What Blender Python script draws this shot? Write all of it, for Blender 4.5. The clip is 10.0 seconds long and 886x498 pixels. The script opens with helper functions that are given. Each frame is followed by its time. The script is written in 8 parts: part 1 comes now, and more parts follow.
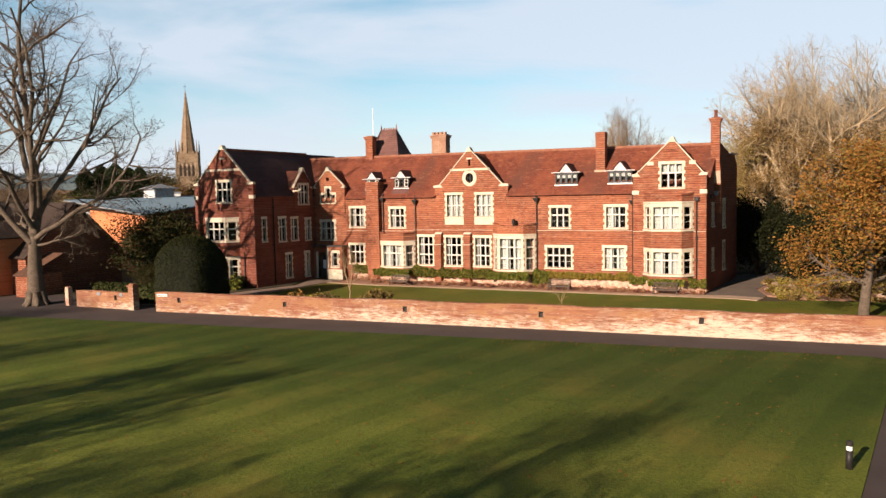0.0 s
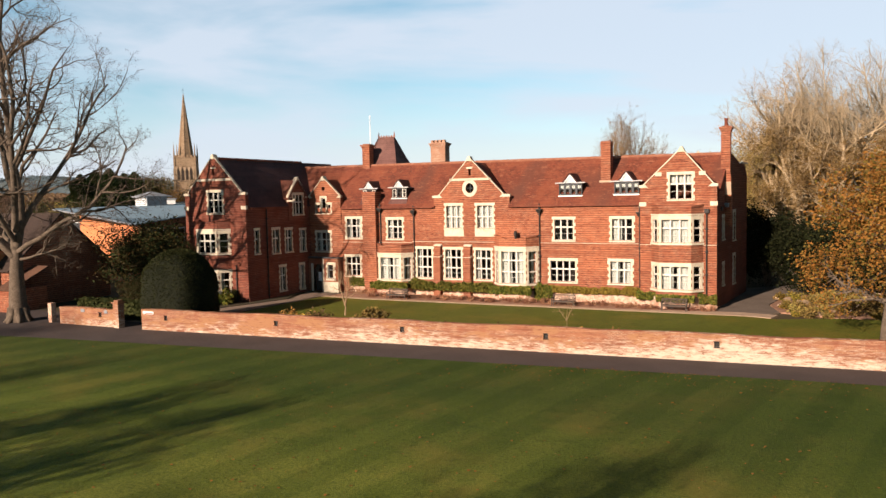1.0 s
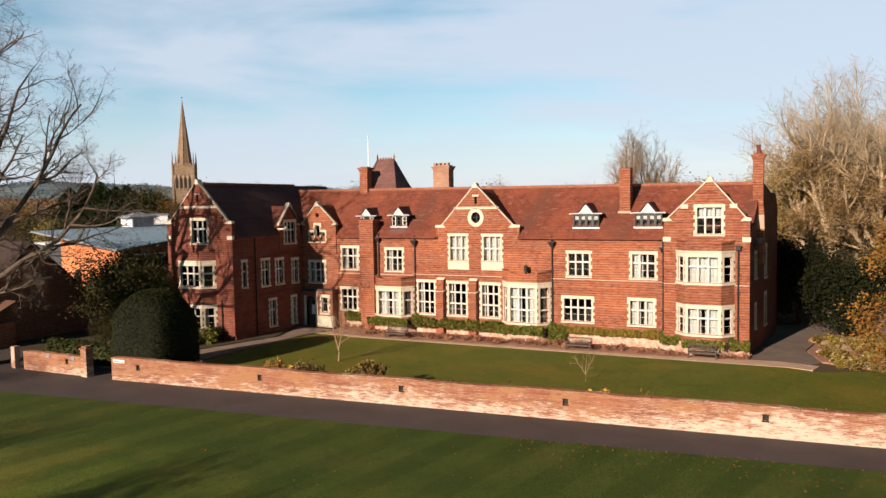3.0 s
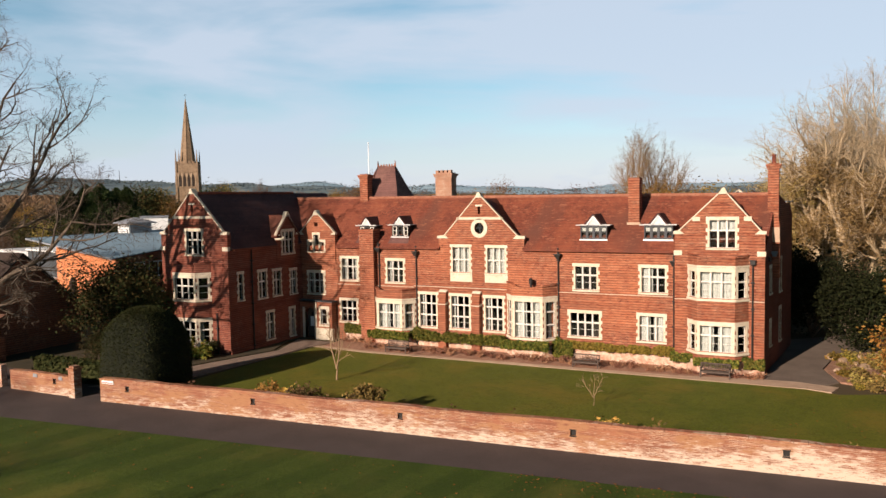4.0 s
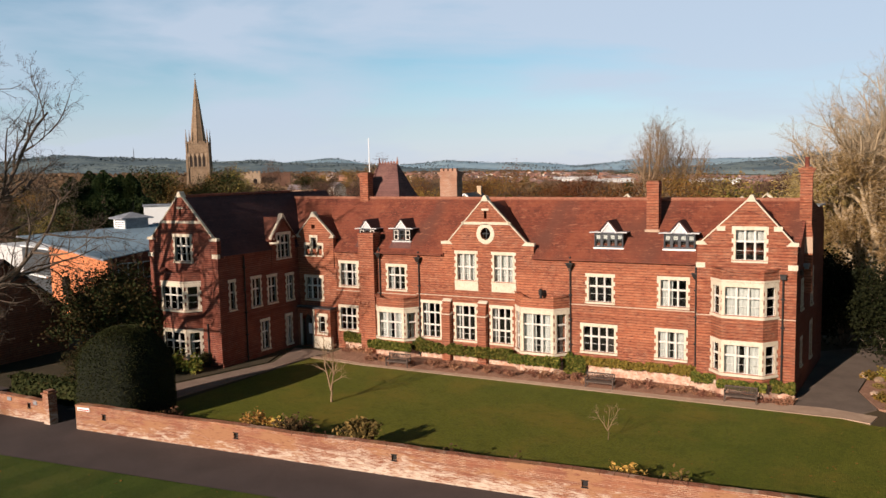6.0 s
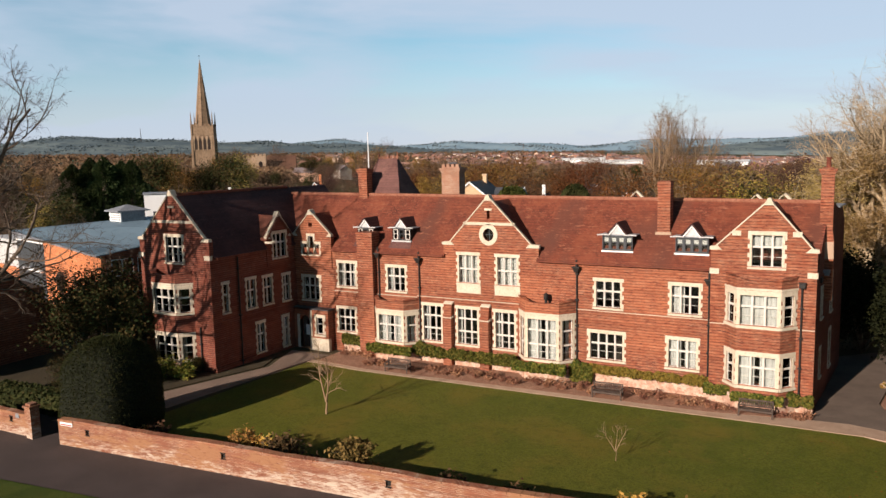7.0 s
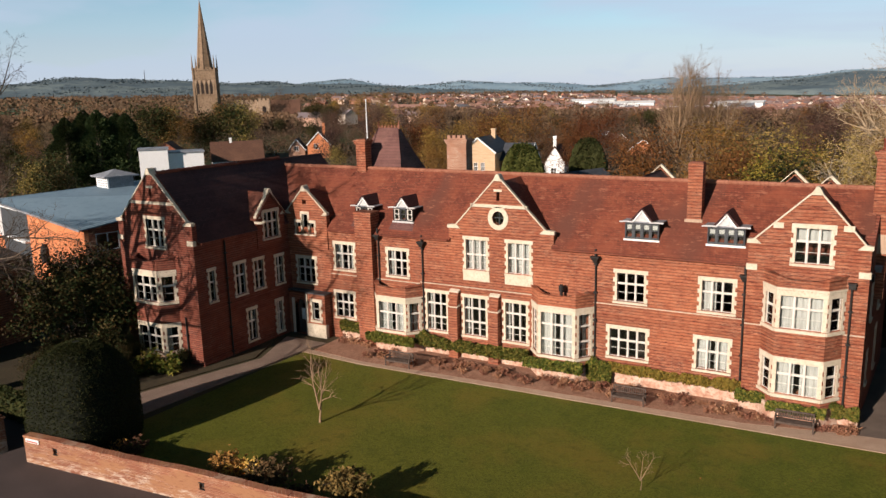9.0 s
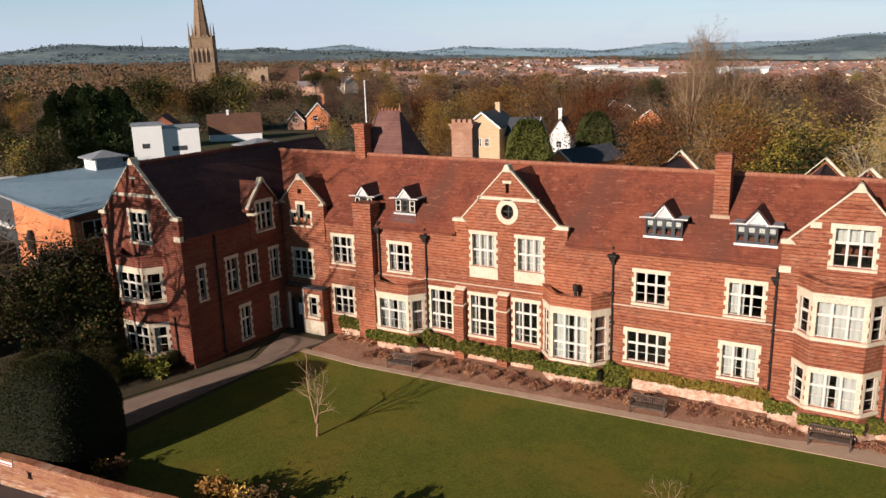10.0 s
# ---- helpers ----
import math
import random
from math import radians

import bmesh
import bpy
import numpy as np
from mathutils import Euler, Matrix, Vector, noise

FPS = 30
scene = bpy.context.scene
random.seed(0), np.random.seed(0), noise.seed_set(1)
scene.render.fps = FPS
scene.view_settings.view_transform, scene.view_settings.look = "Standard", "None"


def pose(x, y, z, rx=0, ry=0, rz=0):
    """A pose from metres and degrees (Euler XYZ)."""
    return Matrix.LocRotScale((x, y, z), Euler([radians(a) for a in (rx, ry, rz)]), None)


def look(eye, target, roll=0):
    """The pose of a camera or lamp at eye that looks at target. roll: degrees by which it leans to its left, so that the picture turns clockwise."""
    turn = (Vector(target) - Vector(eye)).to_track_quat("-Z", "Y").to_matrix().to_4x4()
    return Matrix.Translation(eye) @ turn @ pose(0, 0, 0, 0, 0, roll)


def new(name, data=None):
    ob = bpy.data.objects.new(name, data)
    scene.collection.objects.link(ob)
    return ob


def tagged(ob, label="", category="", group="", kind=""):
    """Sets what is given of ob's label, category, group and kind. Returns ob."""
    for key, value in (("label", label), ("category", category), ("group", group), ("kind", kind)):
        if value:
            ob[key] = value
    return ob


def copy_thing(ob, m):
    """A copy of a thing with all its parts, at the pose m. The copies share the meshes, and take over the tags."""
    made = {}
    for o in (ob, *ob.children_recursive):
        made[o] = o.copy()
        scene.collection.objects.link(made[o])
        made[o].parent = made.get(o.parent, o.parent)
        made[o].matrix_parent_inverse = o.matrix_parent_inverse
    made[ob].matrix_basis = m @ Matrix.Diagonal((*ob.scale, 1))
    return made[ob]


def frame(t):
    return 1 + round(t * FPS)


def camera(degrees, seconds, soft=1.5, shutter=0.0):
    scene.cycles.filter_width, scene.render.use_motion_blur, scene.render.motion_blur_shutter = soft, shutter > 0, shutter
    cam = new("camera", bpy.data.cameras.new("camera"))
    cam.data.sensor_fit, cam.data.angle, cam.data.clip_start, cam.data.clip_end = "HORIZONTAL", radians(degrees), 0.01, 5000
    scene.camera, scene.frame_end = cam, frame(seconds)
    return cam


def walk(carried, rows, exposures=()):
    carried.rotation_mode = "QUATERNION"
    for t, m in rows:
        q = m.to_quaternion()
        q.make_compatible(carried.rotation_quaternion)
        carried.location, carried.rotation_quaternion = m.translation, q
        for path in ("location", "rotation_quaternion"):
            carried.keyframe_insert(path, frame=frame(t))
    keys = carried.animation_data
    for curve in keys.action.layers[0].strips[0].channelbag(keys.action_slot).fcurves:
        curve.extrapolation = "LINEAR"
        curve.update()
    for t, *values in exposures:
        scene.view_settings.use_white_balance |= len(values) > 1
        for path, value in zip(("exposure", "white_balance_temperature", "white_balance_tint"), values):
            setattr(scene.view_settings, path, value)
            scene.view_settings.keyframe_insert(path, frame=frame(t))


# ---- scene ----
cam = camera(61.0, 10.0)
PATH = [
    (0, (7.368, 2.52, 8.115), (6.455, 4.293, 7.97), -1.2),
    (0.5, (6.801, 3.649, 8.42), (5.888, 5.423, 8.278), -1.2),
    (1, (6.21, 4.828, 8.847), (5.298, 6.603, 8.709), -1.2),
    (1.5, (5.565, 6.046, 9.346), (4.653, 7.821, 9.212), -1.1),
    (2, (4.877, 7.27, 9.859), (3.965, 9.045, 9.729), -1.1),
    (2.5, (4.211, 8.449, 10.352), (3.298, 10.223, 10.224), -1.1),
    (3, (3.448, 9.799, 10.854), (2.534, 11.574, 10.732), -1.0),
    (4.5, (2.393, 12.724, 12.572), (1.461, 14.487, 12.427), -1.1),
    (5, (2.037, 13.764, 13.045), (1.098, 15.523, 12.885), -1.1),
    (5.5, (1.765, 14.746, 13.495), (0.818, 16.499, 13.319), -1.2),
    (7, (0.656, 18.317, 15.325), (-0.315, 20.048, 15.079), -1.3),
    (7.5, (0.233, 19.457, 15.854), (-0.742, 21.18, 15.576), -1.4),
    (8, (-0.33, 20.717, 16.437), (-1.309, 22.431, 16.118), -1.5),
    (8.5, (-0.93, 21.829, 16.952), (-1.911, 23.535, 16.595), -1.5),
    (9, (-1.726, 23.062, 17.545), (-2.706, 24.759, 17.146), -1.5),
    (9.5, (-2.62, 24.449, 18.05), (-3.598, 26.137, 17.611), -1.6),
    (10, (-3.72, 26.173, 18.576), (-4.696, 27.85, 18.093), -1.7),
]
# the film darkens and cools a little as it climbs
walk(cam, [(t, look(eye, target, roll)) for t, eye, target, roll in PATH],
     [(0, 0.86, 6680, 16), (3, 0.74, 6530, 16), (5.5, 0.56, 6330, 16), (8, 0.5, 6120, 15), (9, 0.48, 6080, 15), (10, 0.53, 6080, 15)])

# ---- world, sun and exposure ----
SUN_AZ, SUN_EL = 13.0, 19.8        # degrees that the shadows turn from +y towards +x, height
sd = Vector((-math.sin(radians(SUN_AZ)) * math.cos(radians(SUN_EL)), -math.cos(radians(SUN_AZ)) * math.cos(radians(SUN_EL)), math.sin(radians(SUN_EL))))
sun = new("sun", bpy.data.lights.new("sun", "SUN"))
sun.matrix_world = look(sd * 100, (0, 0, 0))
sun.data.energy, sun.data.angle, sun.data.color = 5.0, radians(0.6), (1.0, 0.84, 0.67)
world = bpy.data.worlds.new("sky")
scene.world = world
world.use_nodes = True
wn, wl = world.node_tree.nodes, world.node_tree.links
wn.clear()
sky = wn.new("ShaderNodeTexSky")
sky.sky_type, sky.sun_disc = "NISHITA", False
sky.sun_elevation, sky.sun_rotation = radians(SUN_EL), radians(180 + SUN_AZ)
sky.air_density, sky.dust_density, sky.ozone_density = 1.0, 0.0, 2.6
wco = wn.new("ShaderNodeTexCoord")
wmap = wn.new("ShaderNodeMapping")
wmap.inputs["Location"].default_value = (3.7, 1.2, 0.6)
wmap.inputs["Rotation"].default_value = (0.0, radians(9), radians(-30))
wmap.inputs["Scale"].default_value = (1.0, 2.0, 7.0)
wno = wn.new("ShaderNodeTexNoise")
wno.inputs["Scale"].default_value, wno.inputs["Detail"].default_value = 1.35, 7.0
wno.inputs["Roughness"].default_value, wno.inputs["Distortion"].default_value = 0.5, 0.35
wramp = wn.new("ShaderNodeMapRange")
wramp.inputs["From Min"].default_value, wramp.inputs["From Max"].default_value = 0.37, 0.60
wramp.inputs["To Max"].default_value = 0.85
wmix = wn.new("ShaderNodeMix")
wmix.data_type = "RGBA"
wmix.inputs["B"].default_value = (8.9, 10.3, 11.7, 1)
wbg, wout = wn.new("ShaderNodeBackground"), wn.new("ShaderNodeOutputWorld")
wbg.inputs["Strength"].default_value = 0.044
wl.new(wco.outputs["Generated"], wmap.inputs["Vector"])
wl.new(wmap.outputs["Vector"], wno.inputs["Vector"])
wsep = wn.new("ShaderNodeSeparateXYZ")
wl.new(wco.outputs["Generated"], wsep.inputs[0])
wside = wn.new("ShaderNodeMapRange")          # the cloud thickens from the west to the north
wside.inputs["From Min"].default_value, wside.inputs["From Max"].default_value = -0.85, 0.0
wside.inputs["To Min"].default_value, wside.inputs["To Max"].default_value = 0.09, 0.06
wl.new(wsep.outputs["X"], wside.inputs["Value"])
wsum = wn.new("ShaderNodeMath")
wl.new(wno.outputs["Fac"], wsum.inputs[0])
wl.new(wside.outputs["Result"], wsum.inputs[1])
wl.new(wsum.outputs[0], wramp.inputs["Value"])
wdot = wn.new("ShaderNodeVectorMath")         # and it clears towards the south-east
wdot.operation = "DOT_PRODUCT"
wdot.inputs[1].default_value = (0.8, -0.6, 0.0)
wl.new(wco.outputs["Generated"], wdot.inputs[0])
wopen = wn.new("ShaderNodeMapRange")
wopen.inputs["From Min"].default_value, wopen.inputs["From Max"].default_value = -0.2, 0.8
wopen.inputs["To Min"].default_value, wopen.inputs["To Max"].default_value = 1.0, 0.35
wl.new(wdot.outputs["Value"], wopen.inputs["Value"])
whz = wn.new("ShaderNodeMapRange")
whz.inputs["From Min"].default_value, whz.inputs["From Max"].default_value = 0.0, 0.18
whz.inputs["To Min"].default_value, whz.inputs["To Max"].default_value = 0.9, 0.0
wl.new(wsep.outputs["Z"], whz.inputs["Value"])
wmax = wn.new("ShaderNodeMath")
wmax.operation = "MAXIMUM"
wl.new(whz.outputs["Result"], wmax.inputs[0])
wclr = wn.new("ShaderNodeMapRange")           # clear blue overhead, cloud lower down
wclr.inputs["From Min"].default_value, wclr.inputs["From Max"].default_value = 0.27, 0.40
wclr.inputs["To Min"].default_value, wclr.inputs["To Max"].default_value = 1.0, 0.0
wl.new(wsep.outputs["Z"], wclr.inputs["Value"])
wlow = wn.new("ShaderNodeMath")
wlow.operation = "MULTIPLY"
wl.new(wramp.outputs["Result"], wlow.inputs[0])
wl.new(wclr.outputs["Result"], wlow.inputs[1])
wl.new(wlow.outputs[0], wmax.inputs[1])
wveil = wn.new("ShaderNodeMath")
wveil.operation = "MULTIPLY"
wl.new(wmax.outputs[0], wveil.inputs[0])
wl.new(wopen.outputs["Result"], wveil.inputs[1])
wl.new(wveil.outputs[0], wmix.inputs["Factor"])
whsv = wn.new("ShaderNodeHueSaturation")
whsv.inputs["Hue"].default_value, whsv.inputs["Saturation"].default_value, whsv.inputs["Value"].default_value = 0.472, 1.15, 1.6
wdeep = wn.new("ShaderNodeMapRange")          # the clear sky deepens towards the zenith
wdeep.inputs["From Min"].default_value, wdeep.inputs["From Max"].default_value = 0.26, 0.46
wdeep.inputs["To Min"].default_value, wdeep.inputs["To Max"].default_value = 1.7, 0.5
wl.new(wsep.outputs["Z"], wdeep.inputs["Value"])
wl.new(wdeep.outputs["Result"], whsv.inputs["Value"])
wl.new(sky.outputs["Color"], whsv.inputs["Color"])
wl.new(whsv.outputs["Color"], wmix.inputs["A"])
wl.new(wmix.outputs["Result"], wbg.inputs["Color"])
wl.new(wbg.outputs["Background"], wout.inputs["Surface"])


# ---- materials ----
def base_mat(name, rough=0.8, metal=0.0, spec=0.3):
    m = bpy.data.materials.new(name)
    m.use_nodes = True
    p = m.node_tree.nodes["Principled BSDF"]
    p.inputs["Roughness"].default_value, p.inputs["Metallic"].default_value = rough, metal
    p.inputs["Specular IOR Level"].default_value = spec
    return m, m.node_tree.nodes, m.node_tree.links, p


def nz(n, l, vec, scale, detail=4.0, rough=0.6):
    t = n.new("ShaderNodeTexNoise")
    t.inputs["Scale"].default_value, t.inputs["Detail"].default_value, t.inputs["Roughness"].default_value = scale, detail, rough
    l.new(vec, t.inputs["Vector"])
    return t.outputs["Fac"]


def ramp(n, l, fac, stops):
    r = n.new("ShaderNodeValToRGB")
    e = r.color_ramp.elements
    while len(e) < len(stops):
        e.new(0.5)
    for k, (pos, col) in zip(e, stops):
        k.position, k.color = pos, (*col[:3], 1)
    l.new(fac, r.inputs["Fac"])
    return r.outputs["Color"]


def mixc(n, l, fac, a, b, mode="MIX"):
    x = n.new("ShaderNodeMix")
    x.data_type, x.blend_type = "RGBA", mode
    for sock, v in (("Factor", fac), ("A", a), ("B", b)):
        if hasattr(v, "default_value"):
            l.new(v, x.inputs[sock])
        else:
            x.inputs[sock].default_value = v if sock == "Factor" else (*v[:3], 1)
    return x.outputs["Result"]


def bump(n, l, p, height, strength=0.4, dist=0.02):
    b = n.new("ShaderNodeBump")
    b.inputs["Strength"].default_value, b.inputs["Distance"].default_value = strength, dist
    l.new(height, b.inputs["Height"])
    l.new(b.outputs["Normal"], p.inputs["Normal"])


def stepped(n, l, fac, lo, hi):
    r = n.new("ShaderNodeMapRange")
    r.inputs["From Min"].default_value, r.inputs["From Max"].default_value = lo, hi
    l.new(fac, r.inputs["Value"])
    return r.outputs["Result"]


def coursed(name, dark, mid, light, mortar, bw, bh, ms, zscale=1.0, rough=0.85, patch=None, spec=0.25, bstr=0.5, streak=None, lime=None, rows=0.0, mark=0.0, worn=None, fine=None):
    """Brick or tile courses at real size; courses run level on any upright or sloping face."""
    m, n, l, p = base_mat(name, rough, spec=spec)
    co = n.new("ShaderNodeTexCoord").outputs["Object"]
    sep = n.new("ShaderNodeSeparateXYZ")
    l.new(co, sep.inputs[0])
    add = n.new("ShaderNodeMath")
    l.new(sep.outputs["X"], add.inputs[0])
    l.new(sep.outputs["Y"], add.inputs[1])
    mul = n.new("ShaderNodeMath")
    mul.operation = "MULTIPLY"
    mul.inputs[1].default_value = zscale
    l.new(sep.outputs["Z"], mul.inputs[0])
    com = n.new("ShaderNodeCombineXYZ")
    l.new(add.outputs[0], com.inputs["X"])
    l.new(mul.outputs[0], com.inputs["Y"])
    br = n.new("ShaderNodeTexBrick")
    l.new(com.outputs[0], br.inputs["Vector"])
    br.inputs["Scale"].default_value = 1.0
    br.inputs["Brick Width"].default_value, br.inputs["Row Height"].default_value, br.inputs["Mortar Size"].default_value = bw, bh, ms
    br.inputs["Color1"].default_value, br.inputs["Color2"].default_value, br.inputs["Mortar"].default_value = (*dark[:3], 1), (*light[:3], 1), (*mortar[:3], 1)
    big = nz(n, l, co, 0.22, 5, 0.6)
    med = nz(n, l, co, 1.6, 5, 0.65)
    # wobbly level bands, as courses fired differently
    st = n.new("ShaderNodeMapping")
    st.inputs["Scale"].default_value = (0.35, 0.35, 5.5)
    l.new(co, st.inputs["Vector"])
    band = nz(n, l, st.outputs["Vector"], 1.0, 4, 0.7)
    c = mixc(n, l, stepped(n, l, med, 0.35, 0.68), br.outputs["Color"], mid)
    c = mixc(n, l, stepped(n, l, band, 0.48, 0.66), c, [v * 0.8 for v in mid[:3]])
    c = mixc(n, l, stepped(n, l, big, 0.5, 0.8), c, [v * 1.1 for v in light[:3]])
    if fine:
        # uneven courses: single rows paler or darker over a few bricks
        fm = n.new("ShaderNodeMapping")
        fm.inputs["Scale"].default_value = (3.2, 3.2, 11.0)
        l.new(co, fm.inputs["Vector"])
        row = nz(n, l, fm.outputs["Vector"], 1.0, 3, 0.6)
        c = mixc(n, l, stepped(n, l, row, 0.54, 0.72), c, fine[0])
        c = mixc(n, l, stepped(n, l, row, 0.45, 0.28), c, fine[1])
    if rows:
        # every few courses a paler and a darker row
        b2 = n.new("ShaderNodeTexBrick")
        l.new(com.outputs[0], b2.inputs["Vector"])
        b2.inputs["Scale"].default_value = 1.0
        b2.inputs["Brick Width"].default_value, b2.inputs["Row Height"].default_value, b2.inputs["Mortar Size"].default_value = 90.0, rows, rows * 0.19
        b2.inputs["Mortar Smooth"].default_value, b2.offset = 0.6, 0.0
        b2.inputs["Color1"].default_value, b2.inputs["Color2"].default_value, b2.inputs["Mortar"].default_value = (0.86, 0.86, 0.86, 1), (1.06, 1.06, 1.06, 1), (mark, mark, mark, 1)
        c = mixc(n, l, 0.9, c, b2.outputs["Color"], "MULTIPLY")
    if lime:
        low, up, limec, mid2 = lime
        wide = n.new("ShaderNodeMapping")
        wide.inputs["Scale"].default_value = (0.55, 0.55, 2.4)
        l.new(co, wide.inputs["Vector"])
        each = n.new("ShaderNodeTexBrick")
        l.new(com.outputs[0], each.inputs["Vector"])
        each.inputs["Scale"].default_value = 1.0
        each.inputs["Brick Width"].default_value, each.inputs["Row Height"].default_value, each.inputs["Mortar Size"].default_value = bw * 1.6, bh, ms
        each.inputs["Color1"].default_value, each.inputs["Color2"].default_value, each.inputs["Mortar"].default_value = (0, 0, 0, 1), (1, 1, 1, 1), (0.8, 0.8, 0.8, 1)
        total = None
        for src, k in ((nz(n, l, wide.outputs["Vector"], 2.2, 10, 0.75), 0.9), (nz(n, l, co, 0.16, 3, 0.5), 0.5), (each.outputs["Color"], 0.13),
                       (stepped(n, l, sep.outputs["Z"], up, low), 0.24), (stepped(n, l, sep.outputs["X"], -34.0, 2.0), 0.13)):
            q = n.new("ShaderNodeMath")
            q.operation = "MULTIPLY_ADD"
            q.inputs[1].default_value, q.inputs[2].default_value = k, 0.0
            l.new(src, q.inputs[0])
            if total is not None:
                l.new(total, q.inputs[2])
            total = q.outputs[0]
        c = mixc(n, l, stepped(n, l, nz(n, l, wide.outputs["Vector"], 0.8, 5, 0.6), 0.50, 0.58), c, mid2)
        c = mixc(n, l, stepped(n, l, total, 0.93, 1.10), c, limec)
        c = mixc(n, l, stepped(n, l, nz(n, l, wide.outputs["Vector"], 5.0, 6, 0.75), 0.54, 0.66), c, [v * 0.75 for v in mid[:3]])
    if patch:
        c = mixc(n, l, stepped(n, l, nz(n, l, co, 0.55, 7, 0.7), 0.47, 0.72), c, patch)
    if streak:
        c = mixc(n, l, stepped(n, l, nz(n, l, co, 3.5, 6, 0.75), 0.56, 0.68), c, streak)
    if worn:
        # brown areas of older tiles, and pale rubbed specks strung along the courses
        old = n.new("ShaderNodeMapping")
        old.inputs["Scale"].default_value = (1.0, 0.45, 0.45)
        l.new(co, old.inputs["Vector"])
        c = mixc(n, l, stepped(n, l, nz(n, l, old.outputs["Vector"], 0.16, 3, 0.55), 0.53, 0.62), c, worn[0])
        rub = n.new("ShaderNodeMapping")
        rub.inputs["Scale"].default_value = (1.6, 3.5, 7.0)
        l.new(co, rub.inputs["Vector"])
        c = mixc(n, l, stepped(n, l, nz(n, l, rub.outputs["Vector"], 1.0, 5, 0.7), 0.57, 0.70), c, worn[1])
    l.new(c, p.inputs["Base Color"])
    hmix = n.new("ShaderNodeMath")
    hmix.operation = "MULTIPLY_ADD"
    hmix.inputs[1].default_value = 0.5
    l.new(nz(n, l, co, 14, 4), hmix.inputs[0])
    l.new(br.outputs["Fac"], hmix.inputs[2])
    inv = n.new("ShaderNodeMath")
    inv.operation = "SUBTRACT"
    inv.inputs[0].default_value = 1.0
    l.new(br.outputs["Fac"], inv.inputs[1])
    l.new(inv.outputs[0], hmix.inputs[2])
    bump(n, l, p, hmix.outputs[0], bstr, 0.015)
    return m


def mottled(name, a, b, c, scale=1.5, fine=18.0, rough=0.85, spec=0.25, metal=0.0, bstr=0.3, vary=0.0, lo=0.38, hi=0.64, dist=0.02):
    m, n, l, p = base_mat(name, rough, metal, spec)
    co = n.new("ShaderNodeTexCoord").outputs["Object"]
    f1, f2 = nz(n, l, co, scale, 6, 0.65), nz(n, l, co, fine, 4, 0.6)
    col = mixc(n, l, stepped(n, l, f1, lo, hi), a, b)
    col = mixc(n, l, stepped(n, l, f2, 0.5, 0.72), col, c)
    if vary:
        oi = n.new("ShaderNodeObjectInfo")
        hsv = n.new("ShaderNodeHueSaturation")
        k = n.new("ShaderNodeMapRange")
        k.inputs["To Min"].default_value, k.inputs["To Max"].default_value = 1 - vary, 1 + vary
        l.new(oi.outputs["Random"], k.inputs["Value"])
        l.new(k.outputs["Result"], hsv.inputs["Value"])
        l.new(col, hsv.inputs["Color"])
        col = hsv.outputs["Color"]
    l.new(col, p.inputs["Base Color"])
    bump(n, l, p, f2, bstr, dist)
    return m


def leafy(name, cols, rough=0.7, trans=0.25, hue=0.012, val=0.3):
    """Leaves, each clump a little different."""
    m, n, l, p = base_mat(name, rough, spec=0.08)
    g = n.new("ShaderNodeNewGeometry")
    c = ramp(n, l, g.outputs["Random Per Island"], [(i / max(1, len(cols) - 1), k) for i, k in enumerate(cols)])
    oi = n.new("ShaderNodeObjectInfo")
    hsv = n.new("ShaderNodeHueSaturation")
    for sock, w, mid in (("Hue", hue, 0.5), ("Value", val, 1.0)):
        k = n.new("ShaderNodeMapRange")
        k.inputs["To Min"].default_value, k.inputs["To Max"].default_value = mid - w, mid + w
        l.new(oi.outputs["Random"], k.inputs["Value"])
        l.new(k.outputs["Result"], hsv.inputs[sock])
    l.new(c, hsv.inputs["Color"])
    l.new(hsv.outputs["Color"], p.inputs["Base Color"])
    if trans:
        t = n.new("ShaderNodeBsdfTranslucent")
        l.new(hsv.outputs["Color"], t.inputs["Color"])
        mx = n.new("ShaderNodeMixShader")
        mx.inputs["Fac"].default_value = trans
        l.new(p.outputs[0], mx.inputs[1])
        l.new(t.outputs[0], mx.inputs[2])
        l.new(mx.outputs[0], n["Material Output"].inputs["Surface"])
    return m


def glass_mat():
    m = bpy.data.materials.new("window glass")
    m.use_nodes = True
    n, l = m.node_tree.nodes, m.node_tree.links
    n.clear()
    out, mx, tr, gl, fr = (n.new("ShaderNode" + k) for k in ("OutputMaterial", "MixShader", "BsdfTransparent", "BsdfGlossy", "Fresnel"))
    tr.inputs["Color"].default_value = (0.86, 0.9, 0.9, 1)
    gl.inputs["Roughness"].default_value = 0.02
    fr.inputs["IOR"].default_value = 1.55
    l.new(fr.outputs[0], mx.inputs["Fac"])
    l.new(tr.outputs[0], mx.inputs[1])
    l.new(gl.outputs[0], mx.inputs[2])
    l.new(mx.outputs[0], out.inputs["Surface"])
    return m


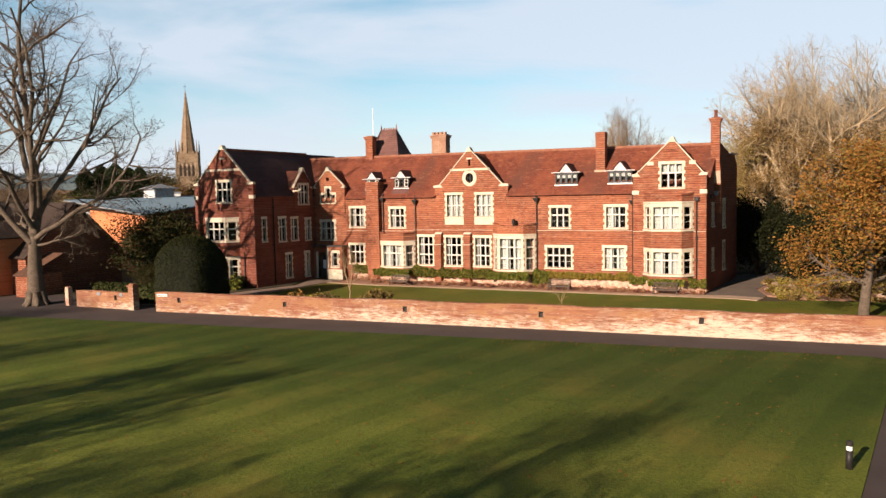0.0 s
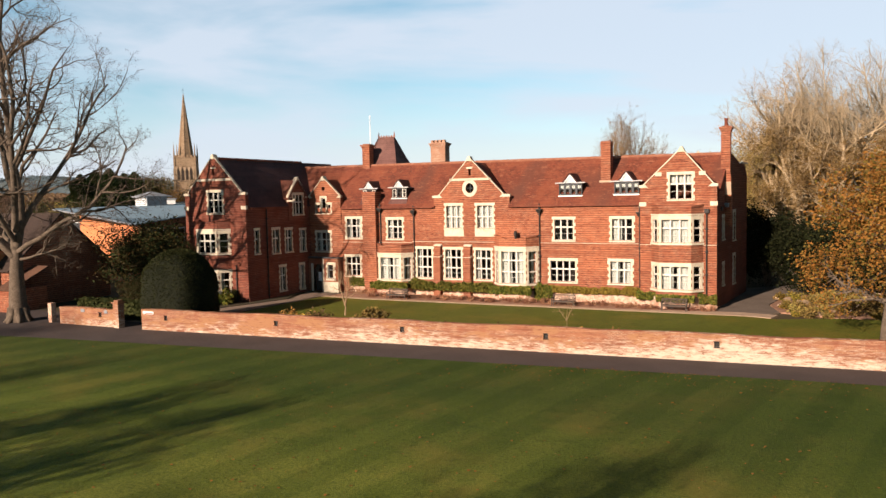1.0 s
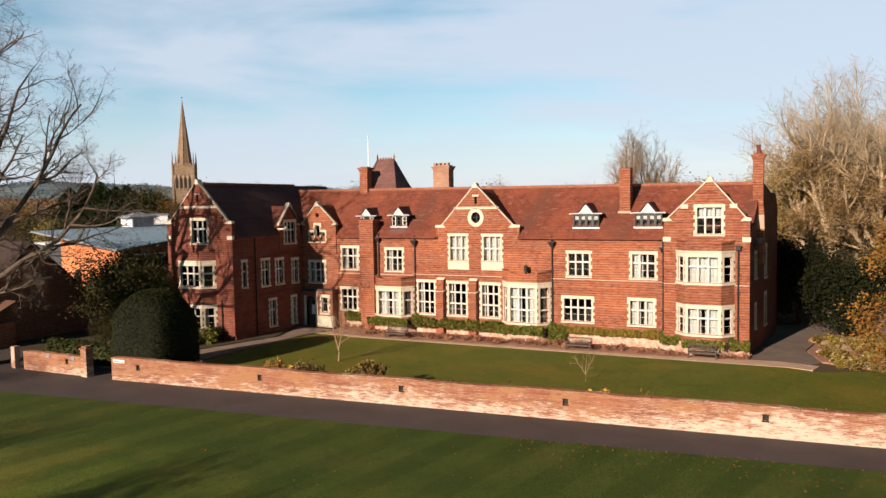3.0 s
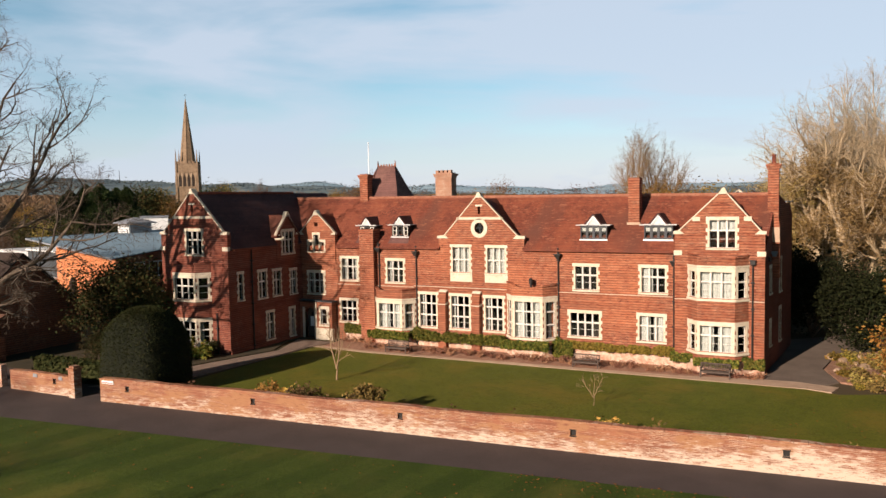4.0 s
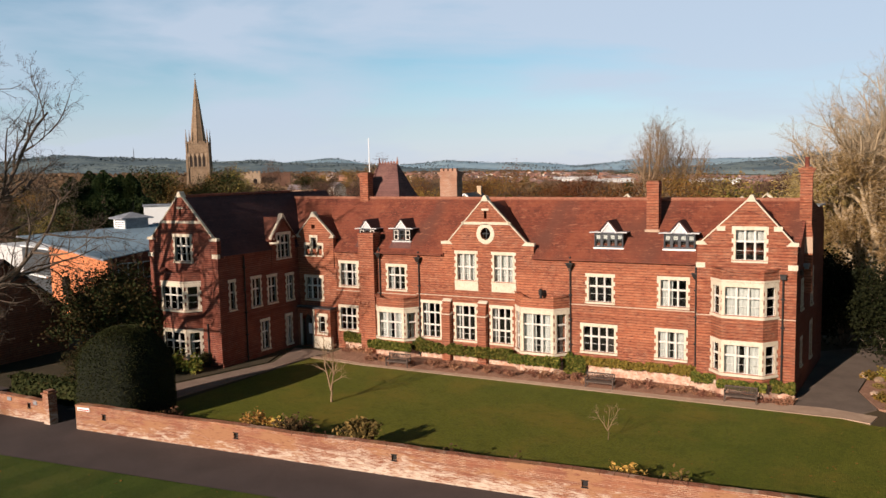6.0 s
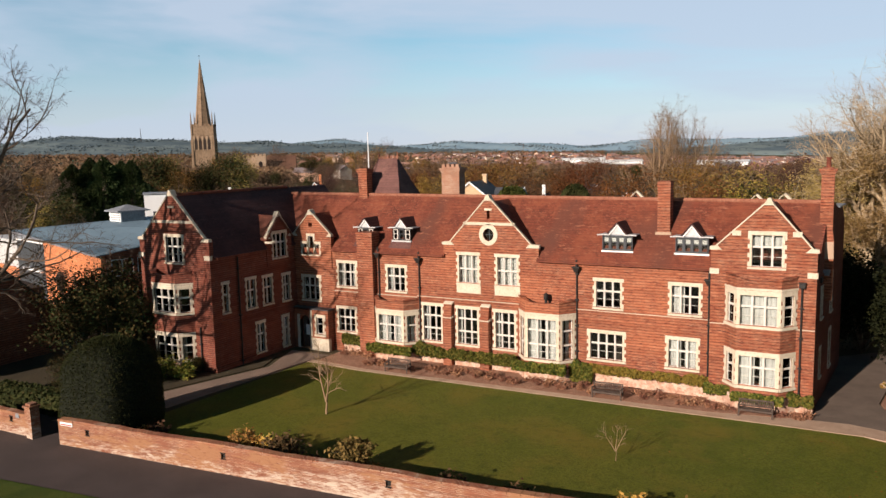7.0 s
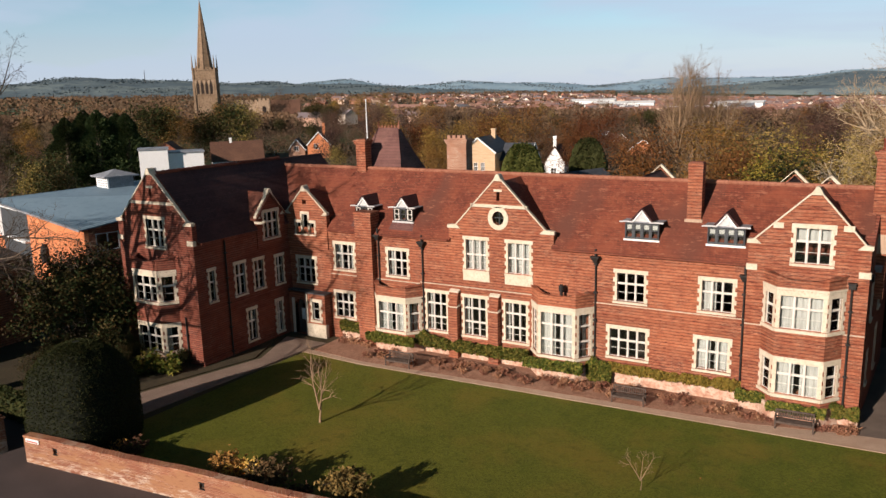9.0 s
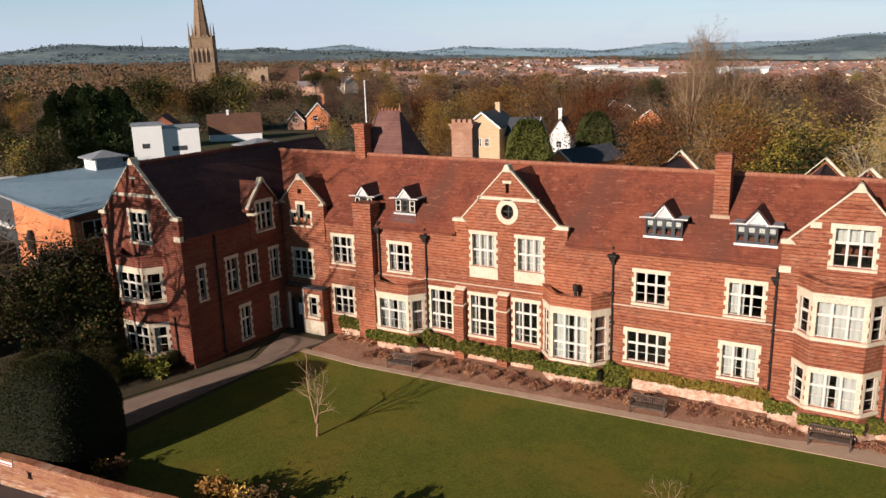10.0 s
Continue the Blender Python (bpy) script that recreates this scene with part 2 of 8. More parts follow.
BRICK = coursed("red brick", (0.135, 0.035, 0.020), (0.285, 0.082, 0.040), (0.43, 0.146, 0.069), (0.36, 0.21, 0.140), 0.235, 0.078, 0.012, rows=0.19, mark=0.42, fine=((0.41, 0.165, 0.088), (0.13, 0.033, 0.020)))
# deep red wing brick, used also to carry the shade of the east walls
BRICK_DEEP_SHADE = coursed("deep red and shade-dark brick", (0.10, 0.023, 0.014), (0.18, 0.046, 0.026), (0.27, 0.080, 0.044), (0.24, 0.13, 0.10), 0.235, 0.078, 0.012, rows=0.156, mark=0.40)
BRICK_OLD = coursed("old orange brick", (0.18, 0.062, 0.034), (0.245, 0.090, 0.050), (0.33, 0.14, 0.070), (0.43, 0.31, 0.215), 0.24, 0.08, 0.012,
                    lime=(-0.4, 0.80, (0.52, 0.41, 0.315), (0.31, 0.15, 0.075)), rows=0.16, mark=1.12)
BRICK_PALE = coursed("worn pale brick", (0.27, 0.13, 0.08), (0.34, 0.17, 0.105), (0.42, 0.23, 0.15), (0.42, 0.32, 0.24), 0.235, 0.078, 0.014, patch=(0.24, 0.12, 0.08))
BRICK_ORANGE = coursed("bright orange brick", (0.55, 0.17, 0.06), (0.60, 0.20, 0.075), (0.66, 0.24, 0.10), (0.5, 0.3, 0.2), 0.235, 0.078, 0.008)
TILE = coursed("clay roof tile", (0.10, 0.023, 0.012), (0.165, 0.040, 0.021), (0.25, 0.068, 0.034), (0.04, 0.017, 0.013), 0.18, 0.11, 0.012, zscale=1.0,
               rough=0.75, spec=0.3, bstr=0.8, streak=(0.215, 0.076, 0.043), patch=(0.225, 0.062, 0.029), rows=0.22, mark=0.80, worn=((0.115, 0.040, 0.025), (0.30, 0.115, 0.066)))
# darker copy of TILE: shade on the wing and gablet slopes is in the colour
TILE_DARK_SHADE = coursed("dark purple tile with shade", (0.050, 0.019, 0.018), (0.080, 0.032, 0.029), (0.12, 0.050, 0.044), (0.03, 0.014, 0.013), 0.18, 0.11, 0.012, rough=0.75, spec=0.3, bstr=0.8, rows=0.22, mark=0.85)
TILE_OLD = coursed("weathered purple tile", (0.085, 0.036, 0.031), (0.125, 0.055, 0.047), (0.17, 0.080, 0.068), (0.04, 0.02, 0.018), 0.18, 0.11, 0.012, rough=0.75, patch=(0.19, 0.095, 0.075), rows=0.22, mark=0.8)
RIDGE = mottled("pale clay ridge", (0.25, 0.095, 0.055), (0.33, 0.145, 0.09), (0.18, 0.06, 0.036), 1.4, 7, 0.85, bstr=0.3)
STONE = mottled("cream limestone", (0.55, 0.475, 0.355), (0.63, 0.55, 0.43), (0.40, 0.33, 0.235), 1.2, 9, 0.8, bstr=0.25)
PLINTH = mottled("patched plinth stone", (0.44, 0.24, 0.16), (0.60, 0.47, 0.36), (0.30, 0.12, 0.07), 1.6, 6, 0.85, bstr=0.3)
STONE_OLD = mottled("weathered sandstone", (0.21, 0.14, 0.085), (0.28, 0.195, 0.125), (0.10, 0.066, 0.045), 0.25, 1.2, 0.9)
FRAME = mottled("cream painted frame", (0.60, 0.56, 0.50), (0.66, 0.62, 0.56), (0.50, 0.46, 0.40), 2, 12, 0.45, bstr=0.1)
DARK_FRAME = mottled("dark grey frame", (0.05, 0.055, 0.06), (0.07, 0.075, 0.08), (0.03, 0.03, 0.035), 3, 20, 0.5)
WHITE = mottled("white paint", (0.78, 0.78, 0.76), (0.82, 0.82, 0.8), (0.68, 0.68, 0.66), 0.8, 9, 0.6, bstr=0.1)
LEAD = mottled("grey lead", (0.20, 0.21, 0.23), (0.28, 0.29, 0.31), (0.13, 0.14, 0.15), 1.5, 8, 0.5, bstr=0.2)
PALE_LEAD = mottled("pale weathered lead", (0.50, 0.49, 0.48), (0.60, 0.59, 0.57), (0.36, 0.36, 0.36), 1.5, 8, 0.5, bstr=0.2)
IRON = mottled("black iron", (0.018, 0.016, 0.015), (0.03, 0.026, 0.023), (0.012, 0.011, 0.010), 4, 20, 0.5)
BLUE_ROOF = mottled("blue-grey metal roof", (0.17, 0.245, 0.30), (0.20, 0.28, 0.34), (0.14, 0.205, 0.255), 0.15, 1.5, 0.55, bstr=0.1)
GLASS = glass_mat()
CURTAIN = mottled("pale curtain cloth", (0.50, 0.48, 0.44), (0.57, 0.55, 0.51), (0.40, 0.38, 0.34), 3, 22, 0.9)
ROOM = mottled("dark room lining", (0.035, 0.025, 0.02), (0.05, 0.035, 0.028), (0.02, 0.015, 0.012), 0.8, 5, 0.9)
WOOD = mottled("weathered teak", (0.065, 0.046, 0.036), (0.11, 0.08, 0.063), (0.04, 0.029, 0.023), 6, 40, 0.75)
BARK = mottled("grey brown bark", (0.095, 0.070, 0.050), (0.15, 0.113, 0.083), (0.045, 0.033, 0.025), 2.2, 11, 0.95, bstr=0.8, dist=0.05)
BARK_TAN = mottled("tan bark", (0.36, 0.265, 0.155), (0.46, 0.355, 0.23), (0.21, 0.145, 0.08), 1.2, 8, 0.9, bstr=0.6)
BARK_GOLD = mottled("golden brown bark", (0.24, 0.155, 0.085), (0.31, 0.21, 0.125), (0.13, 0.085, 0.05), 1.2, 8, 0.9, bstr=0.6)
WOODFAR = mottled("far brown woods", (0.10, 0.062, 0.040), (0.17, 0.10, 0.054), (0.085, 0.068, 0.040), 0.022, 0.12, 1.0, bstr=0.0, lo=0.42, hi=0.58)
BARK_PALE = mottled("pale bark", (0.33, 0.27, 0.19), (0.42, 0.36, 0.27), (0.2, 0.15, 0.10), 1.2, 8, 0.9, bstr=0.6)
SOIL = mottled("brown bed soil", (0.27, 0.14, 0.088), (0.36, 0.205, 0.135), (0.15, 0.07, 0.043), 1.5, 10, 0.95, bstr=0.8, dist=0.05)
# bare yard ground, its colour darkened to hold the wing's shade
YARD_SHADE = mottled("bare ground with shade", (0.045, 0.034, 0.020), (0.07, 0.052, 0.028), (0.03, 0.035, 0.015), 0.7, 9, 0.95, bstr=0.8, dist=0.05)
GRAVEL = mottled("tan path gravel", (0.38, 0.26, 0.18), (0.46, 0.33, 0.235), (0.27, 0.18, 0.125), 1.2, 30, 0.95, bstr=0.5)
PATH_BROWN = mottled("dull brown path", (0.21, 0.15, 0.115), (0.26, 0.19, 0.145), (0.14, 0.097, 0.072), 0.8, 30, 0.95, bstr=0.5)
PAVE = mottled("grey tarmac path", (0.135, 0.102, 0.08), (0.185, 0.142, 0.112), (0.09, 0.068, 0.055), 0.5, 40, 0.9, bstr=0.4)
ASPHALT = mottled("worn asphalt", (0.062, 0.047, 0.043), (0.08, 0.061, 0.056), (0.045, 0.034, 0.032), 0.35, 45, 0.9, bstr=0.4)
YEW = leafy("yew needles", [(0.018, 0.024, 0.008), (0.026, 0.032, 0.010), (0.034, 0.038, 0.011), (0.045, 0.036, 0.013)], trans=0.1, val=0.1)
# near-black hull colour holds the shade between the yew's leaves
YEW_CORE = mottled("shade-dark yew inside", (0.007, 0.009, 0.004), (0.012, 0.014, 0.006), (0.004, 0.005, 0.003), 1.5, 12, 0.95)
IVY = leafy("ivy leaves", [(0.04, 0.065, 0.014), (0.11, 0.13, 0.022), (0.26, 0.21, 0.045), (0.03, 0.045, 0.012)], val=0.1)
AUTUMN = leafy("autumn leaves", [(0.33, 0.15, 0.034), (0.42, 0.195, 0.045), (0.36, 0.16, 0.04), (0.44, 0.24, 0.06), (0.24, 0.17, 0.04), (0.12, 0.11, 0.025)], hue=0.002, trans=0.45, val=0.02)
FALLEN = leafy("fallen leaves", [(0.18, 0.085, 0.02), (0.24, 0.11, 0.028), (0.13, 0.065, 0.02)], val=0.05)
HOLLY = leafy("holly leaves", [(0.02, 0.03, 0.010), (0.036, 0.048, 0.015), (0.075, 0.042, 0.016), (0.03, 0.038, 0.014)], trans=0.1)
# leaf colour lowered to near black to paint in the shade behind the house
LAUREL_SHADE = leafy("shade-dark laurel leaves", [(0.009, 0.012, 0.005), (0.014, 0.018, 0.006), (0.022, 0.024, 0.008), (0.012, 0.014, 0.006)], trans=0.1)
DEAD = leafy("withered stems", [(0.24, 0.10, 0.058), (0.32, 0.155, 0.095), (0.17, 0.07, 0.042), (0.36, 0.205, 0.125)], trans=0.1)
RUSSET = leafy("dull russet leaves", [(0.09, 0.05, 0.026), (0.14, 0.075, 0.036), (0.06, 0.036, 0.02), (0.11, 0.075, 0.03)], trans=0.1)
GOLD = leafy("yellow leaves", [(0.45, 0.24, 0.05), (0.6, 0.36, 0.1), (0.35, 0.18, 0.04), (0.2, 0.16, 0.05)])
CONIFER = leafy("dark conifer needles", [(0.022, 0.036, 0.015), (0.04, 0.060, 0.022), (0.07, 0.088, 0.03)], trans=0.25)
WOODLAND = leafy("brown woodland twigs", [(0.078, 0.05, 0.038), (0.112, 0.068, 0.046), (0.15, 0.083, 0.05), (0.10, 0.064, 0.042)], trans=0.1, hue=0.025, val=0.5)
ORANGEWOOD = leafy("orange woodland leaves", [(0.19, 0.085, 0.026), (0.26, 0.12, 0.032), (0.14, 0.07, 0.025), (0.15, 0.095, 0.03)], trans=0.25, hue=0.03, val=0.45)
OLIVE = leafy("olive ivy leaves", [(0.12, 0.09, 0.03), (0.20, 0.135, 0.042), (0.29, 0.195, 0.06), (0.07, 0.065, 0.02)], trans=0.15, hue=0.02)


def grass_mat(name, stripe):
    m, n, l, p = base_mat(name, 0.85, spec=0.15)
    co = n.new("ShaderNodeTexCoord").outputs["Object"]
    big, med, fine = nz(n, l, co, 0.05, 6, 0.6), nz(n, l, co, 0.45, 6, 0.7), nz(n, l, co, 9, 5, 0.75)
    c = mixc(n, l, stepped(n, l, med, 0.35, 0.68), (0.108, 0.140, 0.017), (0.160, 0.182, 0.026))
    c = mixc(n, l, stepped(n, l, big, 0.42, 0.66), c, (0.195, 0.192, 0.032))
    c = mixc(n, l, stepped(n, l, fine, 0.42, 0.7), c, (0.056, 0.074, 0.011))
    c = mixc(n, l, stepped(n, l, nz(n, l, co, 0.2, 5, 0.65), 0.5, 0.75), c, (0.20, 0.16, 0.03))
    c = mixc(n, l, stepped(n, l, nz(n, l, co, 1.7, 4, 0.7), 0.55, 0.8), c, (0.07, 0.09, 0.014))
    # mowing stripes
    w = n.new("ShaderNodeTexWave")
    mp = n.new("ShaderNodeMapping")
    mp.inputs["Rotation"].default_value = (0, 0, radians(11))
    l.new(co, mp.inputs["Vector"])
    l.new(mp.outputs["Vector"], w.inputs["Vector"])
    w.inputs["Scale"].default_value, w.inputs["Distortion"].default_value, w.inputs["Detail"].default_value = 0.105, 0.7, 2.0
    dk = mixc(n, l, stepped(n, l, w.outputs["Fac"], 0.4, 0.6), (1, 1, 1), (1 - 0.22 * stripe, 1 - 0.16 * stripe, 1 - 0.24 * stripe))
    c = mixc(n, l, 1.0, c, dk, "MULTIPLY")
    # the striped grass darkens towards the drive across a wavering edge
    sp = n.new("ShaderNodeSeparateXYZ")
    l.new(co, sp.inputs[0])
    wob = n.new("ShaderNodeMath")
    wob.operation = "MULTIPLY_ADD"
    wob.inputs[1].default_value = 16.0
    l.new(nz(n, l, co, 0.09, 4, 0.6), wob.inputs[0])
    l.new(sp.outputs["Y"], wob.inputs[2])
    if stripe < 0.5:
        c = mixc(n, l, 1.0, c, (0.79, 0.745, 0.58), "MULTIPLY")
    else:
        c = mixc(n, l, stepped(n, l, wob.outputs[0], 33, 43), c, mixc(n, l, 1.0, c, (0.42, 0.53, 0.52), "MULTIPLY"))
    l.new(c, p.inputs["Base Color"])
    bump(n, l, p, fine, 0.9, 0.04)
    return m


TANLEAF = leafy("tan twig leaves", [(0.30, 0.20, 0.075), (0.40, 0.275, 0.105), (0.15, 0.10, 0.04), (0.33, 0.225, 0.07), (0.46, 0.34, 0.16)], trans=0.25, hue=0.015)
YELLOWGREEN = leafy("yellow green leaves", [(0.09, 0.09, 0.02), (0.20, 0.15, 0.03), (0.36, 0.24, 0.04), (0.05, 0.06, 0.018)], trans=0.2, hue=0.02)
HEDGE_GREEN = leafy("clipped hedge leaves", [(0.02, 0.03, 0.008), (0.036, 0.050, 0.011), (0.065, 0.072, 0.016), (0.11, 0.10, 0.024)], trans=0.1)
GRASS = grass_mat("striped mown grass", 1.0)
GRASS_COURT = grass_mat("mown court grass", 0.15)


def far_ground_mat():
    m, n, l, p = base_mat("far country", 0.95, spec=0.1)
    co = n.new("ShaderNodeTexCoord").outputs["Object"]
    f1, f2 = nz(n, l, co, 0.012, 6, 0.7), nz(n, l, co, 0.0035, 5, 0.6)
    c = mixc(n, l, stepped(n, l, f1, 0.42, 0.6), (0.055, 0.05, 0.028), (0.10, 0.07, 0.042))
    c = mixc(n, l, stepped(n, l, f2, 0.45, 0.6), c, (0.075, 0.10, 0.04))
    l.new(c, p.inputs["Base Color"])
    return m


FAR = far_ground_mat()


# ---- building blocks ----
G = -0.4        # level of the ground


def mesh_ob(name, bm, material, parent=None, label="", smooth=False):
    me = bpy.data.meshes.new(name)
    bm.to_mesh(me)
    bm.free()
    if smooth:
        for f in me.polygons:
            f.use_smooth = True
    me.materials.append(material)
    ob = new(name, me)
    if parent:
        ob.parent = parent
    if label:
        ob["label"] = label
    return ob


def part(name, bm, material, parent, label="", smooth=False):
    return mesh_ob(name, bm, material, parent, label, smooth)


def thing(name, label, category, group="", kind="", at=(0, 0, 0), turn=0):
    ob = new(name)
    ob.matrix_world = pose(*at, 0, 0, turn)
    return tagged(ob, label, category, group, kind)


def data_ob(name, verts, faces, material, parent=None, label="", smooth=False):
    me = bpy.data.meshes.new(name)
    me.from_pydata(verts, [], faces)
    if smooth:
        me.polygons.foreach_set("use_smooth", [True] * len(me.polygons))
    me.materials.append(material)
    ob = new(name, me)
    if parent:
        ob.parent = parent
    if label:
        ob["label"] = label
    return ob


def hexa(bm, pts):
    """A block from its lower four and upper four corners, both anticlockwise seen from above."""
    v = [bm.verts.new(p) for p in pts]
    for f in ((3, 2, 1, 0), (4, 5, 6, 7), (0, 1, 5, 4), (1, 2, 6, 5), (2, 3, 7, 6), (3, 0, 4, 7)):
        bm.faces.new([v[i] for i in f])
    return v


def box(bm, x0, x1, y0, y1, z0, z1):
    return hexa(bm, [(x0, y0, z0), (x1, y0, z0), (x1, y1, z0), (x0, y1, z0), (x0, y0, z1), (x1, y0, z1), (x1, y1, z1), (x0, y1, z1)])


def plane(ox, oy, ang):
    """A wall's own axes: u along it, d into it, z up. Seen from outside, u runs to the right."""
    c, s = math.cos(radians(ang)), math.sin(radians(ang))
    return lambda u, d, z: (ox + c * u - s * d, oy + s * u + c * d, z)


def pbox(bm, P, u0, u1, d0, d1, z0, z1):
    return hexa(bm, [P(u0, d0, z0), P(u1, d0, z0), P(u1, d1, z0), P(u0, d1, z0), P(u0, d0, z1), P(u1, d0, z1), P(u1, d1, z1), P(u0, d1, z1)])


def slab(bm, P, loops, d0, d1):
    """A flat piece with outline loops[0] and holes loops[1:], in a wall's axes, from depth d0 to d1."""
    tmp = bmesh.new()
    edges = []
    for lp in loops:
        vs = [tmp.verts.new((u, z, 0)) for u, z in lp]
        edges += [tmp.edges.new((vs[i], vs[(i + 1) % len(vs)])) for i in range(len(vs))]
    bmesh.ops.triangle_fill(tmp, use_beauty=True, use_dissolve=False, edges=edges, normal=(0, 0, 1))
    tmp.verts.index_update()
    fr = [bm.verts.new(P(v.co.x, d0, v.co.y)) for v in tmp.verts]
    bk = [bm.verts.new(P(v.co.x, d1, v.co.y)) for v in tmp.verts]
    for f in tmp.faces:
        ix = [v.index for v in f.verts]
        if f.normal.z < 0:
            ix.reverse()
        bm.faces.new([fr[i] for i in ix])
        bm.faces.new([bk[i] for i in reversed(ix)])
    for e in edges:
        if e.is_valid:
            a, b = e.verts[0].index, e.verts[1].index
            bm.faces.new([fr[a], bk[a], bk[b], fr[b]])
    tmp.free()
    bmesh.ops.recalc_face_normals(bm, faces=bm.faces[:])


def rect(u0, u1, z0, z1):
    return [(u0, z0), (u1, z0), (u1, z1), (u0, z1)]


def strip(bm, P, a, b, w, d0, d1):
    """A straight bar in a wall's plane from a to b (u, z), w wide downwards, level cut ends."""
    (u0, z0), (u1, z1) = a, b
    ln = math.hypot(u1 - u0, z1 - z0)
    nx, nzz = -(z1 - z0) / ln * w, (u1 - u0) / ln * w
    if nzz > 0:
        nx, nzz = -nx, -nzz
    q = [(u0, z0), (u1, z1), (u1 + nx, z1 + nzz), (u0 + nx, z0 + nzz)]
    slab(bm, P, [q], d0, d1)


def tube(bm, pts, r, sides=8, caps=True):
    rings = []
    for i, p in enumerate(pts):
        p = Vector(p)
        t = (Vector(pts[min(i + 1, len(pts) - 1)]) - Vector(pts[max(i - 1, 0)])).normalized()
        a = t.orthogonal().normalized()
        b = t.cross(a)
        rr = r[i] if isinstance(r, (list, tuple)) else r
        rings.append([bm.verts.new(p + (a * math.cos(k * math.tau / sides) + b * math.sin(k * math.tau / sides)) * rr) for k in range(sides)])
    for r0, r1 in zip(rings, rings[1:]):
        best = min(range(sides), key=lambda s: (r0[0].co - r1[s].co).length)
        for k in range(sides):
            bm.faces.new([r0[k], r0[(k + 1) % sides], r1[(k + 1 + best) % sides], r1[(k + best) % sides]])
    if caps:
        bm.faces.new(rings[0][::-1])
        bm.faces.new(rings[-1])


# ---- windows ----
rng = random.Random(7)
curtain_jobs = []


def surround(bm, P, u0, u1, z0, z1, jl, jr, proud=0.035, depth=0.24, head=0.26, sill=0.17, teeth=True, th=0.27, sill_bm=None):
    """Stone round an opening u0..u1, z0..z1: jambs of long and short blocks under a lintel, and a sloping sill."""
    nb = max(2, round((z1 - z0) / th))
    hh = (z1 - z0) / nb
    left, right = [], []
    for k in range(nb):
        f = 1.0 if k % 2 == 0 or not teeth else 0.55
        za, zb = z0 + k * hh, z0 + (k + 1) * hh
        left += [(u0 - jl * f, za), (u0 - jl * f, zb)]
        right += [(u1 + jr * f, za), (u1 + jr * f, zb)]
    clean = lambda pts: [p for i, p in enumerate(pts) if i == 0 or p != pts[i - 1]]
    out = clean([(u0, z0)] + left[::1] + [(u0 - jl, z1), (u0 - jl, z1 + head), (u1 + jr, z1 + head), (u1 + jr, z1)] + right[::-1] + [(u1, z0), (u1, z1), (u0, z1)])
    slab(bm, P, [out], -proud, depth)
    hexa(sill_bm if sill_bm is not None else bm, [P(u0 - jl, -proud - 0.07, z0 - sill), P(u1 + jr, -proud - 0.07, z0 - sill), P(u1 + jr, depth, z0 - sill), P(u0 - jl, depth, z0 - sill),
              P(u0 - jl, -proud - 0.07, z0 - 0.05), P(u1 + jr, -proud - 0.07, z0 - 0.05), P(u1 + jr, depth, z0), P(u0 - jl, depth, z0)])


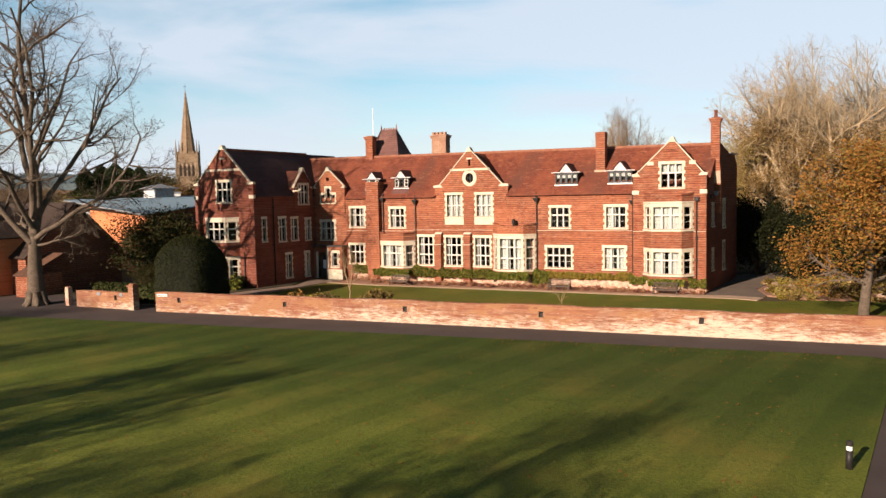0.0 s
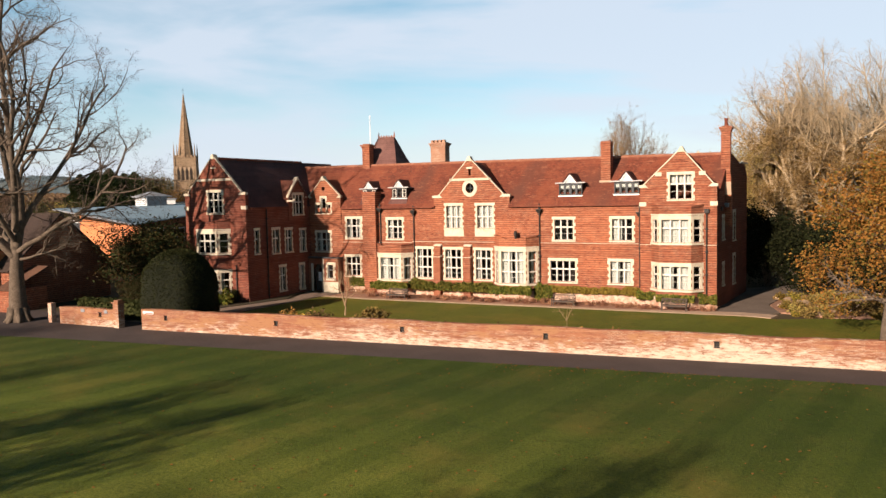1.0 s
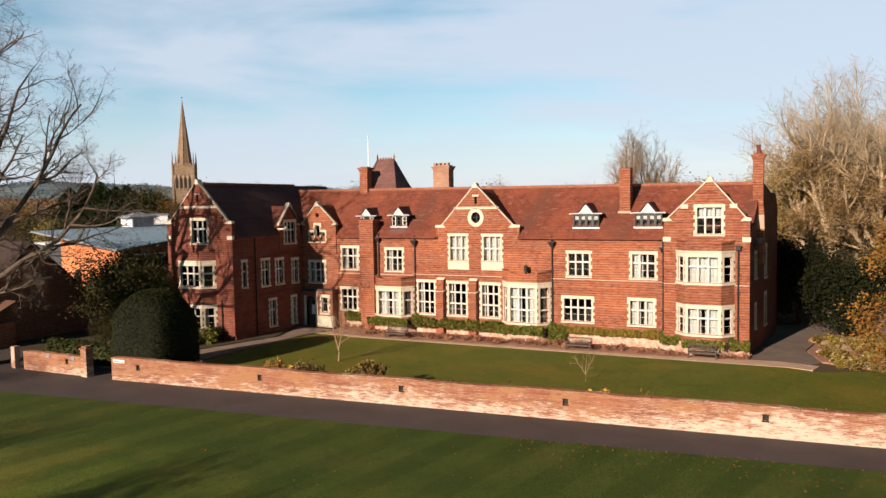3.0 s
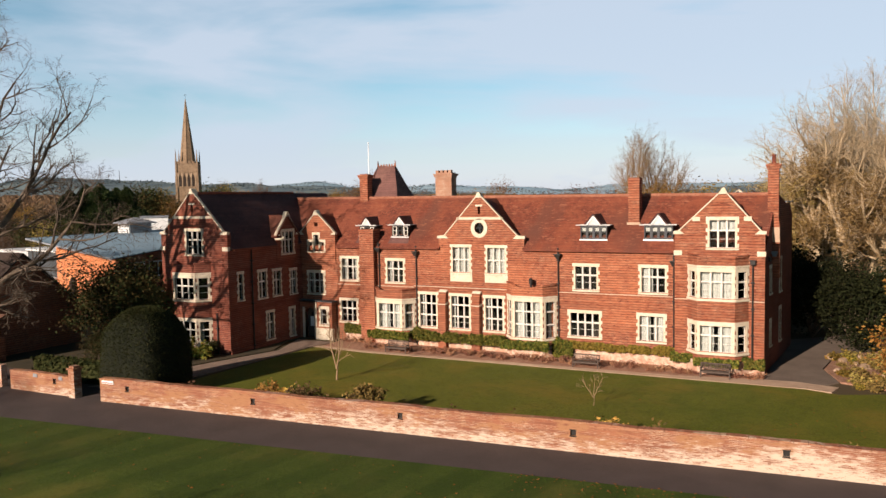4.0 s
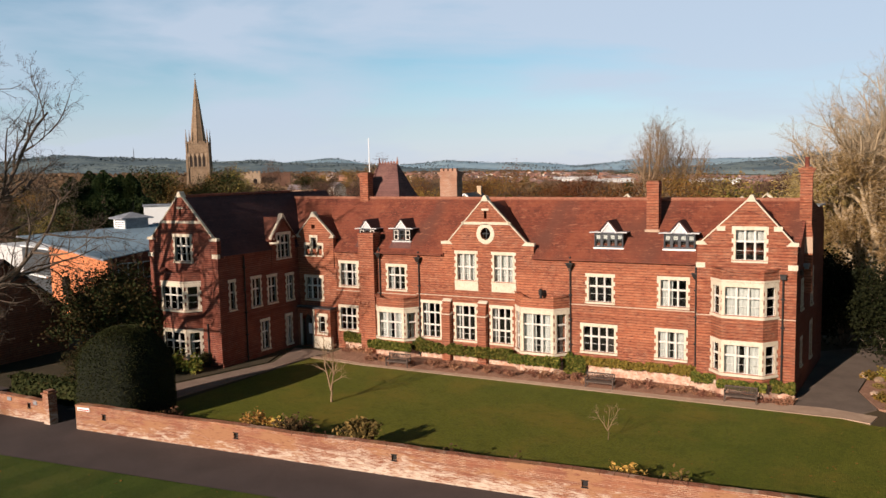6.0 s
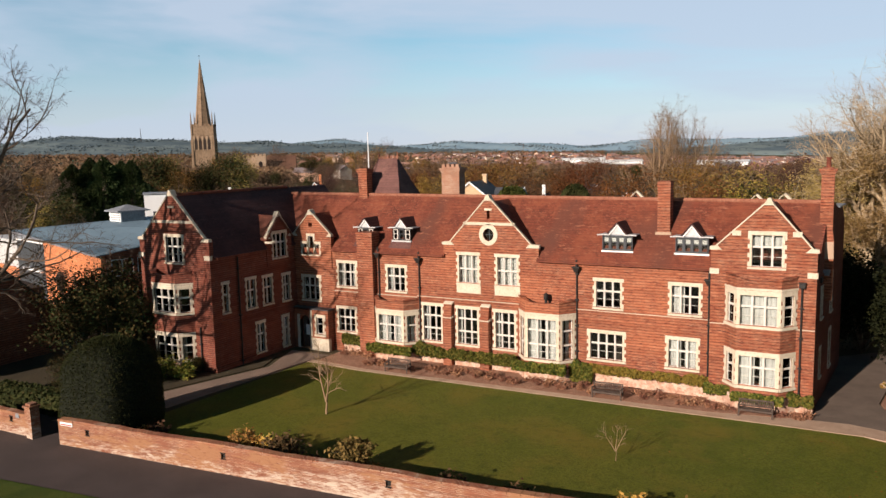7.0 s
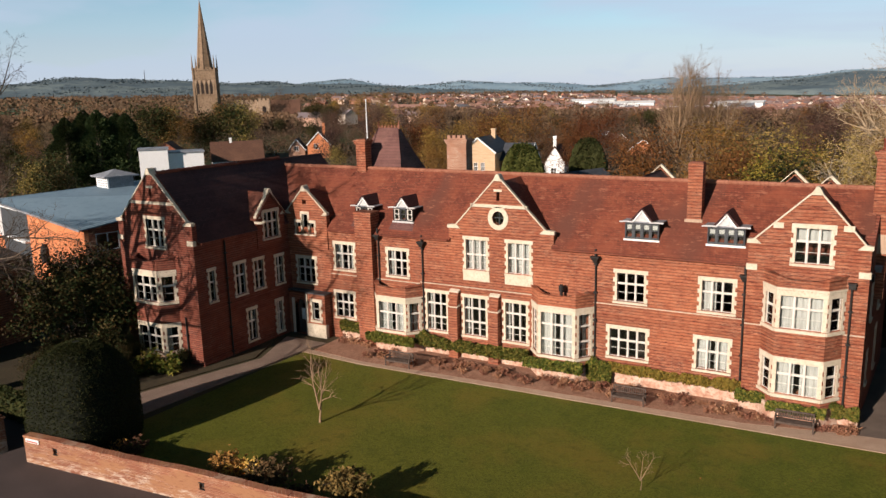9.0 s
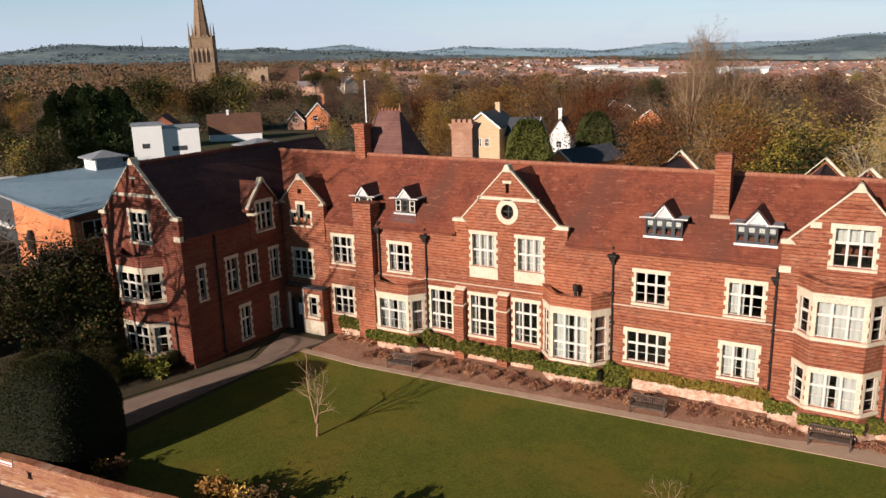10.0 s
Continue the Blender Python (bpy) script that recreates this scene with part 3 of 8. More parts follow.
def window(P, o0, o1, y0, y1, cols, splits, parent, holes=None, jamb=0.24, teeth=True, cloth=0, head=0.24, sill=0.16, apron=0.0, label=""):
    """A mullioned window that fills o0..o1, y0..y1 with its stone. splits: heights of the transoms, 0 to 1. cloth: 0 none, 1 curtains at the sides, 2 drawn, 3 half, 4 and 5 wider at the sides, 6 blinds over the upper lights."""
    u0, u1, z0, z1 = o0 + jamb, o1 - jamb, y0 + sill + apron, y1 - head
    if holes is not None:
        holes.append(rect(u0, u1, z0, z1))
    bm = bmesh.new()
    sb = bmesh.new()
    surround(bm, P, u0, u1, z0, z1, jamb, jamb, head=head, sill=sill, teeth=teeth, sill_bm=sb)
    win = part("window", bm, STONE, parent, label or "mullioned window with toothed cream stone surround")
    part("window_sill", sb, STONE, win)
    if apron:
        bm = bmesh.new()
        pbox(bm, P, o0, o1, -0.03, 0.1, y0, y0 + apron - 0.02)
        part("apron", bm, STONE, win)
    bm = bmesh.new()
    mw = 0.075
    wl_ = (u1 - u0 - mw * (cols - 1)) / cols
    for i in range(1, cols):
        a = u0 + i * wl_ + (i - 1) * mw
        pbox(bm, P, a, a + mw, 0.055, 0.2, z0, z1)
    rows_ = [0] + list(splits) + [1]
    for s in splits:
        zc = z0 + s * (z1 - z0)
        pbox(bm, P, u0, u1, 0.06, 0.195, zc - 0.038, zc + 0.038)
    fb = 0.024
    for i in range(cols):
        a = u0 + i * (wl_ + mw)
        for r0, r1 in zip(rows_, rows_[1:]):
            q0, q1 = z0 + r0 * (z1 - z0) + (0.038 if r0 else 0), z0 + r1 * (z1 - z0) - (0.038 if r1 < 1 else 0)
            pbox(bm, P, a, a + fb, 0.1, 0.16, q0, q1)
            pbox(bm, P, a + wl_ - fb, a + wl_, 0.1, 0.16, q0, q1)
            pbox(bm, P, a + fb, a + wl_ - fb, 0.102, 0.158, q0, q0 + fb)
            pbox(bm, P, a + fb, a + wl_ - fb, 0.102, 0.158, q1 - fb, q1)
        r1 = rows_[1]
        if z1 - z0 > 1.2:
            zc = z0 + 0.5 * r1 * (z1 - z0)
            pbox(bm, P, a + fb, a + wl_ - fb, 0.112, 0.15, zc - 0.01, zc + 0.01)
    part("window_frame", bm, FRAME, win, "cream painted frame and mullions")
    for i in range(cols):
        a = u0 + i * (wl_ + mw)
        for r0, r1 in zip(rows_, rows_[1:]):
            q0, q1 = z0 + r0 * (z1 - z0) + (0.038 if r0 else 0), z0 + r1 * (z1 - z0) - (0.038 if r1 < 1 else 0)
            bm = bmesh.new()
            tl = rng.uniform(-0.006, 0.006)
            hexa(bm, [P(a + fb, 0.128 + tl, q0 + fb), P(a + wl_ - fb, 0.128 - tl, q0 + fb), P(a + wl_ - fb, 0.134 - tl, q0 + fb), P(a + fb, 0.134 + tl, q0 + fb),
                      P(a + fb, 0.128, q1 - fb), P(a + wl_ - fb, 0.128, q1 - fb), P(a + wl_ - fb, 0.134, q1 - fb), P(a + fb, 0.134, q1 - fb)])
            part("pane", bm, GLASS, win).visible_shadow = False
    if cloth:
        w = u1 - u0
        spans = {1: [(u0 - 0.05, u0 + 0.13 * w), (u1 - 0.13 * w, u1 + 0.05)], 2: [(u0 - 0.05, u1 + 0.05)], 3: [(u0 - 0.05, u0 + 0.45 * w)],
                 4: [(u0 - 0.05, u0 + 0.26 * w), (u1 - 0.3 * w, u1 + 0.05)], 5: [(u0 - 0.05, u0 + 0.42 * w), (u1 - 0.44 * w, u1 + 0.05)], 6: [(u0 - 0.05, u1 + 0.05)]}[cloth]
        for a, b in spans:
            curtain_jobs.append((P, a, b, z0 + splits[-1] * (z1 - z0) if cloth == 6 else z0 - 0.1, z1 + 0.1))
    return win


def curtain(P, a, b, z0, z1):
    """A hanging cloth with folds, gathered towards its foot."""
    bm = bmesh.new()
    nn = max(8, int((b - a) / 0.045))
    ph = rng.uniform(0, 6)
    grid = []
    for j in range(4):
        z = z1 + (z0 - z1) * j / 3
        row = []
        for i in range(nn + 1):
            t = i / nn
            u = a + (b - a) * t
            d = 0.36 + 0.028 * math.sin(ph + t * nn * 0.95) + 0.012 * math.sin(ph * 2 + t * nn * 0.37 + j)
            row.append((bm.verts.new(P(u, d, z)), bm.verts.new(P(u, d + 0.01, z))))
        grid.append(row)
    for r0, r1 in zip(grid, grid[1:]):
        for i in range(nn):
            bm.faces.new([r0[i][0], r1[i][0], r1[i + 1][0], r0[i + 1][0]])
            bm.faces.new([r0[i + 1][1], r1[i + 1][1], r1[i][1], r0[i][1]])
    for j, r in ((0, grid[0]), (1, grid[-1])):
        for i in range(nn):
            q = [r[i][0], r[i + 1][0], r[i + 1][1], r[i][1]]
            bm.faces.new(q if j else q[::-1])
    ob = mesh_ob("curtain", bm, CURTAIN)
    tagged(ob, "pale cloth curtain hanging behind a window", "curtain", "window curtains")


def bay(cx, yw, w, wf, proj, zb, zt, levels, parent, cloths, base_z, brick=None):
    """A canted bay: w wide at the wall, wf at its front, proj deep, storeys in levels (z0, z1 of each window band), brick between, parapet on top."""
    xl, xr, fl, frr, yf = cx - w / 2, cx + w / 2, cx - wf / 2, cx + wf / 2, yw - proj
    side = math.hypot(fl - xl, proj)
    a = math.degrees(math.atan2(proj, fl - xl))
    PL, PF, PR = plane(xl, yw, -a), plane(fl, yf, 0), plane(frr, yf, a)
    for k, (P, ln, cols) in enumerate(((PL, side, 1), (PF, wf, 3), (PR, side, 1))):
        holes, bm = [], bmesh.new()
        for j, (q0, q1, spl) in enumerate(levels):
            window(P, 0.0, ln, q0, q1, cols, spl, parent, holes, jamb=0.2 if k == 1 else 0.24, teeth=k != 1, cloth=cloths[j][k], head=0.3, sill=0.2,
                   label="mullioned bay window light with cream stone dressings")
        # the parapet dips between its corners
        dip = (lambda u: zt + 0.2 + 0.14 * (1 - u / ln) ** 2, lambda u: zt + 0.2 * (2 * u / ln - 1) ** 2, lambda u: zt + 0.2 + 0.14 * (u / ln) ** 2)[k]
        crest = [(ln * q / 10, dip(ln * q / 10)) for q in range(11)]
        slab(bm, P, [[(0, base_z), (ln, base_z)] + crest[::-1]] + holes, 0.0, 0.22)
        part("bay_wall", bm, brick or BRICK, parent)
        bm = bmesh.new()
        e = 0.06
        slab(bm, P, [[(u * 1.02 - ln * 0.01, z) for u, z in crest] + [(u * 1.02 - ln * 0.01, z + 0.1) for u, z in crest[::-1]]], -0.08, 0.26)
        part("coping", bm, brick or BRICK, parent)
        bm = bmesh.new()
        pbox(bm, P, -e * 0.3, ln + e * 0.3, -0.06, 0.1, levels[-1][1] + 0.02, levels[-1][1] + 0.14)
        part("moulding", bm, STONE, parent)
        bm = bmesh.new()
        pbox(bm, P, -0.05, ln + 0.05, -0.12, 0.1, base_z - 0.05, zb)
        part("plinth", bm, PLINTH, parent)
    bm = bmesh.new()
    v = [bm.verts.new(p) for p in ((xl + 0.1, yw + 0.1, zt - 0.12), (fl + 0.1, yf + 0.15, zt - 0.12), (frr - 0.1, yf + 0.15, zt - 0.12), (xr - 0.1, yw + 0.1, zt - 0.12))]
    f = bm.faces.new(v)
    r = bmesh.ops.extrude_face_region(bm, geom=[f])
    bmesh.ops.translate(bm, verts=[q for q in r["geom"] if isinstance(q, bmesh.types.BMVert)], vec=(0, 0, -0.1))
    bmesh.ops.recalc_face_normals(bm, faces=bm.faces[:])
    part("bay_roof", bm, LEAD, parent)


def gable(P, ul, ur, z_base, zk, uc, za, holes, parent, thick=0.4, ins=0.0, band=None, brick=None):
    """A gabled wall: straight up to zk, then to the apex; stone coping on both rakes, kneelers and apex stone."""
    out = [(ul, z_base), (ur, z_base), (ur, zk - 0.02), (ur - ins - 0.001, zk), (uc, za), (ul + ins + 0.001, zk), (ul, zk - 0.02)]
    bm = bmesh.new()
    slab(bm, P, [out] + holes, 0.0, thick)
    part("gable_wall", bm, brick or BRICK, parent)
    for e, s in ((ul, -1), (ur, 1)):
        bm = bmesh.new()
        f = e - s * ins
        strip(bm, P, (uc, za + 0.08), (f + s * 0.05, zk + 0.03), 0.075, -0.05, 0.2)
        slab(bm, P, [[(f - s * 0.42, zk - 0.16), (e + s * 0.08, zk - 0.16), (e + s * 0.08, zk + 0.05), (f - s * 0.15, zk + 0.1)]], -0.08, thick * 0.6)
        part("coping", bm, STONE, parent)
    bm = bmesh.new()
    slab(bm, P, [[(uc - 0.3, za - 0.3), (uc + 0.3, za - 0.3), (uc + 0.1, za + 0.1), (uc, za + 0.15), (uc - 0.1, za + 0.1)]], -0.1, thick + 0.02)
    part("apex_stone", bm, STONE, parent)
    if band:
        t = (za - band) / (za - zk)
        bm = bmesh.new()
        pbox(bm, P, uc - (uc - ul) * t + 0.1, uc + (ur - uc) * t - 0.1, -0.05, 0.1, band - 0.13, band + 0.07)
        part("stone_band", bm, STONE, parent)


def roof_slab(bm, q, th=0.16):
    """A thick sloping sheet from four corners, anticlockwise seen from above."""
    q = [Vector(p) for p in q]
    nrm = (q[1] - q[0]).cross(q[3] - q[0]).normalized()
    hexa(bm, [p - nrm * th for p in q] + q)


def downpipe(parent, x, y, zt, zb, hopper=True, side=(0, -1), small=False):
    bm = bmesh.new()
    sx, sy = side
    tube(bm, [(x + sx * 0.09, y + sy * 0.09, zb), (x + sx * 0.09, y + sy * 0.09, zt)], 0.058, 8)
    for k in range(int((zt - zb) / 1.8) + 1):
        z = zb + 0.3 + k * 1.8
        box(bm, x + sx * 0.09 - 0.11, x + sx * 0.09 + 0.11, y + sy * 0.09 - 0.1, y + sy * 0.09 + 0.1, z, z + 0.09)
    pipe = part("downpipe", bm, IRON, parent, "black iron downpipe with hopper head")
    if small:
        bm = bmesh.new()
        box(bm, x + sx * 0.14 - 0.17, x + sx * 0.14 + 0.17, y + sy * 0.14 - 0.13, y + sy * 0.14 + 0.13, zt - 0.02, zt + 0.24)
        box(bm, x + sx * 0.14 - 0.2, x + sx * 0.14 + 0.2, y + sy * 0.14 - 0.16, y + sy * 0.14 + 0.13, zt + 0.242, zt + 0.30)
        part("hopper", bm, IRON, pipe)
    elif hopper:
        bm = bmesh.new()
        cx, cy = x + sx * 0.2, y + sy * 0.2
        hexa(bm, [(cx - 0.1, cy - 0.1, zt - 0.1), (cx + 0.1, cy - 0.1, zt - 0.1), (cx + 0.1, cy + 0.1, zt - 0.1), (cx - 0.1, cy + 0.1, zt - 0.1),
                  (cx - 0.24, cy - 0.2, zt + 0.22), (cx + 0.24, cy - 0.2, zt + 0.22), (cx + 0.24, cy + 0.18, zt + 0.22), (cx - 0.24, cy + 0.18, zt + 0.22)])
        box(bm, cx - 0.27, cx + 0.27, cy - 0.23, cy + 0.18, zt + 0.222, zt + 0.30)
        tube(bm, [(cx, cy + 0.05, zt + 0.29), (cx, cy + 0.05, zt + 0.75)], 0.07, 7)
        part("hopper", bm, IRON, pipe)


def chimney(parent, x0, x1, y0, y1, zb, zt, pots=0, cap=True, mat=None, label="tall red brick chimney stack"):
    bm = bmesh.new()
    m = mat or BRICK
    box(bm, x0, x1, y0, y1, zb, zt - 0.45)
    for k, e in enumerate((0.05, 0.10, 0.15) if cap else ()):
        box(bm, x0 - e, x1 + e, y0 - e, y1 + e, zt - 0.45 + k * 0.12 + 0.001 * k, zt - 0.33 + k * 0.12)
    if not cap:
        box(bm, x0 - 0.02, x1 + 0.02, y0 - 0.02, y1 + 0.02, zt - 0.45, zt - 0.05)
    box(bm, x0 + 0.04, x1 - 0.04, y0 + 0.04, y1 - 0.04, zt - 0.1, zt)
    st = part("chimney", bm, m, parent, label)
    for k in range(pots):
        bm = bmesh.new()
        cx = x0 + (x1 - x0) * (k + 0.5) / pots
        cy = (y0 + y1) / 2
        tube(bm, [(cx, cy, zt - 0.02), (cx, cy, zt + 0.1), (cx, cy, zt + 0.5), (cx, cy, zt + 0.56), (cx, cy, zt + 0.62)], [0.17, 0.15, 0.125, 0.16, 0.15], 10)
        part("chimney_pot", bm, TILE, st, "red clay chimney pot")
    return st


def dormer(parent, cx, w, yf, zb, zt, cols, apex, pale=False):
    """A small roof window: black cheeks and frames, a lead top with a rolled edge, a white gablet in the middle."""
    P = plane(cx - w / 2, yf, 0)
    yb = yf + (zt - zb) + 0.6
    d = None
    for u in (0, w - 0.08):
        bm = bmesh.new()
        hexa(bm, [P(u, 0.0, zb), P(u + 0.08, 0, zb), P(u + 0.08, 0.5, zb), P(u, 0.5, zb), P(u, 0, zt), P(u + 0.08, 0, zt), P(u + 0.08, yb - yf + 0.3, zt), P(u, yb - yf + 0.3, zt)])
        if d is None:
            d = part("dormer", bm, IRON, parent, "small dormer with black frames and a white gablet")
        else:
            part("cheek", bm, IRON, d)
    bm = bmesh.new()
    pbox(bm, P, -0.2, w + 0.2, -0.16, yb - yf, zt, zt + 0.05)
    part("lead_top", bm, LEAD, d)
    bm = bmesh.new()
    bm.free()
    for a, b in ((-0.3, w / 2 - apex[0] * 0.82), (w / 2 + apex[0] * 0.82, w + 0.3)):
        bm = bmesh.new()
        tube(bm, [P(a, -0.19, zt + 0.03), P((a + b) / 2, -0.19, zt + 0.055), P(b, -0.19, zt + 0.045)], [0.045, 0.05, 0.05], 8)
        part("lead_roll", bm, PALE_LEAD, d, "pale rolled lead edge")
    # added dark panel behind the panes, in place of an unlit attic
    bm = bmesh.new()
    pbox(bm, P, 0.09, w - 0.09, 0.3, 0.34, zb, zt)
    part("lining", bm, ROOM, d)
    bm = bmesh.new()
    pbox(bm, P, -0.06, w + 0.06, -0.1, 0.14, zb - 0.11, zb)
    part("sill", bm, PALE_LEAD if pale else WHITE, d)
    bm = bmesh.new()
    hexa(bm, [P(-0.2, -0.5, zb - 0.62), P(w + 0.2, -0.5, zb - 0.62), P(w + 0.2, -0.42, zb - 0.62), P(-0.2, -0.42, zb - 0.62), P(-0.1, -0.06, zb - 0.1), P(w + 0.1, -0.06, zb - 0.1), P(w + 0.1, 0.04, zb - 0.1), P(-0.1, 0.04, zb - 0.1)])
    part("apron", bm, TILE_OLD, d, "dull apron below the dormer sill")
    # frames, sashes and panes
    bm = bmesh.new()
    cw = w / cols
    for i in range(cols + 1):
        pbox(bm, P, max(0, i * cw - 0.05), min(w, i * cw + 0.05), -0.02, 0.08, zb, zt)
    pbox(bm, P, 0, w, -0.018, 0.078, zb, zb + 0.07)
    pbox(bm, P, 0, w, -0.018, 0.078, zt - 0.09, zt)
    part("window_frame", bm, IRON if pale else DARK_FRAME, d)
    for i in range(cols):
        pale_i = pale and i in (0, cols - 1)
        bm = bmesh.new()
        pbox(bm, P, i * cw + 0.05, (i + 1) * cw - 0.05, 0.03, 0.036, zb + 0.07, zt - 0.09)
        part("pane", bm, GLASS, d).visible_shadow = False
        bm = bmesh.new()
        a, b, zm = i * cw + 0.055, (i + 1) * cw - 0.055, zb + 0.5 * (zt - zb)
        k = 0.07 if pale_i else 0.04
        for q in ((a, a + k, zb + 0.075, zt - 0.095), (b - k, b, zb + 0.075, zt - 0.095)):
            pbox(bm, P, q[0], q[1], 0.0, 0.06, q[2], q[3])
        for z in (zb + 0.075, zm, zt - 0.14):
            pbox(bm, P, a + k, b - k, 0.002, 0.058, z, z + 0.045)
        part("sash", bm, FRAME if pale_i else DARK_FRAME, d)
        if pale_i:
            curtain_jobs.append((P, i * cw + 0.02, (i + 1) * cw - 0.02, zb, zt))
        elif not pale:
            bm = bmesh.new()
            pbox(bm, P, a + 0.06, b - 0.06, 0.09, 0.1, zm + 0.08, zt - 0.17)
            part("blind", bm, CURTAIN, d, "short pale blind behind the pane")
    # gablet
    gw, za, u = apex[0] * 0.78, apex[1] - 0.06, w / 2
    bm = bmesh.new()
    slab(bm, P, [[(u - gw, zt + 0.06), (u + gw, zt + 0.06), (u, za)]], -0.06, 0.02)
    part("gablet_board", bm, PALE_LEAD, d)
    bm = bmesh.new()
    for s in (-1, 1):
        strip(bm, P, (u, za + 0.1), (u + s * (gw + 0.12), zt + 0.05), 0.07, -0.16, -0.05)
    part("bargeboard", bm, WHITE, d)
    bm = bmesh.new()
    dz = za + 0.14 - zt
    for s in (-1, 1):
        q = [P(u, -0.2, za + 0.15), P(u + s * (gw + 0.2), -0.2, zt + 0.06), P(u + s * (gw + 0.2), dz + 1.0, zt + 0.06), P(u, dz + 1.0, za + 0.15)]
        roof_slab(bm, q if s < 0 else q[::-1], 0.07)
    bmesh.ops.recalc_face_normals(bm, faces=bm.faces[:])
    part("gablet_roof", bm, TILE_DARK_SHADE, d)


# ---- the school house ----
house = thing("school_building", "long Victorian red brick school house with cream stone dressings", "building")
FY, EZ, RY = 67.0, 8.0, 70.8                # front wall, eaves, ridge
RZ = lambda x: 12.27 - 0.0084 * (x + 42)    # the old ridge sinks a little towards the end gable
XW, XE = -40.9, -1.5                          # wing's side wall and the gable end
SF = plane(0, FY, 0)

# front wall between the wing and the end gable
holes = []
W = lambda *a, **k: window(SF, *a, parent=house, holes=holes, **k)
W(-40.35, -38.25, 3.5, 5.75, 3, (0.62,), cloth=4)
W(-36.65, -34.55, 4.85, 7.12, 3, (0.62,), cloth=4)
W(-36.8, -34.72, 1.1, 3.35, 3, (0.62,), cloth=0)
W(-31.9, -29.85, 4.8, 7.02, 3, (0.62,), cloth=1)
W(-25.55, -23.55, 5.2, 8.27, 3, (0.5,), cloth=2, apron=0.62)
W(-22.42, -20.42, 5.2, 8.25, 3, (0.5,), cloth=2, apron=0.62)
W(-28.72, -26.7, 1.15, 4.25, 3, (0.36, 0.72), cloth=1)
W(-25.74, -23.63, 1.15, 4.22, 3, (0.36, 0.72), cloth=1)
W(-22.64, -20.66, 1.15, 4.2, 3, (0.36, 0.72), cloth=1)
W(-15.1, -12.98, 4.8, 6.95, 3, (0.62,), cloth=0)
W(-10.1, -7.95, 4.78, 6.97, 3, (0.62,), cloth=3)
W(-15.5, -12.8, 1.2, 3.38, 4, (0.6,), cloth=0)
W(-10.25, -8.05, 1.2, 3.42, 3, (0.6,), cloth=5)
holes += [rect(-32.3, -29.8, 0.9, 3.4), rect(-20.0, -16.9, 0.9, 4.2), rect(-40.3, -39.25, G, 2.3)]
bm = bmesh.new()
slab(bm, SF, [[(XW - 0.3, G - 0.3), (-7.2, G - 0.3), (-7.2, EZ), (-19.2, EZ), (-19.2, 8.4), (-26.4, 8.4), (-26.4, EZ), (XW - 0.3, EZ)]] + holes, 0.0, 0.42)
part("wall", bm, BRICK, house, "red brick front wall")

# centre gable, small gable
CG = plane(0, FY - 0.02, 0)
ring = [(-22.86 + 0.42 * math.cos(k * math.tau / 24), 9.6 + 0.46 * math.sin(k * math.tau / 24)) for k in range(24)]
gable(CG, -26.6, -19.0, 8.05, 8.92, -22.88, 12.36, [ring, rect(-22.97, -22.75, 10.75, 11.35)], house, band=10.42, ins=0.5)
bm = bmesh.new()
o = [(-22.86 + 0.74 * math.cos(k * math.tau / 24), 9.6 + 0.78 * math.sin(k * math.tau / 24)) for k in range(24)]
slab(bm, CG, [o, ring], -0.05, 0.15)
ov = part("round_window", bm, STONE, house, "round window in a cream stone ring")
bm = bmesh.new()
pbox(bm, CG, -23.3, -22.4, 0.2, 0.21, 9.1, 10.1)
part("pane", bm, GLASS, ov)
bm = bmesh.new()
pbox(bm, CG, -22.88, -22.84, 0.16, 0.2, 9.15, 10.05)
pbox(bm, CG, -23.28, -22.44, 0.162, 0.198, 9.58, 9.62)
part("window_frame", bm, DARK_FRAME, ov)
bm = bmesh.new()
pbox(bm, CG, -23.15, -22.57, -0.05, 0.1, 11.35, 11.5)
part("lintel", bm, STONE, house)
SG = plane(0, FY - 0.1, 0)
sgh = []
bm = bmesh.new()
for a, b, t in ((-40.0, -39.55, 8.35), (-39.4, -38.85, 9.0), (-38.7, -38.25, 8.35)):
    sgh.append(rect(a, b, 7.5, t))
    surround(bm, SG, a, b, 7.5, t, 0.16, 0.16, head=0.2, sill=0.14, th=0.3)
sw = part("window", bm, STONE, house, "stepped three-light attic window in cream stone")
for a, b, t in ((-40.0, -39.55, 8.35), (-39.4, -38.85, 9.0), (-38.7, -38.25, 8.35)):
    bm = bmesh.new()
    pbox(bm, SG, a, b, 0.128, 0.134, 7.5, t)
    part("pane", bm, GLASS, sw).visible_shadow = False
    bm = bmesh.new()
    for q in ((a, a + 0.05, 7.5, t), (b - 0.05, b, 7.5, t), (a + 0.05, b - 0.05, 7.5, 7.56), (a + 0.05, b - 0.05, t - 0.06, t)):
        pbox(bm, SG, q[0], q[1], 0.1, 0.15, q[2], q[3])
    part("window_frame", bm, FRAME, sw)
vent = rect(-39.3, -38.92, 9.75, 10.1)
gable(SG, -40.9, -37.05, 6.4, 9.15, -39.1, 11.05, sgh + [vent], house)

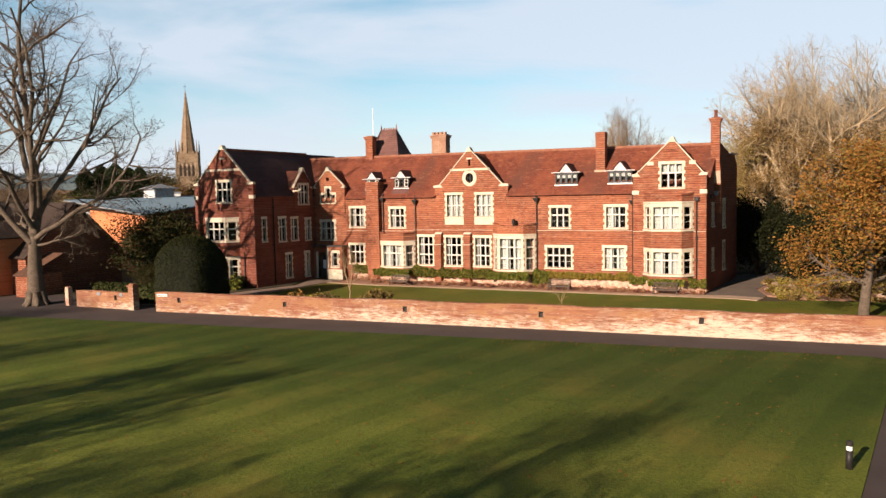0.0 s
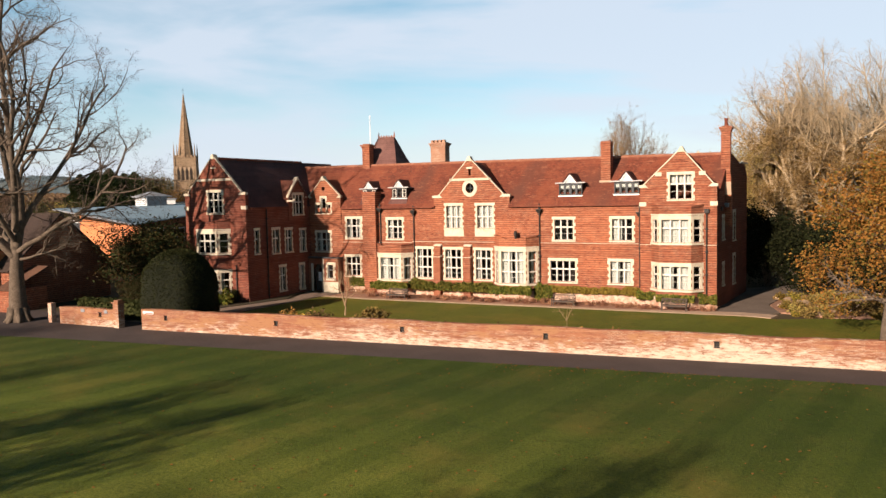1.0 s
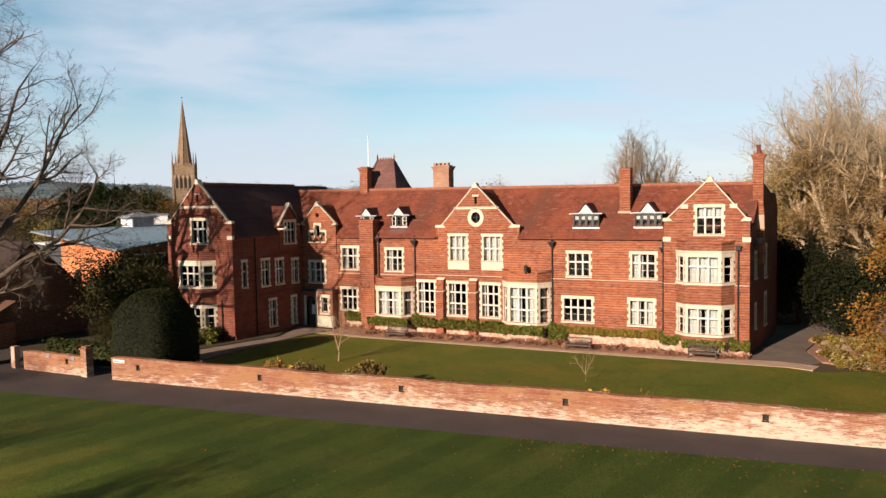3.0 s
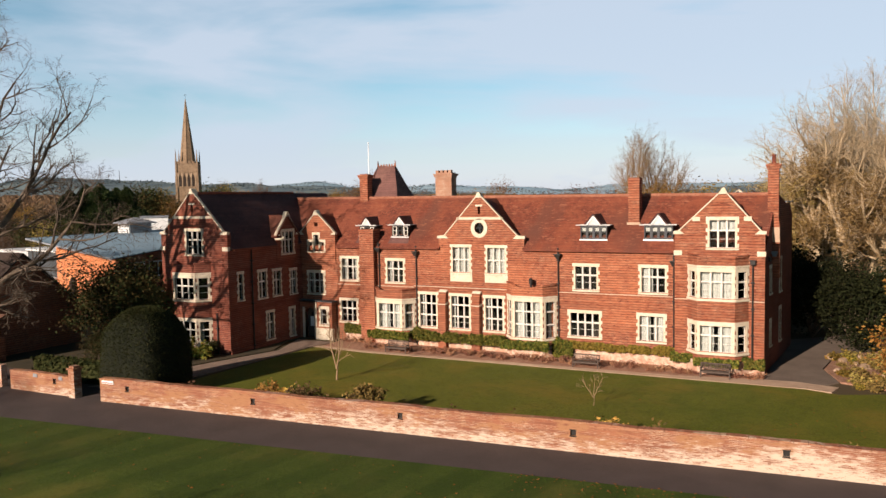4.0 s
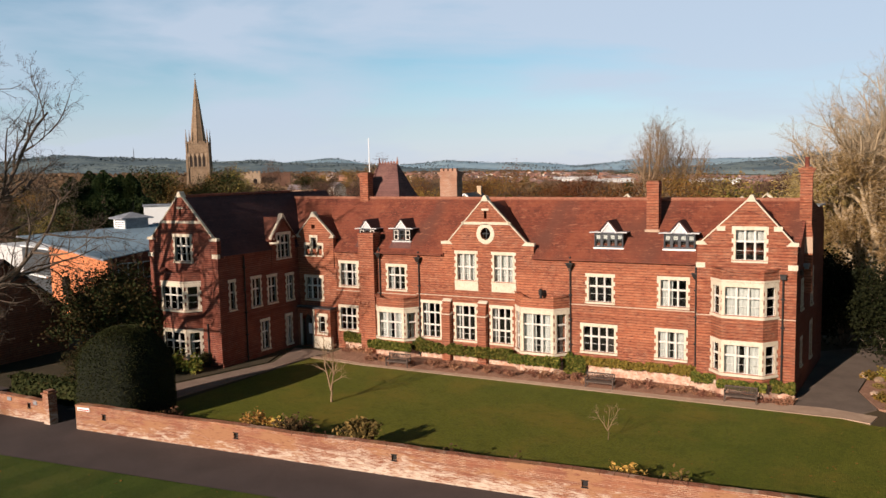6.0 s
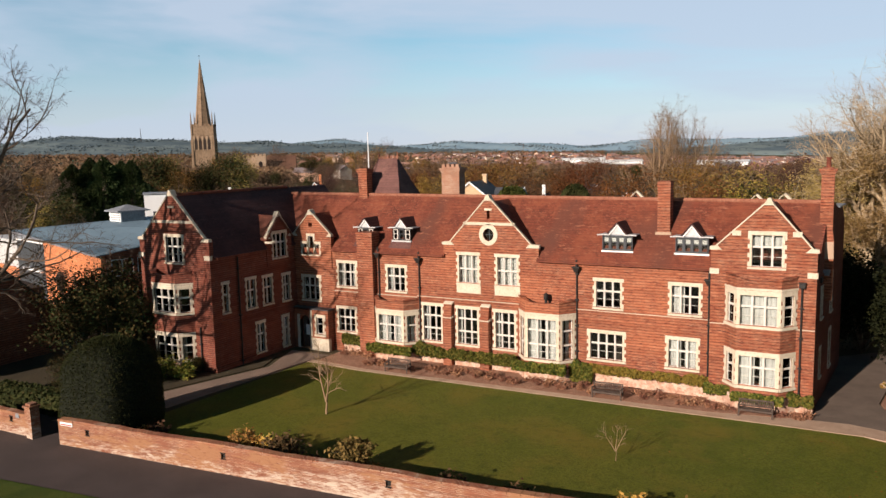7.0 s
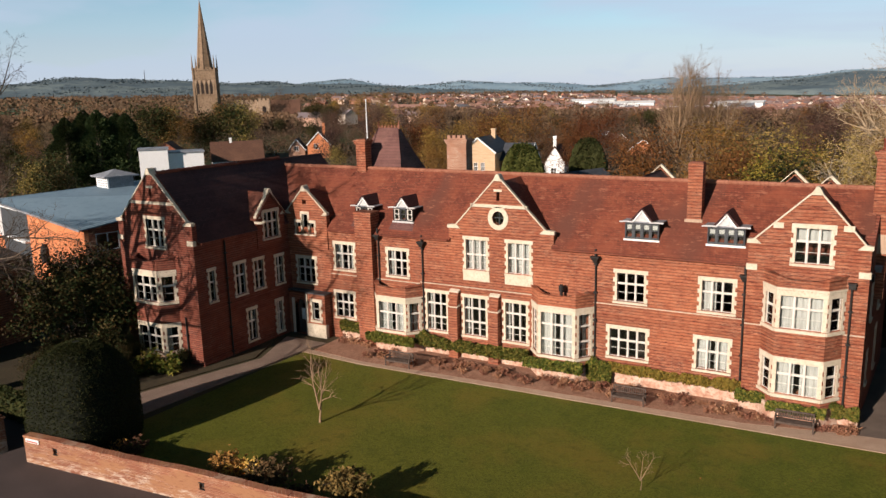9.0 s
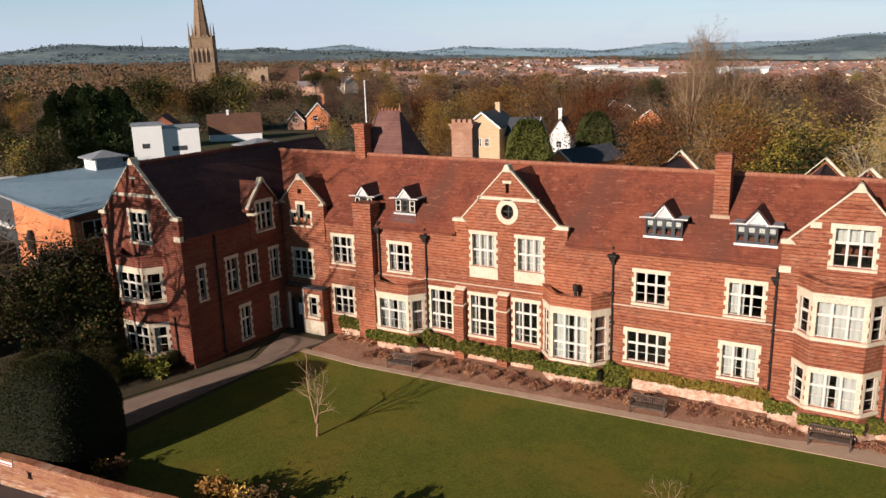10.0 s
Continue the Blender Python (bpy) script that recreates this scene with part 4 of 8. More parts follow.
# end gable with its two-storey bay
EG = plane(0, 66.4, 0)
egh = []
window(EG, -5.3, -3.15, 8.15, 10.45, 3, (0.62,), house, egh, cloth=6)
gable(EG, -7.4, XE, G - 0.3, 9.4, -4.18, 12.3, egh + [rect(-6.1, -2.9, 1.1, 3.2), rect(-6.1, -2.9, 4.8, 6.9)], house, ins=0.22)
bm = bmesh.new()
for u, s in ((-7.4, 1), (XE, -1)):
    pbox(bm, EG, min(u - s * 0.06, u + s * 0.5), max(u - s * 0.06, u + s * 0.5), -0.07, 0.2, 7.75, 8.08)
    part("kneeler", bm, STONE, house)
    bm = bmesh.new()
for u in (-5.95, -2.6):
    pbox(bm, EG, u - 0.25, u + 0.25, -0.04, 0.1, 10.15, 10.45)
    part("stone_block", bm, STONE, house)
    bm = bmesh.new()
bm.free()
bay(-4.5, 66.4, 4.0, 2.45, 0.95, 0.55, 7.45, [(1.0, 3.3, (0.62,)), (4.7, 7.0, (0.62,))], house, [(2, 5, 2), (2, 2, 3)], G - 0.1)
# ground-floor bays
bay(-30.95, FY, 4.1, 2.5, 0.95, 0.5, 4.15, [(0.95, 3.5, (0.62,))], house, [(2, 5, 5)], G - 0.1)
bay(-18.4, FY, 4.2, 2.5, 1.0, 0.5, 4.95, [(0.95, 4.25, (0.36, 0.72))], house, [(2, 5, 5)], G - 0.1)
bm = bmesh.new()
tube(bm, [(-18.3, 66.55, 4.8), (-18.3, 66.55, 5.25), (-18.3, 66.55, 5.3), (-18.3, 66.55, 5.62), (-18.3, 66.55, 5.72)], [0.1, 0.1, 0.17, 0.17, 0.08], 12)
part("bay_vent", bm, IRON, house, "round dark vent cowl on the bay roof")
# the old chimney breast and the piers
bm = bmesh.new()
box(bm, -34.2, -32.75, FY - 0.5, FY + 0.6, G - 0.2, 9.35)
box(bm, -34.24, -32.71, FY - 0.54, FY + 0.64, 9.35, 9.5)
part("chimney_breast", bm, BRICK, house, "flat-topped red brick chimney breast")
for u in (-26.2, -23.12):
    bm = bmesh.new()
    box(bm, u - 0.36, u + 0.36, FY - 0.5, FY + 0.1, G - 0.2, 3.3)
    hexa(bm, [(u - 0.32, FY - 0.45, 3.3), (u + 0.32, FY - 0.45, 3.3), (u + 0.32, FY + 0.1, 3.3), (u - 0.32, FY + 0.1, 3.3),
              (u - 0.32, FY - 0.25, 4.3), (u + 0.32, FY - 0.25, 4.3), (u + 0.32, FY + 0.1, 4.3), (u - 0.32, FY + 0.1, 4.3)])
    pr = part("pier", bm, BRICK, house, "brick buttress with sloping stone caps")
    bm = bmesh.new()
    hexa(bm, [(u - 0.4, FY - 0.54, 3.28), (u + 0.4, FY - 0.54, 3.28), (u + 0.4, FY + 0.05, 3.28), (u - 0.4, FY + 0.05, 3.28),
              (u - 0.4, FY - 0.46, 3.33), (u + 0.4, FY - 0.46, 3.33), (u + 0.4, FY + 0.05, 3.48), (u - 0.4, FY + 0.05, 3.48)])
    part("stone_cap", bm, STONE, pr)
    bm = bmesh.new()
    hexa(bm, [(u - 0.38, FY - 0.32, 4.3), (u + 0.38, FY - 0.32, 4.3), (u + 0.38, FY + 0.05, 4.3), (u - 0.38, FY + 0.05, 4.3),
              (u - 0.38, FY - 0.28, 4.36), (u + 0.38, FY - 0.28, 4.36), (u + 0.38, FY + 0.05, 4.5), (u - 0.38, FY + 0.05, 4.5)])
    part("stone_cap", bm, STONE, pr)
# string courses and plinths
for P_, a, b, z in ((SF, -36.9, -34.2, 4.5), (SF, -32.75, -29.0, 4.5), (SF, -29.0, -20.5, 4.62), (SF, -16.3, -7.4, 4.6), (EG, -7.4, -6.5, 4.58), (EG, -2.5, XE, 4.58)):
    bm = bmesh.new()
    slab(bm, (lambda u, d, q, P_=P_, a=a, b=b: P_(a + (b - a) * d, u, q)), [[(-0.05, z - 0.1), (-0.05, z), (-0.09, z), (-0.09, z + 0.06), (0.1, z + 0.06), (0.1, z - 0.1)]], 0, 1)
    sc_ = part("string_course", bm, BRICK, house)
    # thin lip in pale stone colour, standing in for the course's sunlit top edge
    bm = bmesh.new()
    slab(bm, (lambda u, d, q, P_=P_, a=a, b=b: P_(a + (b - a) * d, u, q)), [[(-0.1, z + 0.061), (-0.1, z + 0.075), (0.0, z + 0.1), (0.1, z + 0.1), (0.1, z + 0.061)]], 0, 1)
    part("weathering", bm, STONE, sc_)
for P_, a, b in ((SF, -36.1, -34.22), (SF, -32.7, -26.6), (SF, -25.8, -23.5), (SF, -22.74, -16.2), (SF, -16.2, -7.42), (EG, -7.45, XE + 0.05)):
    bm = bmesh.new()
    slab(bm, (lambda u, d, q, P_=P_, a=a, b=b: P_(a + (b - a) * d, u, q)), [[(-0.1, G - 0.2), (-0.1, 0.22), (-0.13, 0.22), (-0.13, 0.34), (0.1, 0.36), (0.1, G - 0.2)]], 0, 1)
    part("plinth", bm, PLINTH, house, "patched stone and brick plinth")

# the wing
WG = plane(0, 57.5, 0)
wgh = []
WX0 = -48.35
window(WG, -45.6, -43.45, 7.65, 9.95, 3, (0.62,), house, wgh, cloth=1)
gable(WG, WX0, XW, G - 0.3, 9.6, -44.62, 13.1, wgh + [rect(-46.4, -43.3, 0.5, 2.5), rect(-46.4, -43.3, 4.1, 6.1), rect(-44.74, -44.52, 11.3, 11.9)], house, band=10.9, ins=0.35, brick=BRICK_DEEP_SHADE)
bm = bmesh.new()
for u, s in ((WX0, 1), (XW, -1)):
    pbox(bm, WG, min(u - s * 0.08, u + s * 0.5), max(u - s * 0.08, u + s * 0.5), -0.08, 0.2, 8.1, 8.42)
    part("kneeler", bm, STONE, house)
    bm = bmesh.new()
pbox(bm, WG, -44.95, -44.3, -0.05, 0.1, 11.9, 12.05)
part("kneeler", bm, STONE, house)
bay(-44.85, 57.5, 4.1, 2.5, 0.95, 0.35, 6.85, [(0.3, 2.6, (0.62,)), (3.95, 6.2, (0.62,))], house, [(0, 1, 3), (2, 4, 0)], G - 0.1, brick=BRICK_DEEP_SHADE)
WS = plane(XW, 0, 90)
wsh = []
V = lambda *a, **k: window(WS, *a, parent=house, holes=wsh, **k)
V(58.45, 59.3, 3.85, 6.35, 1, (0.62,), jamb=0.2, cloth=2)
V(60.9, 62.2, 3.7, 6.3, 2, (0.62,), jamb=0.2, cloth=1)
V(62.8, 64.1, 3.7, 6.2, 2, (0.62,), jamb=0.2, cloth=1)
V(65.1, 66.25, 3.6, 6.05, 2, (0.62,), jamb=0.2, cloth=2)
V(61.8, 63.0, 0.0, 2.65, 2, (0.62,), jamb=0.2)
bm = bmesh.new()
wsh.append(rect(65.05, 65.6, 0.0, 2.3))
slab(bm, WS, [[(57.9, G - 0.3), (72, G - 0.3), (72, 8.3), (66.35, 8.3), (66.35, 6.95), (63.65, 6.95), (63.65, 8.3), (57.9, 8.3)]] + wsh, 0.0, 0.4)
part("wall", bm, BRICK_DEEP_SHADE, house, "deep red and shade-dark brick wing wall")
bm = bmesh.new()
pbox(bm, WS, 57.5, 65, -0.08, 0.1, G - 0.2, -0.05)
part("plinth", bm, BRICK_DEEP_SHADE, house)
bm = bmesh.new()
pbox(bm, WS, 57.52, 67, -0.05, 0.1, 3.25, 3.4)
part("string_course", bm, BRICK_DEEP_SHADE, house)
# wall dormer on the wing's side
WD = plane(XW + 0.06, 0, 90)
wdh = []
window(WD, 64.05, 65.95, 7.3, 9.6, 3, (0.62,), house, wdh, cloth=0, jamb=0.22)
gable(WD, 63.5, 66.5, 6.8, 9.2, 65.0, 11.0, wdh, house, thick=0.3, brick=BRICK_DEEP_SHADE)
bm = bmesh.new()
for s, e in ((-1, 63.3), (1, 66.7)):
    q = [(XW + 0.2, 65.0, 10.85), (XW + 0.2, e, 8.95), (XW - 3.6, e, 8.95), (XW - 3.6, 65.0, 10.85)]
    roof_slab(bm, q[::-1] if s < 0 else q, 0.12)
bmesh.ops.recalc_face_normals(bm, faces=bm.faces[:])
part("roof", bm, TILE, house)
bm = bmesh.new()
box(bm, XW, XW + 0.75, 63.35, 63.55, 8.7, 8.85)
tube(bm, [(XW + 0.75, 63.45, 8.78), (XW + 0.95, 63.45, 8.95)], 0.12, 6)
part("gargoyle", bm, STONE, house, "stone water spout")

# back and end walls that close the house
# the end wall's shade is put in by the darker brick
bm = bmesh.new()
EW = plane(XE, 66.8, 84.9)
ewin = ((1.5, 2.5, 4.9, 7.0), (5.6, 6.8, 4.6, 7.3), (5.6, 6.8, 0.9, 3.6), (1.6, 2.5, 1.2, 3.2))
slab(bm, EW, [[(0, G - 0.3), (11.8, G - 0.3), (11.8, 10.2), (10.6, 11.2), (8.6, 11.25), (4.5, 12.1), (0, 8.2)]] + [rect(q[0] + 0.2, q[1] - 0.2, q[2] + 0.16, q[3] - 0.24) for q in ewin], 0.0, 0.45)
part("wall", bm, BRICK_DEEP_SHADE, house, "red brick end wall darkened for its shade")
for q in ewin:
    window(EW, *q, 1, (0.5,), house, None, jamb=0.2)
bm = bmesh.new()
pbox(bm, EW, 8.5, 11.9, -0.06, 0.5, 11.26, 11.36)
part("coping", bm, LEAD, house)
bm = bmesh.new()
pbox(bm, EW, 2.2, 2.9, -0.34, 0.0, 7.72, 7.9)
pbox(bm, EW, 2.35, 2.75, -0.3, -0.05, 7.55, 7.72)
part("floodlight", bm, LEAD, house, "grey floodlight box on the end wall")
bm = bmesh.new()
pbox(bm, EW, 1.0, 1.5, -0.12, 0.0, 7.3, 7.62)
part("wall_lamp", bm, IRON, house)
bm = bmesh.new()
box(bm, WX0, XE - 0.4, 75.8, 76.2, G - 0.3, 8.0)
box(bm, WX0, WX0 + 0.4, 57.9, 75.8, G - 0.3, 8.3)
part("back_wall", bm, BRICK, house)
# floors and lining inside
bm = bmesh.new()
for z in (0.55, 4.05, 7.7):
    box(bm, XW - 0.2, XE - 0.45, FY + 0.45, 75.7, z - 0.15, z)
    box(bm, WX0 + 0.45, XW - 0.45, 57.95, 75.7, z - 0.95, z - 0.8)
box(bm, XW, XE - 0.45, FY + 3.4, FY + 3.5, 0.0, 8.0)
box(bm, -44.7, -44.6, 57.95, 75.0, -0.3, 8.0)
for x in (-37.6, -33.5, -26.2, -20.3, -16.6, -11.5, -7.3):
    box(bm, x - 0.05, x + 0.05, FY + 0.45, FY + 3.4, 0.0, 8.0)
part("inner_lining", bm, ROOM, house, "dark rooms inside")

# roofs
bm = bmesh.new()
SL = (RZ(-23) - EZ + 0.1) / (RY - FY + 0.22)
YM = FY + 0.5
ZM = EZ - 0.1 + SL * 0.72
roof_slab(bm, [(-44.5, YM, ZM), (XE + 0.05, YM, ZM), (XE + 0.05, RY, RZ(XE)), (-44.5, RY, RZ(-44.5))])
for a, b in ((-37.0, -26.5), (-19.1, -7.4)):
    roof_slab(bm, [(a, FY - 0.22, EZ - 0.1), (b, FY - 0.22, EZ - 0.1), (b, YM, ZM), (a, YM, ZM)])
part("roof", bm, TILE, house, "steep red clay tile roof")
bm = bmesh.new()
roof_slab(bm, [(-44.5, RY, RZ(-44.5)), (XE + 0.05, RY, RZ(XE)), (XE + 0.05, 76.4, 7.9), (-44.5, 76.4, 7.9)])
part("roof", bm, TILE, house)
# wing roof: shade of the east slope comes from the tile colour
bm = bmesh.new()
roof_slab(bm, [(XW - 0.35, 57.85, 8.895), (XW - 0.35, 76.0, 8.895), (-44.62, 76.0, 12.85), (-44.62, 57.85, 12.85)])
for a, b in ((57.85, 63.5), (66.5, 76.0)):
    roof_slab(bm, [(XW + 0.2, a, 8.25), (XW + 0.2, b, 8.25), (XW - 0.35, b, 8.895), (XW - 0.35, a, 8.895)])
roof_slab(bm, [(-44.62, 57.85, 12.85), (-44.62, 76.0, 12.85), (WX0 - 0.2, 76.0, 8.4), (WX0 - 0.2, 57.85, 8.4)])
part("roof", bm, TILE_DARK_SHADE, house, "steep wing tile roof with its shade in the dark purple")


def cross_roof(xl, xr, zk, xc, za, yf, yb):
    bm = bmesh.new()
    roof_slab(bm, [(xl, yf, zk), (xc, yf, za), (xc, yb, za), (xl, yb, zk)][::1])
    roof_slab(bm, [(xc, yf, za), (xr, yf, zk), (xr, yb, zk), (xc, yb, za)])
    bmesh.ops.recalc_face_normals(bm, faces=bm.faces[:])
    part("roof", bm, TILE, house)


cross_roof(-26.2, -19.4, 8.75, -22.88, 11.98, FY + 0.2, RY + 0.05)
cross_roof(-40.95, -37.0, 8.95, -39.1, 10.85, FY + 0.2, FY + 3.6)
cross_roof(-7.3, XE + 0.05, 9.0, -4.2, 11.98, 66.7, 74.2)
bm = bmesh.new()
for k in range(int((XE + 44.4) / 0.45)):
    x = -44.4 + k * 0.45
    tube(bm, [(x, RY, RZ(x)), (x + 0.44, RY, RZ(x))], [0.132, 0.142], 8)
part("ridge_tiles", bm, RIDGE, house, "row of pale clay ridge tiles")
bm = bmesh.new()
for k in range(int(13 / 0.45)):
    tube(bm, [(-44.62, 58 + k * 0.45, 12.84), (-44.62, 58.43 + k * 0.45, 12.86)], [0.13, 0.15], 7)
part("ridge_tiles", bm, TILE, house)
# gutters
bm = bmesh.new()
for a, b in ((-36.9, -34.3), (-32.6, -26.6), (-19.0, -7.5)):
    box(bm, a, b, FY - 0.32, FY - 0.18, EZ - 0.16, EZ - 0.04)
    part("gutter", bm, TILE, house)
    bm = bmesh.new()
box(bm, XW + 0.1, XW + 0.26, 58.0, 63.4, 8.1, 8.24)
part("gutter", bm, TILE, house)

# rear cross roofs with coped gables, seen over the ridge
for xc, yb, w, za in ((-15.6, 80.0, 2.4, 11.75), (-6.5, 80.5, 2.3, 11.5), (-3.9, 73.0, 2.4, 11.96)):
    bm = bmesh.new()
    roof_slab(bm, [(xc - w, RY, za - w), (xc, RY, za), (xc, yb, za), (xc - w, yb, za - w)])
    roof_slab(bm, [(xc, RY, za), (xc + w, RY, za - w), (xc + w, yb, za - w), (xc, yb, za)])
    bmesh.ops.recalc_face_normals(bm, faces=bm.faces[:])
    part("rear_roof", bm, TILE_DARK_SHADE, house)
    bm = bmesh.new()
    P = plane(0, yb, 0)
    slab(bm, P, [[(xc - w, za - w), (xc - w, za - w - 0.8), (xc + w, za - w - 0.8), (xc + w, za - w), (xc, za + 0.1)]], 0.02, 0.4)
    part("rear_gable", bm, BRICK, house)
    bm = bmesh.new()
    for s in (-1, 1):
        strip(bm, P, (xc, za + 0.42), (xc + s * (w + 0.1), za - w + 0.3), 0.16 if s > 0 else 0.05, -0.05, 0.3)
    part("coping", bm, STONE, house, "pale coping of a rear gable")

# dormers, chimneys, turret
dormer(house, -34.05, 1.55, 67.6, 8.85, 9.75, 3, (0.5, 10.42), True)
dormer(house, -30.65, 1.65, 67.6, 8.85, 9.8, 3, (0.52, 10.48), True)
dormer(house, -13.6, 2.05, 67.6, 8.75, 9.78, 4, (0.58, 10.52), False)
dormer(house, -8.78, 2.05, 67.6, 8.78, 9.8, 4, (0.58, 10.54), False)
chimney(house, -11.25, -10.42, 68.75, 69.6, 9.0, 13.35, cap=False)
bm = bmesh.new()
box(bm, -11.35, -10.32, 68.62, 68.78, 9.8, 9.98)
part("flashing", bm, GRAVEL, house, "pale mortar fillet at the chimney foot")
st = chimney(house, -1.62, -0.9, 69.6, 70.32, 6.0, 14.1, pots=1)
bm = bmesh.new()
box(bm, -1.82, -0.8, 69.4, 70.5, 6.0, 9.6)
hexa(bm, [(-1.82, 69.4, 9.6), (-0.8, 69.4, 9.6), (-0.8, 70.5, 9.6), (-1.82, 70.5, 9.6), (-1.62, 69.6, 10.3), (-0.9, 69.6, 10.3), (-0.9, 70.32, 10.3), (-1.62, 70.32, 10.3)])
part("chimney_base", bm, BRICK, st)
bm = bmesh.new()
hexa(bm, [(-1.84, 69.3, 8.55), (-0.78, 69.3, 8.55), (-0.78, 69.41, 8.55), (-1.84, 69.41, 8.55), (-1.8, 69.36, 9.6), (-0.82, 69.36, 9.6), (-0.82, 69.41, 9.6), (-1.8, 69.41, 9.6)])
part("flashing", bm, GRAVEL, st, "pale rendered slope at the chimney foot")
chimney(house, -36.65, -35.8, 70.5, 71.3, 10.0, 14.45)
chimney(house, -30.0, -28.35, 73.0, 74.0, 8.0, 14.4, pots=0, mat=BRICK_PALE, label="wide worn pale brick chimney stack")
bm = bmesh.new()
for k in range(4):
    box(bm, -29.98 + k * 0.43, -29.7 + k * 0.43, 73.05, 73.4, 14.4, 14.62)
part("battlement", bm, BRICK_PALE, house)
# steep hipped turret roof with a ridge
bm = bmesh.new()
tx, ty = -35.15, 72.9
rings = []
for hx, hy, z in ((3.1, 3.1, 10.2), (2.45, 2.2, 11.3), (1.75, 1.15, 13.0), (0.95, 0.1, 15.2)):      # bell-cast slopes
    rings.append([(tx - hx, ty - hy, z), (tx + hx, ty - hy, z), (tx + hx, ty + hy, z), (tx - hx, ty + hy, z)])
for b0, b1 in zip(rings, rings[1:]):
    hexa(bm, b0 + b1)
bmesh.ops.remove_doubles(bm, verts=bm.verts[:], dist=0.001)
tu = part("turret_roof", bm, TILE_OLD, house, "steep hipped tile roof with crested ridge")
bm = bmesh.new()
for k in range(7):
    tube(bm, [(tx - 0.9 + k * 0.3, ty, 15.15), (tx - 0.9 + k * 0.3, ty, 15.4)], [0.12, 0.05], 6)
for s in (-1, 1):
    tube(bm, [(tx + s * 0.95, ty, 15.1), (tx + s * 0.95, ty, 15.5), (tx + s * 0.95, ty, 15.75)], [0.1, 0.06, 0.02], 6)
part("crest", bm, RIDGE, tu, "orange crested ridge")
bm = bmesh.new()
box(bm, tx - 2.3, tx + 2.3, ty - 2.3, ty + 2.3, 7.0, 10.7)
part("turret_wall", bm, BRICK, house)
bm = bmesh.new()
tube(bm, [(-36.35, 71.65, 11.0), (-36.35, 71.65, 15.5), (-36.35, 71.65, 17.3)], [0.06, 0.045, 0.03], 8)
tube(bm, [(-36.35, 71.65, 17.3), (-36.35, 71.65, 17.37), (-36.35, 71.65, 17.44)], [0.03, 0.07, 0.02], 8)
fp = mesh_ob("flagpole", bm, WHITE)
tagged(fp, "thin white flagpole standing on the school roof", "flagpole")

# pipes
downpipe(house, -28.75, FY, 7.35, G)
downpipe(house, -16.2, FY, 7.35, G)
downpipe(house, -32.45, FY, 7.6, 4.2, True)
downpipe(house, -7.55, FY, 7.0, 0.4, True)
downpipe(house, -2.25, 66.4, 7.2, 0.2, True, small=True)
downpipe(house, XW, 60.2, 8.2, G, False, (1, 0))
downpipe(house, -42.2, 57.5, 3.0, G, False)

# porch in the inner corner: a lit stone bay and a doorway set back beside it
bm = bmesh.new()
PO, PD = plane(0, 66.25, 0), plane(0, 66.5, 0)
slab(bm, PO, [[(-38.95, G - 0.2), (-37.15, G - 0.2), (-37.15, 2.95), (-38.95, 2.95)], rect(-38.35, -37.7, 0.95, 2.35)], 0.0, 0.3)
slab(bm, plane(-37.15, 0, 90), [rect(66.55, 66.99, G - 0.2, 2.95)], 0.0, 0.3)
slab(bm, plane(-38.65, 0, 90), [rect(66.55, 66.99, G - 0.2, 2.95)], 0.0, 0.3)
slab(bm, PD, [[(XW, G - 0.2), (-38.96, G - 0.2), (-38.96, 2.85), (XW, 2.85)],
              [(-40.3, G), (-39.25, G), (-39.25, 1.9), (-39.45, 2.25), (-39.77, 2.4), (-40.1, 2.25), (-40.3, 1.9)]], 0.0, 0.35)
porch = part("porch", bm, BRICK, house, "low brick porch with a cream stone bay and dark doorway")
# flat porch top, coloured dark for the shade that lies on it
bm = bmesh.new()
box(bm, XW, -37.05, 66.45, 66.99, 2.96, 3.06)
box(bm, -39.03, -37.05, 66.17, 66.45, 2.955, 3.06)
part("felt_top", bm, DARK_FRAME, porch)
bm = bmesh.new()
pbox(bm, PO, -39.0, -37.1, -0.06, 0.28, G - 0.1, 0.6)
surround(bm, PO, -38.35, -37.7, 0.95, 2.35, 0.2, 0.3, head=0.24, sill=0.2)
pbox(bm, PO, -38.99, -38.8, -0.05, 0.2, 0.7, 2.9)
for a, b in ((-40.55, -40.3), (-39.25, -39.0)):
    pbox(bm, PD, a, b, -0.05, 0.3, G, 2.4)
part("porch_stone", bm, STONE, porch)
bm = bmesh.new()
pbox(bm, PO, -38.35, -37.7, 0.13, 0.136, 0.95, 2.35)
part("pane", bm, GLASS, porch)
bm = bmesh.new()
for q in ((-38.35, -38.29, 0.95, 2.35), (-37.76, -37.7, 0.95, 2.35), (-38.29, -37.76, 0.95, 1.01), (-38.29, -37.76, 1.75, 1.82), (-38.29, -37.76, 2.29, 2.35)):
    pbox(bm, PO, q[0], q[1], 0.1, 0.16, q[2], q[3])
part("window_frame", bm, FRAME, porch)
bm = bmesh.new()
slab(bm, PD, [[(-40.3, G), (-39.25, G), (-39.25, 2.4), (-40.3, 2.4)], rect(-39.9, -39.45, 0.75, 1.9)], 0.42, 0.48)
dr = part("door", bm, WOOD, porch, "dark timber front door standing in shade")
bm = bmesh.new()
pbox(bm, PD, -40.0, -39.6, 0.39, 0.41, 0.6, 1.5)
part("notice", bm, WHITE, dr)
EWN = plane(XW + 0.05, 0, 90)
